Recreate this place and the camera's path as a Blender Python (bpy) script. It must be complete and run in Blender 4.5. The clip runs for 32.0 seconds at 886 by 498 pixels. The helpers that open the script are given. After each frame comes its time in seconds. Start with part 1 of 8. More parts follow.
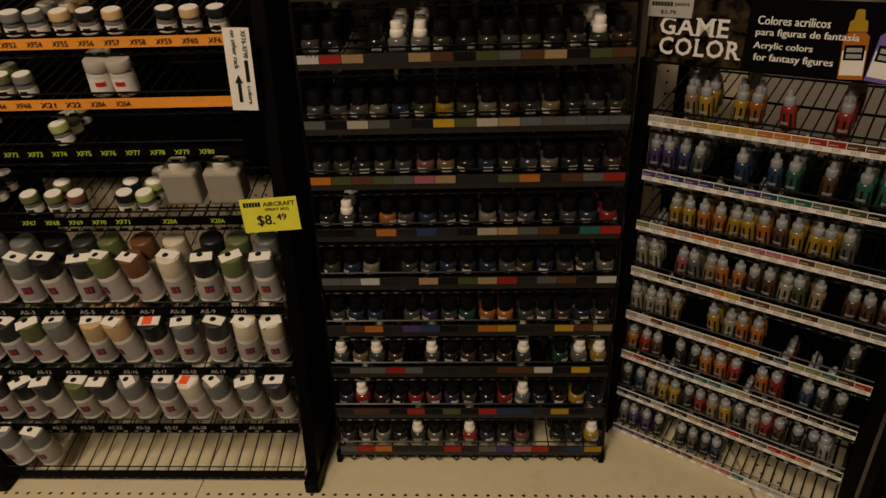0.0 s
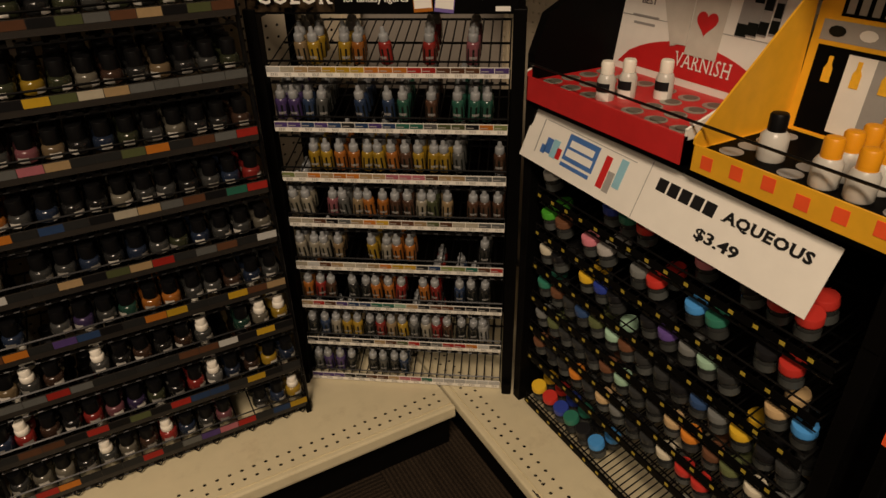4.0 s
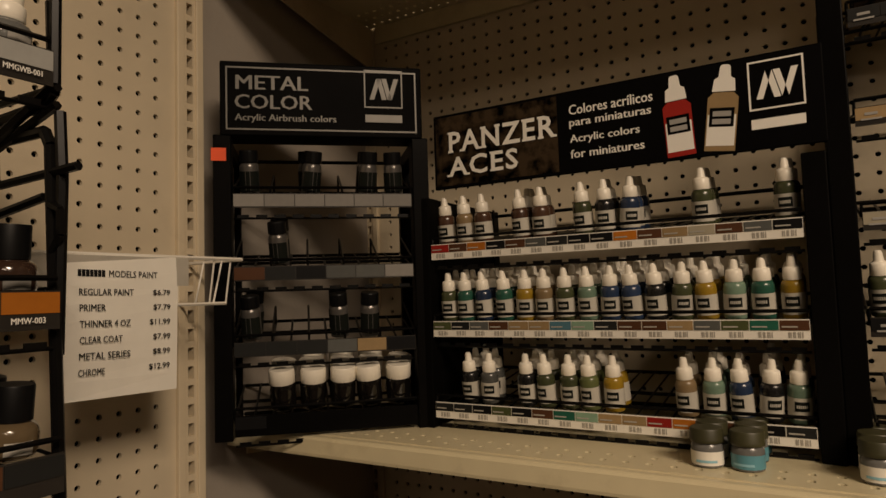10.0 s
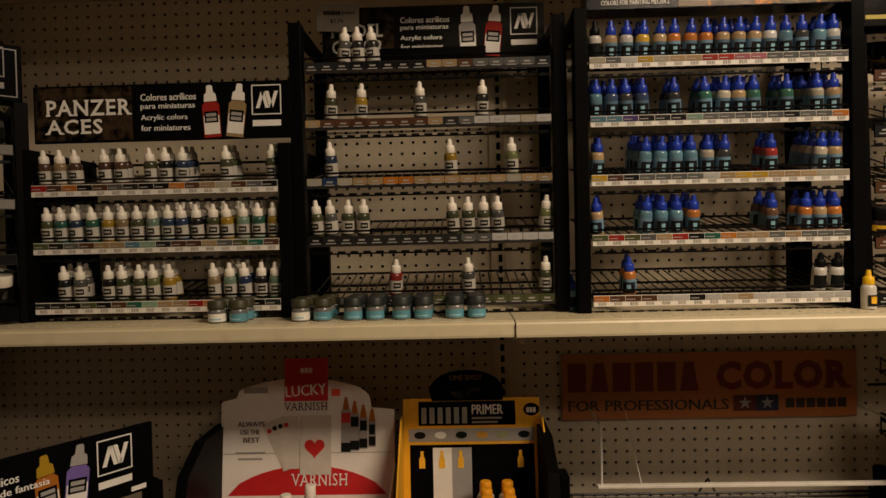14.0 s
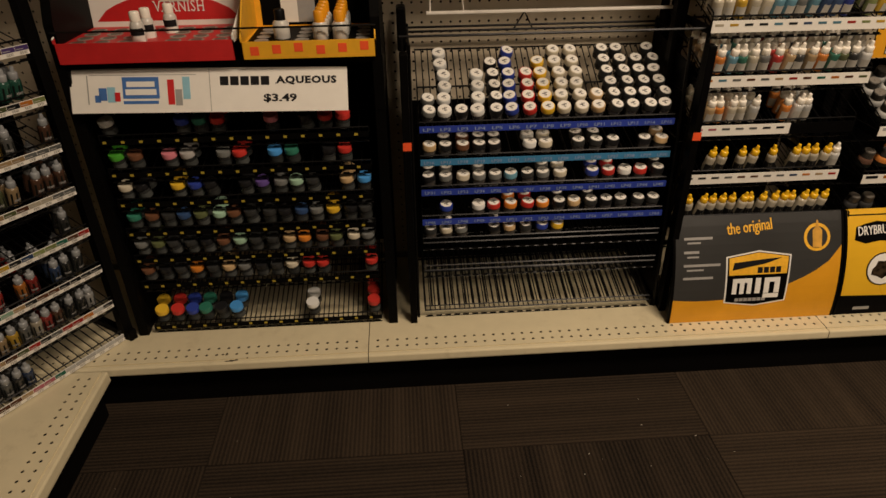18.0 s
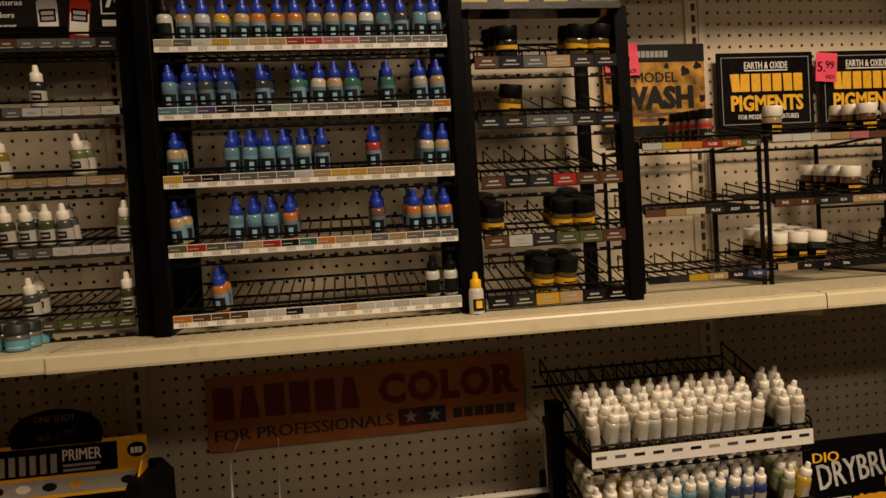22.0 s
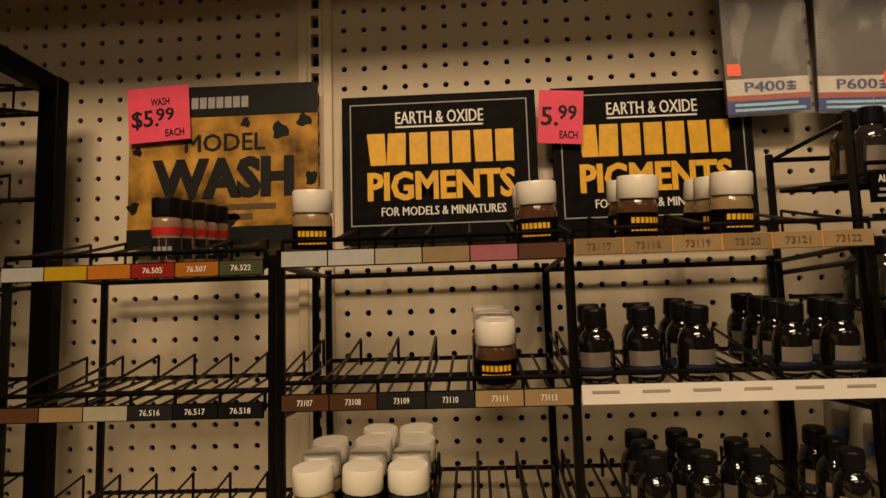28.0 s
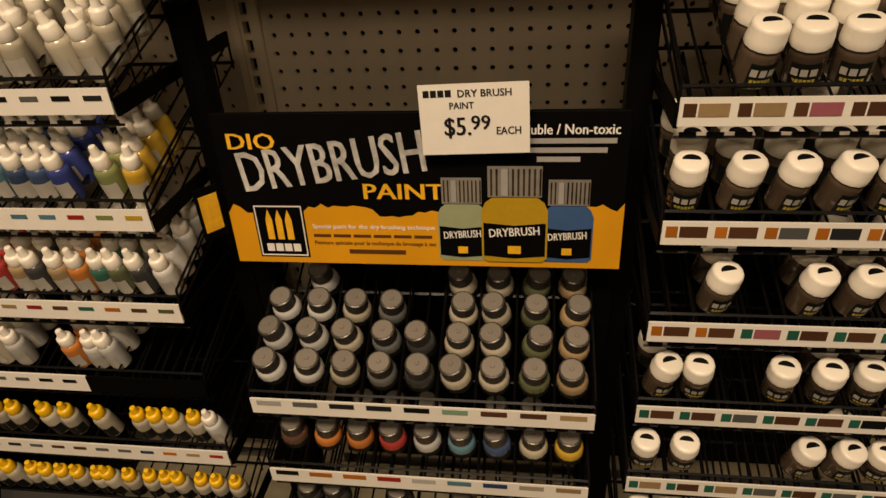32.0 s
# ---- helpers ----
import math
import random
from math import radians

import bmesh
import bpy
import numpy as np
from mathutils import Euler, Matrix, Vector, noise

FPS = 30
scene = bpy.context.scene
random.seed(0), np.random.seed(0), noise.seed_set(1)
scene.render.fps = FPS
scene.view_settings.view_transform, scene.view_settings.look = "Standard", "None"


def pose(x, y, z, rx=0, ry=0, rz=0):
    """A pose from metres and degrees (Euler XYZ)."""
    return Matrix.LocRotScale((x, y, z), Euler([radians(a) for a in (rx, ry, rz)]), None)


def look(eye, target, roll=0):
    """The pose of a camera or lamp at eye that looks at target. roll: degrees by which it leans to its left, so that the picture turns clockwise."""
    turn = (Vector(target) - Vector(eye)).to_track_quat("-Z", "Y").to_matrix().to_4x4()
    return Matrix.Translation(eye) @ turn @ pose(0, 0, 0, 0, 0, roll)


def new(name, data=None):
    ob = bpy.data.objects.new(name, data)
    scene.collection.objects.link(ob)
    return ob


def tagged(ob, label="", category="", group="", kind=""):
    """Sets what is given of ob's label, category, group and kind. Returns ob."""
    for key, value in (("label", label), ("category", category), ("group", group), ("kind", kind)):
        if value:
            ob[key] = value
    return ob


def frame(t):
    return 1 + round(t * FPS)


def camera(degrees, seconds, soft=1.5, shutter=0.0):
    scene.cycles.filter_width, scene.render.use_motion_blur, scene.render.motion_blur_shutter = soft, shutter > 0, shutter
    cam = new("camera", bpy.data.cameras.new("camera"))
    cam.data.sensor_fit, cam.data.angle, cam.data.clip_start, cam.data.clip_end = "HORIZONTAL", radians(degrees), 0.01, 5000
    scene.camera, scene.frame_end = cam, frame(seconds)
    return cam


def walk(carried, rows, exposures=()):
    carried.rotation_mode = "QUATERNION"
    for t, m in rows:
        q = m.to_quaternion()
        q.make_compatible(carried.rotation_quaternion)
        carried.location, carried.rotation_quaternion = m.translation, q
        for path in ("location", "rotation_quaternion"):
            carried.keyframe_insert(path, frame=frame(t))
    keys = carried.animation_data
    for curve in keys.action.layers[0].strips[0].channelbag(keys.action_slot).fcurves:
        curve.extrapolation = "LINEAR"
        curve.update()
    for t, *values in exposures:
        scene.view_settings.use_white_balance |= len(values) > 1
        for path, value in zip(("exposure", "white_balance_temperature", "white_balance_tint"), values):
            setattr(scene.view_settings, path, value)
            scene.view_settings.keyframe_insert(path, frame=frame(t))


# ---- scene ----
cam = camera(68.7, 32.0)
EXPOSURE = 0.0
METRES, EYE, TURN = 4.7, 1.25, 2.8
# seconds, x, y, z, yaw, pitch, roll
ROWS = [
    (0.0, 0.0, 0.0, 0.0, -0.88, -27.09, 1.71),
    (0.5, 0.0015, -0.0019, -0.0055, -1.15, -30.99, 1.89),
    (1.0, 0.0022, -0.0044, -0.0119, -1.11, -34.1, 1.85),
    (1.5, -0.0049, -0.0072, -0.0168, -10.12, -37.47, 0.74),
    (2.0, 0.0023, -0.0114, -0.0186, -21.44, -38.23, 2.1),
    (2.5, 0.0055, -0.0131, -0.0184, -27.29, -38.0, 1.97),
    (4.5, 0.0069, -0.0059, -0.0005, -31.88, -25.22, 2.08),
    (5.0, 0.0059, -0.0011, 0.0073, -30.51, -19.85, 2.62),
    (5.5, 0.0114, 0.0002, 0.0163, -29.83, -14.67, 2.83),
    (6.0, 0.0192, 0.0062, 0.022, -28.57, -10.57, 3.13),
    (6.5, 0.0298, 0.0252, 0.0242, -25.13, -7.18, 1.71),
    (7.0, 0.0335, 0.0691, 0.0305, -31.16, -3.72, 1.89),
    (7.5, 0.0263, 0.1094, 0.0401, -39.77, -1.53, 3.44),
    (8.0, 0.0332, 0.1303, 0.0451, -40.84, 1.35, 2.06),
    (8.5, 0.0389, 0.1421, 0.0467, -41.28, 3.02, 1.02),
    (9.0, 0.0325, 0.1491, 0.049, -47.96, 3.83, 2.16),
    (9.5, 0.0227, 0.152, 0.0488, -54.47, 4.29, 1.8),
    (10.0, 0.0133, 0.1493, 0.0481, -61.9, 3.89, 1.8),
    (10.5, 0.0025, 0.1409, 0.0483, -67.52, 3.67, 2.22),
    (11.0, -0.0095, 0.1277, 0.0503, -70.76, 4.75, 1.36),
    (11.5, -0.0215, 0.114, 0.0508, -75.63, 5.31, 0.45),
    (12.0, -0.0298, 0.1046, 0.0518, -80.13, 6.36, 0.32),
    (12.5, -0.0378, 0.0946, 0.0515, -83.75, 6.36, 0.92),
    (13.0, -0.0484, 0.0851, 0.0514, -87.14, 5.35, 1.02),
    (13.5, -0.0577, 0.0808, 0.0465, -90.36, 3.05, 1.2),
    (14.0, -0.0789, 0.0859, 0.0391, -91.32, -1.2, 1.32),
    (14.5, -0.102, 0.0886, 0.0302, -91.07, -5.57, 1.15),
    (15.0, -0.1167, 0.0899, 0.022, -91.77, -10.18, 0.62),
    (15.5, -0.1226, 0.0812, 0.0163, -91.31, -14.85, 0.67),
    (17.5, -0.1432, 0.0566, -0.0082, -91.87, -31.61, -0.14),
    (18.0, -0.1454, 0.0454, -0.007, -96.72, -30.71, 0.64),
    (18.5, -0.1459, 0.0362, -0.0039, -99.6, -29.14, 1.81),
    (19.0, -0.1467, 0.0297, -0.002, -102.41, -27.83, 2.41),
    (19.5, -0.1467, 0.02, -0.0012, -105.01, -27.18, 2.7),
    (20.0, -0.1419, 0.0078, -0.0012, -107.71, -26.73, 2.16),
    (20.5, -0.1193, -0.0036, 0.0054, -109.07, -20.32, 2.78),
    (21.0, -0.0909, -0.0143, 0.0193, -107.63, -13.63, 3.37),
    (21.5, -0.0754, -0.0176, 0.0285, -105.32, -7.43, 3.07),
    (22.0, -0.0589, -0.0262, 0.0376, -101.18, -1.64, 3.41),
    (22.5, -0.0429, -0.0384, 0.0448, -99.26, 3.44, 3.12),
    (23.0, -0.0345, -0.0448, 0.0504, -96.29, 6.53, 2.8),
    (23.5, -0.0306, -0.0485, 0.0526, -95.34, 8.44, 2.97),
    (24.0, -0.0271, -0.0527, 0.0518, -97.0, 7.84, 2.68),
    (24.5, -0.009, -0.061, 0.0515, -103.55, 7.13, 3.22),
    (25.0, 0.012, -0.0746, 0.0526, -112.69, 8.0, 3.48),
    (25.5, 0.0231, -0.1045, 0.052, -115.49, 7.88, 4.17),
    (27.5, 0.0545, -0.2167, 0.0538, -93.79, 6.92, 1.43),
    (28.0, 0.053, -0.2392, 0.0546, -89.92, 6.35, 1.7),
    (28.5, 0.0456, -0.2668, 0.0564, -87.21, 6.0, 1.36),
    (29.0, 0.0407, -0.2834, 0.0552, -87.21, 4.97, 1.42),
    (29.5, 0.038, -0.2915, 0.0437, -87.07, -0.67, 0.47),
    (30.0, 0.035, -0.2874, 0.0342, -89.24, -6.45, 0.33),
    (30.5, 0.0324, -0.2843, 0.0244, -89.55, -13.94, 1.9),
    (31.0, 0.0306, -0.2808, 0.0142, -89.4, -20.23, 2.04),
    (31.5, 0.0279, -0.2798, 0.0054, -89.35, -26.04, 2.91),
]
EXPOSURES = [(0.0, -0.4, 6500), (2.0, -0.35, 6600), (5.0, 0.0, 6500), (9.0, -0.08, 6650), (11.0, -0.15, 6600), (13.0, -0.36, 6600), (18.0, -0.2, 6300), (20.0, -0.25, 6300), (22.0, -0.44, 6800), (24.0, -0.36, 6700), (25.0, -0.18, 7300), (28.5, -0.68, 7500), (31.0, -0.35, 7000), (32.0, -0.20, 7000)]
PATH = [(t, pose(0, 0, EYE, 0, 0, TURN) @ pose(METRES * x, METRES * y, METRES * z, 90 + pitch, roll, yaw)) for t, x, y, z, yaw, pitch, roll in ROWS]
PATH.append((32.0, look((0.188, -1.315, 1.218), (1.873, -1.054, 0.173), -3.6)))
walk(cam, PATH, [(t, EXPOSURE + stops, kelvin, 10) for t, stops, kelvin in EXPOSURES])

# ---- light: warm fluorescent fixtures under the shop's ceiling ----
world = bpy.data.worlds.new("world")
scene.world = world
world.use_nodes = True
world.node_tree.nodes["Background"].inputs[0].default_value = (0.10, 0.085, 0.07, 1)
world.node_tree.nodes["Background"].inputs[1].default_value = 0.02
CEILING_Z = 3.05
TUBES = [(-0.78, -1.05, 100), (-2.15, -1.30, 27), (-2.10, -3.60, 10)]
LAMP_COLOUR = (1.0, 0.78, 0.575)


def ceiling_lamp(x, y, watts):
    lamp = bpy.data.lights.new("tube_light", "AREA")
    lamp.shape, lamp.size, lamp.size_y = "RECTANGLE", 0.5, 1.25
    lamp.energy, lamp.color = watts, LAMP_COLOUR
    ob = new("tube_light", lamp)
    ob.matrix_world = pose(x, y, CEILING_Z - 0.075)


for lamp_x, lamp_y, lamp_watts in TUBES:
    ceiling_lamp(lamp_x, lamp_y, lamp_watts)

# ---- materials ----
MATS = {}


def material(name, colour, rough=0.5, metal=0.0, spread=0.12, scale=40.0, bump=0.0, bump_scale=300.0, stain=0.0, coat=0.0, random_tint=0.0, shine=0.5, sharp=1.0):
    """Principled surface with fine grain, larger cloudy variation, relief and optional grime."""
    if name in MATS:
        return MATS[name]
    mat = bpy.data.materials.new(name)
    mat.use_nodes = True
    nodes, links = mat.node_tree.nodes, mat.node_tree.links
    bsdf = nodes["Principled BSDF"]
    coords = nodes.new("ShaderNodeTexCoord")
    fine = nodes.new("ShaderNodeTexNoise")
    fine.inputs["Scale"].default_value, fine.inputs["Detail"].default_value = scale, 4
    broad = nodes.new("ShaderNodeTexNoise")
    broad.inputs["Scale"].default_value, broad.inputs["Detail"].default_value = scale / 9, 3
    for n in (fine, broad):
        links.new(coords.outputs["Object"], n.inputs["Vector"])
    total = nodes.new("ShaderNodeMath")
    total.operation = "ADD"
    links.new(fine.outputs["Fac"], total.inputs[0])
    links.new(broad.outputs["Fac"], total.inputs[1])
    ramp = nodes.new("ShaderNodeMapRange")
    ramp.inputs["From Min"].default_value, ramp.inputs["From Max"].default_value = 1 - 0.4 / sharp, 1 + 0.4 / sharp
    ramp.inputs["To Min"].default_value, ramp.inputs["To Max"].default_value = 1 - spread, 1 + spread
    links.new(total.outputs[0], ramp.inputs["Value"])
    mix = nodes.new("ShaderNodeMix")
    mix.data_type, mix.blend_type = "RGBA", "MULTIPLY"
    mix.inputs["Factor"].default_value = 1
    mix.inputs["A"].default_value = (*colour, 1)
    links.new(ramp.outputs[0], mix.inputs["B"])
    last = mix.outputs["Result"]
    if random_tint:
        info = nodes.new("ShaderNodeObjectInfo")
        tint = nodes.new("ShaderNodeMapRange")
        tint.inputs["To Min"].default_value, tint.inputs["To Max"].default_value = 1 - random_tint, 1 + random_tint
        links.new(info.outputs["Random"], tint.inputs["Value"])
        more = nodes.new("ShaderNodeMix")
        more.data_type, more.blend_type = "RGBA", "MULTIPLY"
        more.inputs["Factor"].default_value = 1
        links.new(last, more.inputs["A"])
        links.new(tint.outputs[0], more.inputs["B"])
        last = more.outputs["Result"]
    if stain:
        dirt = nodes.new("ShaderNodeTexNoise")
        dirt.inputs["Scale"].default_value, dirt.inputs["Detail"].default_value, dirt.inputs["Roughness"].default_value = 7, 8, 0.7
        links.new(coords.outputs["Object"], dirt.inputs["Vector"])
        edge = nodes.new("ShaderNodeMapRange")
        edge.inputs["From Min"].default_value, edge.inputs["From Max"].default_value = 0.56, 0.75
        edge.inputs["To Max"].default_value = stain
        links.new(dirt.outputs["Fac"], edge.inputs["Value"])
        grime = nodes.new("ShaderNodeMix")
        grime.data_type = "RGBA"
        links.new(edge.outputs[0], grime.inputs["Factor"])
        links.new(last, grime.inputs["A"])
        grime.inputs["B"].default_value = (colour[0] * 0.35, colour[1] * 0.28, colour[2] * 0.2, 1)
        last = grime.outputs["Result"]
    links.new(last, bsdf.inputs["Base Color"])
    gloss = nodes.new("ShaderNodeMapRange")
    gloss.inputs["From Min"].default_value, gloss.inputs["From Max"].default_value = 0.3, 0.7
    gloss.inputs["To Min"].default_value, gloss.inputs["To Max"].default_value = max(0.03, rough - 0.08), min(1, rough + 0.08)
    links.new(broad.outputs["Fac"], gloss.inputs["Value"])
    links.new(gloss.outputs[0], bsdf.inputs["Roughness"])
    bsdf.inputs["Metallic"].default_value = metal
    bsdf.inputs["Specular IOR Level"].default_value = shine
    bsdf.inputs["Coat Weight"].default_value = coat
    bsdf.inputs["Coat Roughness"].default_value = 0.12
    if bump:
        grain = nodes.new("ShaderNodeTexNoise")
        grain.inputs["Scale"].default_value = bump_scale
        links.new(coords.outputs["Object"], grain.inputs["Vector"])
        relief = nodes.new("ShaderNodeBump")
        relief.inputs["Strength"].default_value, relief.inputs["Distance"].default_value = bump, 0.001
        links.new(grain.outputs["Fac"], relief.inputs["Height"])
        links.new(relief.outputs[0], bsdf.inputs["Normal"])
    MATS[name] = mat
    return mat


def carpet_material():
    mat = bpy.data.materials.new("ribbed_carpet")
    mat.use_nodes = True
    nodes, links = mat.node_tree.nodes, mat.node_tree.links
    bsdf = nodes["Principled BSDF"]
    coords = nodes.new("ShaderNodeTexCoord")
    ribs = nodes.new("ShaderNodeTexWave")
    ribs.inputs["Scale"].default_value, ribs.inputs["Distortion"].default_value = 30, 2.2
    stretch = nodes.new("ShaderNodeMapping")
    stretch.inputs["Scale"].default_value = (16, 0.7, 1)
    bands = nodes.new("ShaderNodeTexNoise")
    bands.inputs["Scale"].default_value, bands.inputs["Detail"].default_value = 1.0, 3
    links.new(coords.outputs["Object"], stretch.inputs["Vector"])
    links.new(stretch.outputs[0], bands.inputs["Vector"])
    ribs.inputs["Detail"].default_value, ribs.inputs["Detail Scale"].default_value = 3, 6
    tuft = nodes.new("ShaderNodeTexNoise")
    tuft.inputs["Scale"].default_value, tuft.inputs["Detail"].default_value = 420, 3
    patch = nodes.new("ShaderNodeTexNoise")
    patch.inputs["Scale"].default_value = 9
    info = nodes.new("ShaderNodeObjectInfo")
    for n in (ribs, tuft, patch):
        links.new(coords.outputs["Object"], n.inputs["Vector"])
    ramp = nodes.new("ShaderNodeValToRGB")
    ramp.color_ramp.elements[0].color = (0.0055, 0.0038, 0.0026, 1)
    ramp.color_ramp.elements[1].color = (0.052, 0.036, 0.022, 1)
    blend = nodes.new("ShaderNodeMath")
    blend.operation = "MULTIPLY_ADD"
    links.new(ribs.outputs["Fac"], blend.inputs[0])
    blend.inputs[1].default_value = 0.45
    links.new(tuft.outputs["Fac"], blend.inputs[2])
    total = nodes.new("ShaderNodeMath")
    total.operation = "MULTIPLY_ADD"
    links.new(info.outputs["Random"], total.inputs[0])
    total.inputs[1].default_value = 0.25
    links.new(blend.outputs[0], total.inputs[2])
    half = nodes.new("ShaderNodeMath")
    half.operation = "MULTIPLY_ADD"
    links.new(bands.outputs["Fac"], half.inputs[0])
    half.inputs[1].default_value = 1.1
    links.new(total.outputs[0], half.inputs[2])
    shift = nodes.new("ShaderNodeMath")
    shift.operation = "SUBTRACT"
    links.new(half.outputs[0], shift.inputs[0])
    shift.inputs[1].default_value = 0.92
    links.new(shift.outputs[0], ramp.inputs["Fac"])
    links.new(ramp.outputs["Color"], bsdf.inputs["Base Color"])
    bsdf.inputs["Roughness"].default_value = 0.95
    bsdf.inputs["Specular IOR Level"].default_value = 0.15
    relief = nodes.new("ShaderNodeBump")
    relief.inputs["Strength"].default_value, relief.inputs["Distance"].default_value = 0.8, 0.003
    links.new(blend.outputs[0], relief.inputs["Height"])
    links.new(relief.outputs[0], bsdf.inputs["Normal"])
    return mat


def clear_material(name, colour, rough=0.08):
    """Clear plastic or glass."""
    if name in MATS:
        return MATS[name]
    mat = bpy.data.materials.new(name)
    mat.use_nodes = True
    bsdf = mat.node_tree.nodes["Principled BSDF"]
    bsdf.inputs["Base Color"].default_value = (*colour, 1)
    bsdf.inputs["Roughness"].default_value = rough
    bsdf.inputs["Transmission Weight"].default_value = 0.9
    bsdf.inputs["IOR"].default_value = 1.45
    MATS[name] = mat
    return mat


PALETTE = {
    "f": ((0.07, 0.34, 0.03), "grass green"),
    "k": ((0.012, 0.012, 0.013), "black"), "d": ((0.032, 0.033, 0.032), "dark grey"), "g": ((0.17, 0.175, 0.165), "grey"),
    "w": ((0.72, 0.72, 0.68), "white"), "c": ((0.62, 0.56, 0.42), "cream"), "t": ((0.55, 0.38, 0.19), "tan"),
    "o": ((0.72, 0.24, 0.03), "orange"), "y": ((0.74, 0.46, 0.03), "yellow"), "r": ((0.52, 0.035, 0.025), "red"),
    "n": ((0.15, 0.065, 0.032), "brown"), "b": ((0.035, 0.075, 0.18), "blue"), "a": ((0.14, 0.32, 0.41), "light blue"), "h": ((0.07, 0.30, 0.68), "sky blue"),
    "e": ((0.035, 0.19, 0.125), "green"), "v": ((0.12, 0.14, 0.055), "olive"), "l": ((0.34, 0.40, 0.14), "lime green"),
    "m": ((0.36, 0.56, 0.40), "mint"), "p": ((0.12, 0.07, 0.26), "purple"), "i": ((0.62, 0.20, 0.24), "pink"),
    "s": ((0.42, 0.40, 0.37), "silver"), "q": ((0.03, 0.055, 0.32), "deep blue"),
}


def tint(code, kind):
    """A palette colour as glossy paint in a bottle, moulded plastic, or printed card."""
    colour, _ = PALETTE[code]
    if kind == "glass":
        return material("glassed_paint_" + code, tuple((0.34 if code in 'oyr' else 0.17) * q + 0.006 for q in colour), 0.14, spread=0.15, scale=60, coat=0.4, random_tint=0.25)
    if kind == "veiled":
        return material("veiled_paint_" + code, tuple(0.38 * q + 0.006 for q in colour), 0.28, spread=0.12, scale=60, coat=0.2, random_tint=0.2)
    if kind == "paint":
        return material("paint_" + code, tuple(0.7 * q + 0.02 for q in colour), 0.22, spread=0.1, scale=60, coat=0.3, random_tint=0.18)
    if kind == "cap":
        return material("plastic_" + code, colour, 0.36, spread=0.06, scale=90, random_tint=0.1)
    return material("print_" + code, tuple(0.54 * q for q in colour), 0.5, spread=0.08, scale=120, random_tint=0.15, shine=0.12)


CREAM = material("cream_enamel", (0.66, 0.56, 0.40), 0.42, spread=0.07, scale=22, bump=0.15, bump_scale=700, stain=0.22)
PEG = material("pegboard_paint", (0.62, 0.53, 0.385), 0.55, spread=0.08, scale=18, bump=0.2, bump_scale=900, stain=0.18)
SHELF = material("shelf_enamel", (0.68, 0.60, 0.395), 0.36, spread=0.06, scale=26, bump=0.12, bump_scale=800, stain=0.35)
PLASTER = material("grey_plaster", (0.34, 0.30, 0.255), 0.8, spread=0.12, scale=12, bump=0.4, bump_scale=160)
# PLASTER at 0.38: dim light on the far walls is put into the colour
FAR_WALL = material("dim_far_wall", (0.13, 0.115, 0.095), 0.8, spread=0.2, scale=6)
# near-black colour for the shade inside holes and slots; also the subfloor
DARK_VOID = material("void_shade", (0.006, 0.005, 0.0045), 0.9, shine=0.1)
KICK = material("black_kickplate", (0.003, 0.0027, 0.0025), 0.55, shine=0.06)
WIRE = material("black_coated_wire", (0.0035, 0.0032, 0.003), 0.34, spread=0.2, scale=60, shine=0.16)
WIRE_WHITE = material("white_coated_wire", (0.74, 0.70, 0.62), 0.4)
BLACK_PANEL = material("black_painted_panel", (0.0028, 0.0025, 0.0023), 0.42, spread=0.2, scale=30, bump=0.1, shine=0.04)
BLACK_CARD = material("black_printed_card", (0.003, 0.0028, 0.0028), 0.5, spread=0.2, scale=50, shine=0.025)
BLACK_GLOSS = material("glossy_black_card", (0.006, 0.0055, 0.005), 0.17, spread=0.2, scale=50, bump=0.22, bump_scale=420)
WHITE_CARD = material("white_card", (0.82, 0.79, 0.71), 0.6, spread=0.05)
WHITE_INK = material("white_ink", (0.82, 0.80, 0.74), 0.5, spread=0.05)
DIM_INK = material("pale_grey_ink", (0.33, 0.32, 0.30), 0.5)
BLACK_INK = material("black_ink", (0.007, 0.007, 0.0075), 0.6, shine=0.25)
SILVER_INK = material("silver_ink", (0.14, 0.132, 0.118), 0.42, 0.2)
GOLD_INK = material("amber_ink", (0.86, 0.46, 0.025), 0.5, spread=0.2, scale=120)
ORANGE_STICKER = material("orange_price_sticker", (0.90, 0.10, 0.02), 0.6)
YELLOW_TAG = material("yellow_tag", (0.80, 0.78, 0.05), 0.65)
PINK_TAG = material("pink_tag", (0.93, 0.075, 0.15), 0.65)
RED_TAG = material("red_tag", (0.82, 0.075, 0.045), 0.65)
BLUE_TAG = material("blue_tag", (0.21, 0.42, 0.68), 0.65)
RED_CARD = material("red_card", (0.55, 0.02, 0.02), 0.45)
YELLOW_CARD = material("yellow_card", (0.82, 0.42, 0.02), 0.45)
ORANGE_BOARD = material("faded_orange_board", (0.42, 0.14, 0.035), 0.6)
BRUSH_INK = material("brushed_pale_ink", (0.50, 0.49, 0.46), 0.5, spread=0.55, scale=90)
BLUE_INK = material("blue_ink", (0.06, 0.16, 0.42), 0.5)
SKY_INK = material("sky_blue_ink", (0.27, 0.52, 0.62), 0.5)
BROWN_WOOD = material("printed_weathered_wood", (0.44, 0.23, 0.045), 0.6, spread=0.8, scale=26, stain=0.9, shine=0.15, sharp=1.8)
EMBER = material("printed_ember", (0.62, 0.19, 0.02), 0.25, spread=0.75, scale=60, coat=0.3)
SAND_PRINT = material("printed_sand", (0.62, 0.33, 0.05), 0.35, spread=0.45, scale=40)
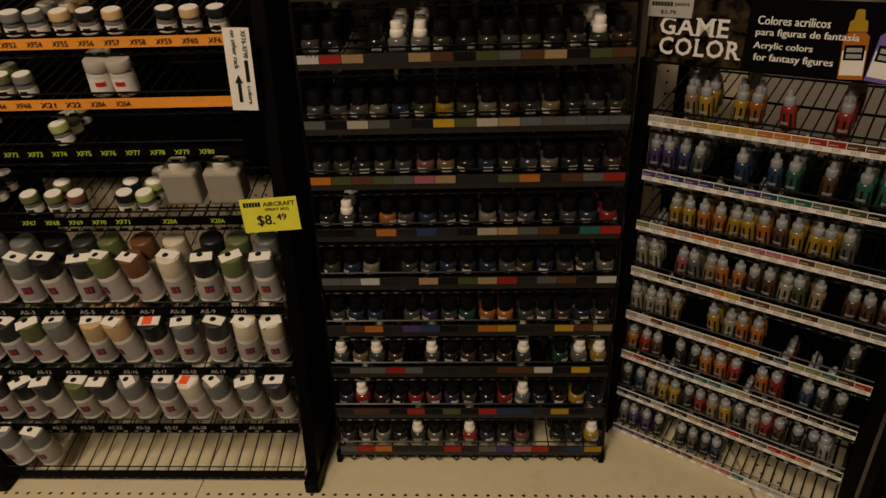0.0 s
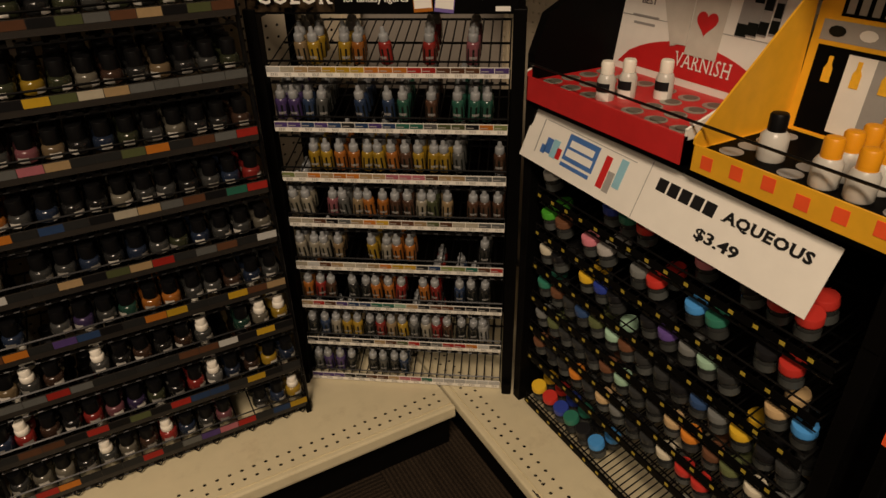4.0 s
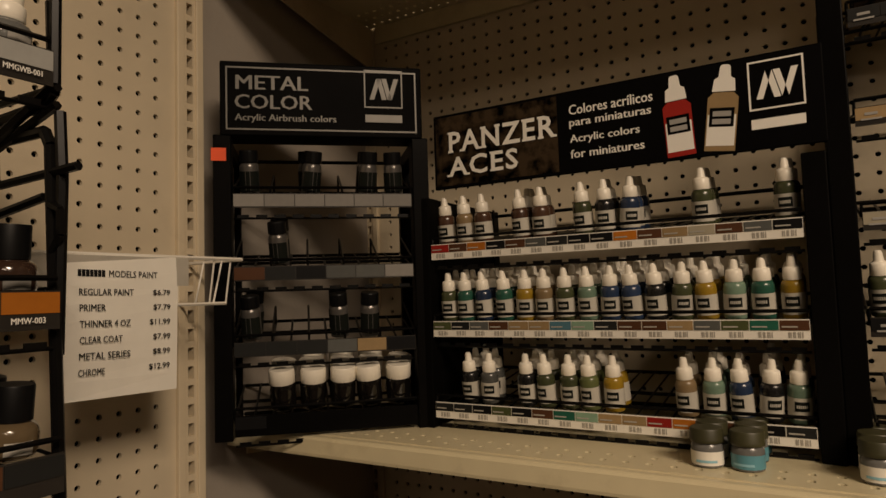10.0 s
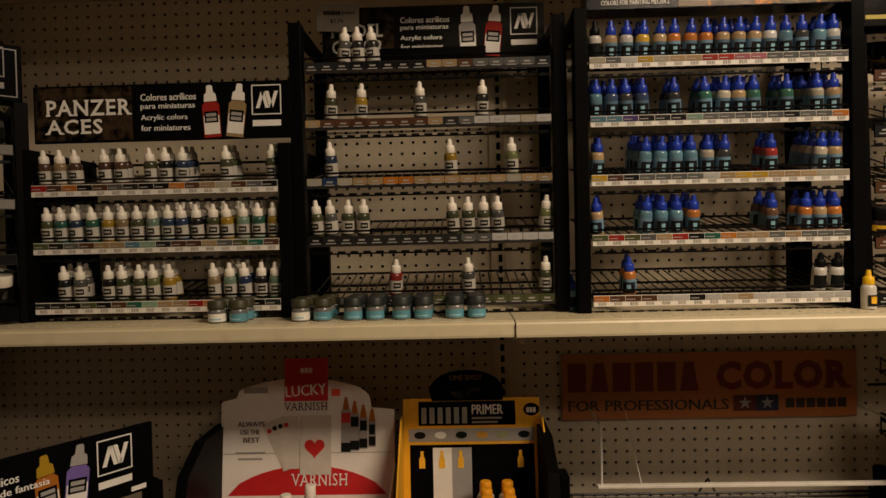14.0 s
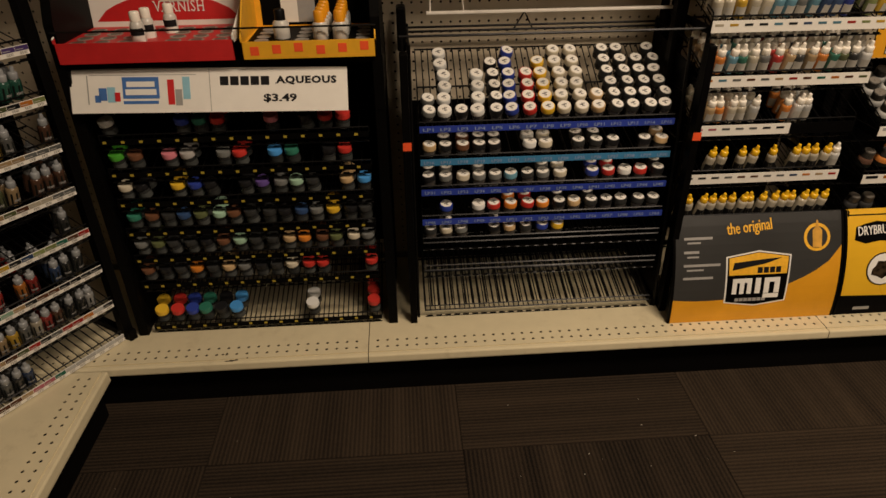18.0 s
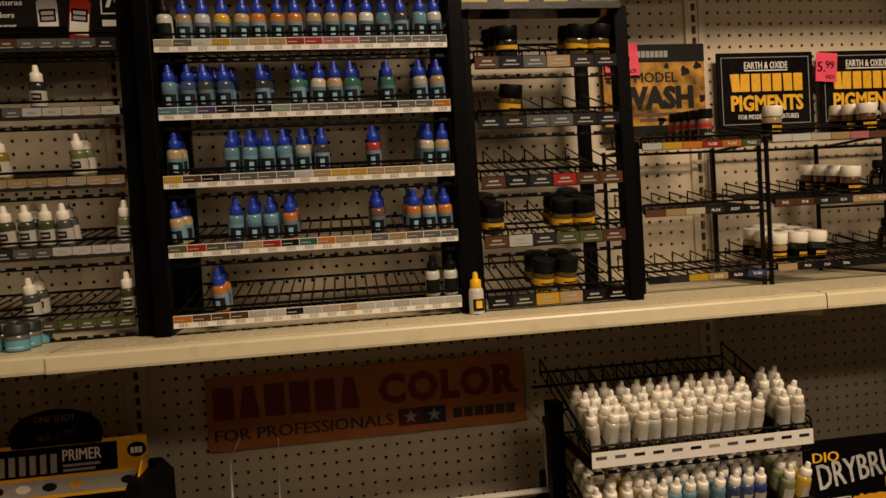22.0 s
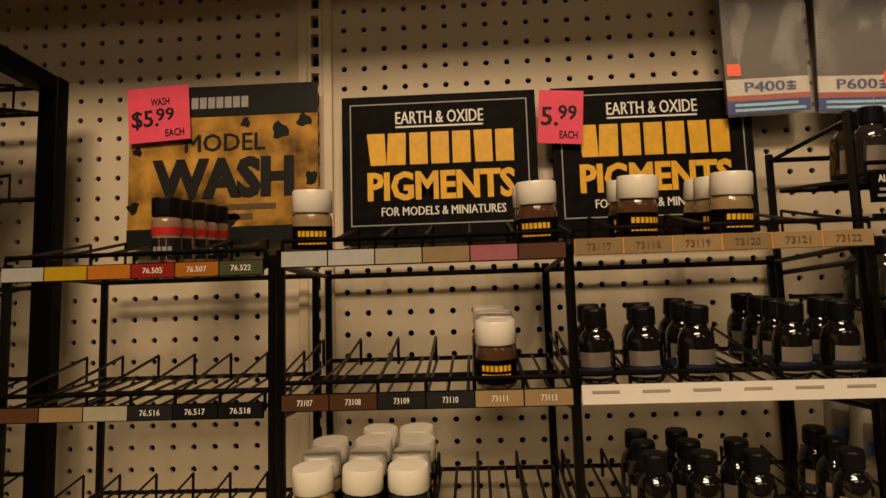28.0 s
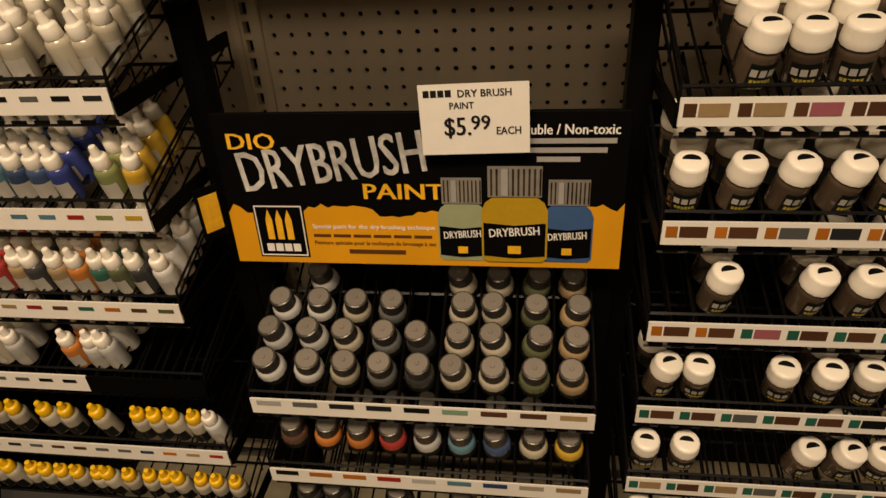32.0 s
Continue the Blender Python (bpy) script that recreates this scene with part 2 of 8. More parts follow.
MURK = material("printed_murky_scene", (0.024, 0.016, 0.009), 0.5, spread=1.0, scale=60, shine=0.03, sharp=3.0)


def ember_print():
    """A printed picture: dark smoke and glowing orange patches, with the gloss's tan glare painted in."""
    mat = bpy.data.materials.new("printed_embers")
    mat.use_nodes = True
    nodes, links = mat.node_tree.nodes, mat.node_tree.links
    bsdf = nodes["Principled BSDF"]
    coords = nodes.new("ShaderNodeTexCoord")
    smoke_glare = nodes.new("ShaderNodeTexNoise")
    smoke_glare.inputs["Scale"].default_value, smoke_glare.inputs["Detail"].default_value, smoke_glare.inputs["Distortion"].default_value = 10, 5, 1.2
    sparks = nodes.new("ShaderNodeTexNoise")
    sparks.inputs["Scale"].default_value, sparks.inputs["Detail"].default_value, sparks.inputs["Distortion"].default_value = 17, 3, 2.0
    for n in (smoke_glare, sparks):
        links.new(coords.outputs["Object"], n.inputs["Vector"])
    smoke = nodes.new("ShaderNodeValToRGB")
    smoke.color_ramp.elements[0].position, smoke.color_ramp.elements[0].color = 0.36, (0.014, 0.010, 0.008, 1)
    # tan end of the ramp: glare on the glossy sign, put into the colour
    smoke.color_ramp.elements[1].position, smoke.color_ramp.elements[1].color = 0.66, (0.20, 0.135, 0.075, 1)
    links.new(smoke_glare.outputs["Fac"], smoke.inputs["Fac"])
    glow = nodes.new("ShaderNodeMapRange")
    glow.inputs["From Min"].default_value, glow.inputs["From Max"].default_value = 0.60, 0.72
    links.new(sparks.outputs["Fac"], glow.inputs["Value"])
    mix = nodes.new("ShaderNodeMix")
    mix.data_type = "RGBA"
    mix.inputs["B"].default_value = (0.75, 0.24, 0.02, 1)
    links.new(glow.outputs[0], mix.inputs["Factor"])
    links.new(smoke.outputs["Color"], mix.inputs["A"])
    links.new(mix.outputs["Result"], bsdf.inputs["Base Color"])
    bsdf.inputs["Roughness"].default_value = 0.16
    bsdf.inputs["Specular IOR Level"].default_value = 0.5
    return mat


EMBERS = ember_print()
CARPET = carpet_material()
FILM = clear_material("clear_film", (0.95, 0.94, 0.9), 0.11)

# ---- mesh helpers ----
class Geo:
    """Collects vertices and faces for one mesh."""

    def __init__(self):
        self.v, self.f, self.smooth = [], [], False

    def box(self, x0, y0, z0, x1, y1, z1):
        n = len(self.v)
        self.v += [(x, y, z) for z in (z0, z1) for y in (y0, y1) for x in (x0, x1)]
        self.f += [tuple(n + i for i in q) for q in ((0, 2, 3, 1), (4, 5, 7, 6), (0, 1, 5, 4), (2, 6, 7, 3), (0, 4, 6, 2), (1, 3, 7, 5))]
        return self

    def rod(self, a, b, r, sides=5):
        """A round bar from a to b."""
        a, b = Vector(a), Vector(b)
        d = (b - a).normalized()
        side = d.cross(Vector((0, 0, 1)) if abs(d.z) < 0.9 else Vector((1, 0, 0))).normalized()
        up = d.cross(side)
        n = len(self.v)
        for p in (a, b):
            for k in range(sides):
                w = 2 * math.pi * k / sides
                self.v.append(tuple(p + side * (math.cos(w) * r) + up * (math.sin(w) * r)))
        for k in range(sides):
            j = (k + 1) % sides
            self.f.append((n + k, n + j, n + sides + j, n + sides + k))
        self.f += [tuple(n + k for k in reversed(range(sides))), tuple(n + sides + k for k in range(sides))]
        return self

    def bent(self, points, r, sides=5):
        for a, b in zip(points, points[1:]):
            self.rod(a, b, r, sides)
        return self

    def lathe(self, profile, sides=14, centre=(0, 0), close=True):
        """A turned body from (radius, z) pairs, bottom to top."""
        n, rings = len(self.v), len(profile)
        for r, z in profile:
            for k in range(sides):
                w = 2 * math.pi * k / sides
                self.v.append((centre[0] + r * math.cos(w), centre[1] + r * math.sin(w), z))
        for i in range(rings - 1):
            for k in range(sides):
                j = (k + 1) % sides
                self.f.append((n + i * sides + k, n + i * sides + j, n + (i + 1) * sides + j, n + (i + 1) * sides + k))
        if close:
            self.f += [tuple(n + k for k in reversed(range(sides))), tuple(n + (rings - 1) * sides + k for k in range(sides))]
        return self

    def plate(self, outline, y0, y1):
        """A flat shape in the x-z plane, from y0 (front) to y1."""
        n, c = len(self.v), len(outline)
        self.v += [(x, y0, z) for x, z in outline] + [(x, y1, z) for x, z in outline]
        self.f += [tuple(range(n, n + c)), tuple(reversed(range(n + c, n + 2 * c)))]
        for k in range(c):
            j = (k + 1) % c
            self.f.append((n + j, n + k, n + c + k, n + c + j))
        return self

    def perforated(self, cols, rows, pitch_x, pitch_z, hole, depth, origin=(0, 0, 0), ax=(1, 0, 0), az=(0, 0, 1), inward=(0, 1, 0)):
        """A sheet of cells, each with a real hole. hole: offsets of its rim from the cell's middle."""
        o, ax, az, inward = (np.array(q, float) for q in (origin, ax, az, inward))
        k = len(hole)
        rim = np.array(list(hole))
        n0 = len(self.v)
        for r in range(rows + 1):
            for c in range(cols + 1):
                self.v.append(tuple(o + ax * (c * pitch_x) + az * (r * pitch_z)))
        local = rim[:, :1] * ax + rim[:, 1:] * az
        local = np.vstack([local, local + inward * depth])
        angles = [math.atan2(z, x) for x, z in hole]
        quarter = [0 if a < -math.pi / 2 else 1 if a < 0 else 2 if a < math.pi / 2 else 3 for a in angles]
        n = len(self.v)
        for r in range(rows):
            for c in range(cols):
                corner = (n0 + r * (cols + 1) + c, n0 + r * (cols + 1) + c + 1, n0 + (r + 1) * (cols + 1) + c + 1, n0 + (r + 1) * (cols + 1) + c)
                p = local + (o + ax * ((c + 0.5) * pitch_x) + az * ((r + 0.5) * pitch_z))
                self.v += [tuple(q) for q in p.tolist()]
                for i in range(k):
                    j = (i + 1) % k
                    if quarter[i] == quarter[j]:
                        self.f.append((corner[quarter[i]], n + j, n + i))
                    else:
                        self.f.append((corner[quarter[i]], corner[quarter[j]], n + j, n + i))
                    self.f.append((n + i, n + j, n + k + j, n + k + i))
                n += 2 * k
        return self

    def mesh(self, name, mat, bevel=0.0):
        me = bpy.data.meshes.new(name)
        me.from_pydata(self.v, [], self.f)
        if bevel:
            bm = bmesh.new()
            bm.from_mesh(me)
            bmesh.ops.remove_doubles(bm, verts=bm.verts, dist=1e-6)
            bmesh.ops.bevel(bm, geom=bm.edges[:], offset=bevel, segments=2, affect="EDGES", profile=0.5)
            bm.to_mesh(me)
            bm.free()
        if self.smooth:
            me.polygons.foreach_set("use_smooth", [True] * len(me.polygons))
            me.set_sharp_from_angle(angle=0.75)
        me.materials.append(mat)
        me.update()
        return me


def round_hole(r, sides=8):
    return [(r * math.cos(w), r * math.sin(w)) for w in (-math.pi + 2 * math.pi * (i + 0.5) / sides for i in range(sides))]


def slot_hole(w, h):
    return [(-w / 2, -h / 2), (w / 2, -h / 2), (w / 2, h / 2), (-w / 2, h / 2)]


class Pile:
    """Many bottles behind the front row, joined into one mesh of several materials."""

    def __init__(self):
        self.v, self.f, self.mats, self.index = [], [], [], []

    def add(self, me, m):
        mat = me.materials[0]
        if mat not in self.mats:
            self.mats.append(mat)
        n, slot = len(self.v), self.mats.index(mat)
        self.v += [tuple(m @ v.co) for v in me.vertices]
        self.f += [tuple(n + i for i in p.vertices) for p in me.polygons]
        self.index += [slot] * len(me.polygons)

    def link(self, name, label):
        if not self.v:
            return
        me = bpy.data.meshes.new(name)
        me.from_pydata(self.v, [], self.f)
        for mat in self.mats:
            me.materials.append(mat)
        me.polygons.foreach_set("material_index", self.index)
        me.polygons.foreach_set("use_smooth", [True] * len(self.f))
        me.update()
        tagged(new(name, me), label, "paint bottles", "", "stuff")


def part(name, geo, mat, parent=None, label="", m=None, bevel=0.0, kind=""):
    """Links a Geo (or a ready mesh) as one mesh object, under a thing or a part."""
    me = geo.mesh(name, mat, bevel) if isinstance(geo, Geo) else geo
    ob = new(name, me)
    if parent is not None:
        ob.parent = parent
    if m is not None:
        ob.matrix_basis = m
    return tagged(ob, label, kind=kind)


def thing(name, label, category, m, group="", kind=""):
    ob = new(name)
    ob.empty_display_size = 0.05
    ob.matrix_basis = m
    return tagged(ob, label, category, group, kind)


def solid(name, geo, mat, label, category="", m=None, kind="", bevel=0.0, group=""):
    """A thing of one mesh."""
    return tagged(part(name, geo, mat, None, "", m, bevel), label, category, group, kind)


TEXTS = {}


def lettering(body, x, z, width, height, y, mat, parent, name="lettering", slant=0.0, turn=0.0, thick=0.0006, bold=1.0, weight=0.0):
    """Words in the built-in font, stretched to width x height, lying in the x-z plane with their lower left corner at x, z. y: the front of the surface."""
    key = (body, weight)
    if key not in TEXTS:
        curve = bpy.data.curves.new("words", "FONT")
        curve.body, curve.size, curve.extrude, curve.resolution_u = body, 1.0, 0.0, 2
        curve.shear, curve.offset = slant, weight
        ob = bpy.data.objects.new("words", curve)
        me = bpy.data.meshes.new_from_object(ob)
        co = np.array([v.co[:2] for v in me.vertices])
        TEXTS[key] = (co - co.min(0), [tuple(p.vertices) for p in me.polygons], (co.max(0) - co.min(0)))
        bpy.data.objects.remove(ob)
        bpy.data.curves.remove(curve)
        bpy.data.meshes.remove(me)
    co, faces, size = TEXTS[key]
    sx, sz = width / size[0], (height / size[1] if height else width / size[0])
    c, s = math.cos(radians(turn)), math.sin(radians(turn))
    geo = Geo()
    for k, swell in enumerate((0.0, 0.022, 0.044)):
        n = len(geo.v)
        geo.v += [(x + c * px * sx - s * pz * sz, y - thick - 0.00003 * k, z + s * px * sx + c * pz * sz) for px, pz in co + np.array([swell * min(1.0, 0.8 * size[1] * len(body) / size[0]) * bold, 0.0])]
        geo.f += [tuple(n + i for i in q) for q in faces]
    return part(name, geo, mat, parent, kind="stuff" if name == "code" else "")


# which stems of a letter end in a slab: (at the right?, at the top?)
SERIFS = {"A": "00 10", "M": "00 10 01 11", "E": "00 01", "L": "00 01", "R": "00 10 01", "P": "00 01", "N": "00 01 11", "D": "00 01", "U": "01 11", "V": "01 11", "I": "00 01", "H": "00 10 01 11", "T": "", "F": "00 01", "K": "00 10 01 11"}


def slab_lettering(body, x, z, width, height, y, mat, parent, weight=0.02, name="lettering"):
    """Capitals with square serifs: the built-in font's strokes, thickened, with a slab under and over each stem."""
    def outline(word):
        curve = bpy.data.curves.new("words", "FONT")
        curve.body, curve.size, curve.resolution_u, curve.offset, curve.space_character = word, 1.0, 2, weight, 1.12
        ob = bpy.data.objects.new("words", curve)
        me = bpy.data.meshes.new_from_object(ob)
        co, faces = np.array([v.co[:2] for v in me.vertices]), [tuple(p.vertices) for p in me.polygons]
        bpy.data.objects.remove(ob)
        bpy.data.curves.remove(curve)
        bpy.data.meshes.remove(me)
        return co, faces
    co, faces = outline(body)
    low, high = outline("H")[0][:, 1].min(), outline("H")[0][:, 1].max()
    pts, quads = [tuple(q) for q in co], list(faces)
    for i, ch in enumerate(body):
        right = outline(body[:i + 1])[0][:, 0].max()
        single = outline(ch)[0][:, 0]
        left = right - (single.max() - single.min())
        for code in SERIFS.get(ch, "").split():
            mid = right - 0.065 if code[0] == "1" else left + 0.065
            z0 = high - 0.075 if code[1] == "1" else low
            reach = (0.13, 0.075) if ch in "AVM" else (0.105, 0.105)
            a, b = reach if code[0] == "1" else reach[::-1]
            n = len(pts)
            pts += [(mid - b, z0), (mid + a, z0), (mid + a, z0 + 0.075), (mid - b, z0 + 0.075)]
            quads.append((n, n + 1, n + 2, n + 3))
    flat = np.array(pts)
    lo, size = flat.min(0), flat.max(0) - flat.min(0)
    geo = Geo()
    geo.v = [(x + (px - lo[0]) * width / size[0], y - 0.0006 - (0.00004 if k >= len(co) else 0.0), z + (pz - lo[1]) * height / size[1]) for k, (px, pz) in enumerate(flat)]
    geo.f = quads
    return part(name, geo, mat, parent)


def bars(lines, y, mat, parent, name="fine_print", thick=0.0005):
    """Unreadable writing: plain bars (x, z, width, height)."""
    geo = Geo()
    for x, z, w, h in lines:
        geo.box(x, y - thick, z, x + w, y, z + h)
    return part(name, geo, mat, parent, kind="stuff" if len(lines) > 1 else "")


def panel(name, x0, z0, x1, z1, y, mat, parent, thick=0.0006, label=""):
    return part(name, Geo().box(x0, y - thick, z0, x1, y, z1), mat, parent, label)


def disc(name, x, z, r, y, mat, parent, sides=20, thick=0.0006, squash=1.0):
    return part(name, Geo().plate([(x + r * math.cos(2 * math.pi * i / sides), z + squash * r * math.sin(2 * math.pi * i / sides)) for i in range(sides)], y - thick, y), mat, parent)


def frame_line(name, x0, z0, x1, z1, w, y, mat, parent, thick=0.0006):
    g = Geo()
    g.box(x0, y - thick, z0, x1, y, z0 + w).box(x0, y - thick, z1 - w, x1, y, z1)
    g.box(x0, y - thick, z0 + w, x0 + w, y, z1 - w).box(x1 - w, y - thick, z0 + w, x1, y, z1 - w)
    return part(name, g, mat, parent)


def maker_mark(x, z, s, y, parent, ink=None):
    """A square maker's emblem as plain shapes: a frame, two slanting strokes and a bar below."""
    ink = ink or WHITE_INK
    frame_line("emblem_frame", x, z, x + s, z + s, s * 0.035, y, ink, parent)
    g = Geo()
    for a, b in (((0.2, 0.22), (0.38, 0.78)), ((0.38, 0.78), (0.52, 0.22)), ((0.52, 0.78), (0.66, 0.22)), ((0.66, 0.22), (0.84, 0.78))):
        g.plate([(x + s * (a[0] - 0.06), z + s * a[1]), (x + s * (a[0] + 0.06), z + s * a[1]), (x + s * (b[0] + 0.06), z + s * b[1]), (x + s * (b[0] - 0.06), z + s * b[1])], y - 0.0006, y)
    part("emblem_mark", g, ink, parent, kind="stuff")
    bars([(x + s * 0.02, z - s * 0.38, s * 0.96, s * 0.2)], y, ink, parent, "emblem_bar")


def printed_bottle(x, z, h, y, body, cap, parent, tilt=0.0):
    """A flat picture of a dropper bottle printed on a card."""
    w = h * 0.33
    c, s = math.cos(radians(tilt)), math.sin(radians(tilt))

    def turned(pts):
        return [(x + c * px - s * pz, z + s * px + c * pz) for px, pz in pts]
    part("printed_bottle", Geo().plate(turned([(-w / 2, 0), (w / 2, 0), (w / 2, h * 0.62), (w * 0.32, h * 0.68), (-w * 0.32, h * 0.68), (-w / 2, h * 0.62)]), y - 0.0006, y), body, parent)
    part("printed_cap", Geo().plate(turned([(-w * 0.38, h * 0.69), (w * 0.38, h * 0.69), (w * 0.34, h * 0.83), (w * 0.20, h * 0.86), (w * 0.17, h * 0.98), (w * 0.10, h), (-w * 0.10, h), (-w * 0.17, h * 0.98), (-w * 0.20, h * 0.86), (-w * 0.34, h * 0.83)]), y - 0.0006, y), cap, parent)
    part("printed_label", Geo().plate(turned([(-w * 0.46, h * 0.06), (w * 0.46, h * 0.06), (w * 0.46, h * 0.42), (-w * 0.46, h * 0.42)]), y - 0.0009, y - 0.0003), WHITE_INK if body is not WHITE_INK else DIM_INK, parent)
    part("printed_title", Geo().plate(turned([(-w * 0.40, h * 0.28), (w * 0.40, h * 0.28), (w * 0.40, h * 0.50), (-w * 0.40, h * 0.50)]), y - 0.0012, y - 0.0009), BLACK_CARD, parent)
    for k in (0.31, 0.40):
        part("printed_line", Geo().plate(turned([(-w * 0.30, h * k), (w * 0.30, h * k), (w * 0.30, h * (k + 0.06)), (-w * 0.30, h * (k + 0.06))]), y - 0.0015, y - 0.0012), DIM_INK, parent)

# ---- the shop's shell ----
EAST_X, NORTH_Y, DECK_Z, SHELF_Z, CANOPY_Z = 1.08, 1.462, 0.145, 1.285, 2.02
BAYS = (1.500, 0.294, -0.921, -2.136)
NORTH_BAYS = (0.615, -0.604, -1.823)
INCH = 0.0254

floor = solid("floor", Geo().box(-4.2, -5.2, -0.10, 1.20, 1.60, -0.008), DARK_VOID, "dark subfloor under brown carpet tiles", kind="structure")
solid("wall_north", Geo().box(-4.2, 1.505, -0.05, 1.20, 1.60, CEILING_Z), PLASTER, "plain grey-painted wall behind the shelving corner", kind="structure")
solid("wall_east", Geo().box(1.125, -5.2, -0.05, 1.20, 1.505, CEILING_Z), PLASTER, "plain wall behind the pegboard shelving", kind="structure")
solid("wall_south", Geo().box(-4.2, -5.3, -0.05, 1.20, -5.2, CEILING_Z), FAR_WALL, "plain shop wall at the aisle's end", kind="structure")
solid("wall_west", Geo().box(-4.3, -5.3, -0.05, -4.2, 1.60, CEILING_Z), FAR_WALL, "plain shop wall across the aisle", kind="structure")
CEILING = material("ceiling_tile", (0.26, 0.245, 0.22), 0.9, spread=0.08, bump=0.4, bump_scale=120)
solid("ceiling", Geo().box(-4.3, -5.3, CEILING_Z, 1.20, 1.60, CEILING_Z + 0.08), CEILING, "off-white tiled shop ceiling", kind="structure")
for lamp_x, lamp_y, _ in TUBES:
    lamp_thing = thing("ceiling_light", "white fluorescent troffer ceiling light fixture over the aisle", "ceiling light", pose(lamp_x, lamp_y, CEILING_Z), "ceiling lights")
    part("housing", Geo().box(-0.28, -0.66, -0.07, 0.28, 0.66, 0.0), WHITE_CARD, lamp_thing, bevel=0.004)

# pegboard backs between slotted uprights
PEG_HOLE = round_hole(0.0037)


def pegboard(name, origin, ax, inward, cols, z0, rows, margin, label):
    """A sheet with real holes and plain margins, and a near-black sheet behind it as the holes' shade."""
    ax, inward = Vector(ax), Vector(inward)
    o = Vector(origin)
    g = Geo()
    g.perforated(cols, rows, INCH, INCH, PEG_HOLE, 0.005, o + ax * margin + Vector((0, 0, z0)), ax, (0, 0, 1), inward)
    width = cols * INCH + 2 * margin
    for a, b in ((0, margin), (width - margin, width)):
        n = len(g.v)
        g.v += [tuple(o + ax * q + Vector((0, 0, z))) for q, z in ((a, z0), (b, z0), (b, z0 + rows * INCH), (a, z0 + rows * INCH))]
        g.f.append((n, n + 1, n + 2, n + 3))
    ob = solid(name, g, PEG, label, kind="structure")
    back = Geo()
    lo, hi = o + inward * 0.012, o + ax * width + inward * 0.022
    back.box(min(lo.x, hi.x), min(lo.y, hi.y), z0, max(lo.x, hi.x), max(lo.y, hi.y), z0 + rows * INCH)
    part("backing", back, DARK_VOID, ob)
    return ob


for i in range(3):
    pegboard("pegboard_east_%d" % (i + 1), (EAST_X, BAYS[i] - 0.0215, 0), (0, -1, 0), (1, 0, 0), 46 if i == 2 else 45, 0.16, 89, 0.0018 if i == 2 else 0.0145, "cream pegboard back panel with rows of small holes")
for i in range(2):
    pegboard("pegboard_north_%d" % (i + 1), (NORTH_BAYS[i + 1] + 0.0215, NORTH_Y, 0), (1, 0, 0), (0, 1, 0), 45, 0.16, 89, 0.0165, "cream pegboard back panel with rows of small holes")


def upright(origin, ax, inward, top=2.44, width=0.043):
    """A slotted steel post: a strip of real slots with two folded flanges."""
    ax, inward, o = Vector(ax), Vector(inward), Vector(origin)
    ob = thing("upright", "cream slotted steel shelving upright", "upright", Matrix.Translation(o), "slotted uprights", "structure")
    rows = int((top - 0.02) / INCH)
    g = Geo().perforated(1, rows, 0.019, INCH, slot_hole(0.0095, 0.017), 0.012, ax * -0.0095 - inward * 0.004 + Vector((0, 0, 0.02)), ax, (0, 0, 1), inward)
    part("slotted_strip", g, CREAM, ob)
    for s in (-1, 1):
        a, b = ax * (s * 0.0095) - inward * 0.007, ax * (s * width / 2) + inward * 0.03
        part("flange", Geo().box(min(a.x, b.x), min(a.y, b.y), 0.0, max(a.x, b.x), max(a.y, b.y), top), CREAM, ob, bevel=0.0015)
    # black fill in the hollow post, painting the shade behind its slots
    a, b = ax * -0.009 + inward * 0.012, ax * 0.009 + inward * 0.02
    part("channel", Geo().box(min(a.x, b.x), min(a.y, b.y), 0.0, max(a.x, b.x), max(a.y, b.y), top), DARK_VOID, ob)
    return ob


for y in BAYS:
    upright((EAST_X, y, 0), (0, -1, 0), (1, 0, 0))
for x in NORTH_BAYS:
    upright((x, NORTH_Y, 0), (1, 0, 0), (0, 1, 0))


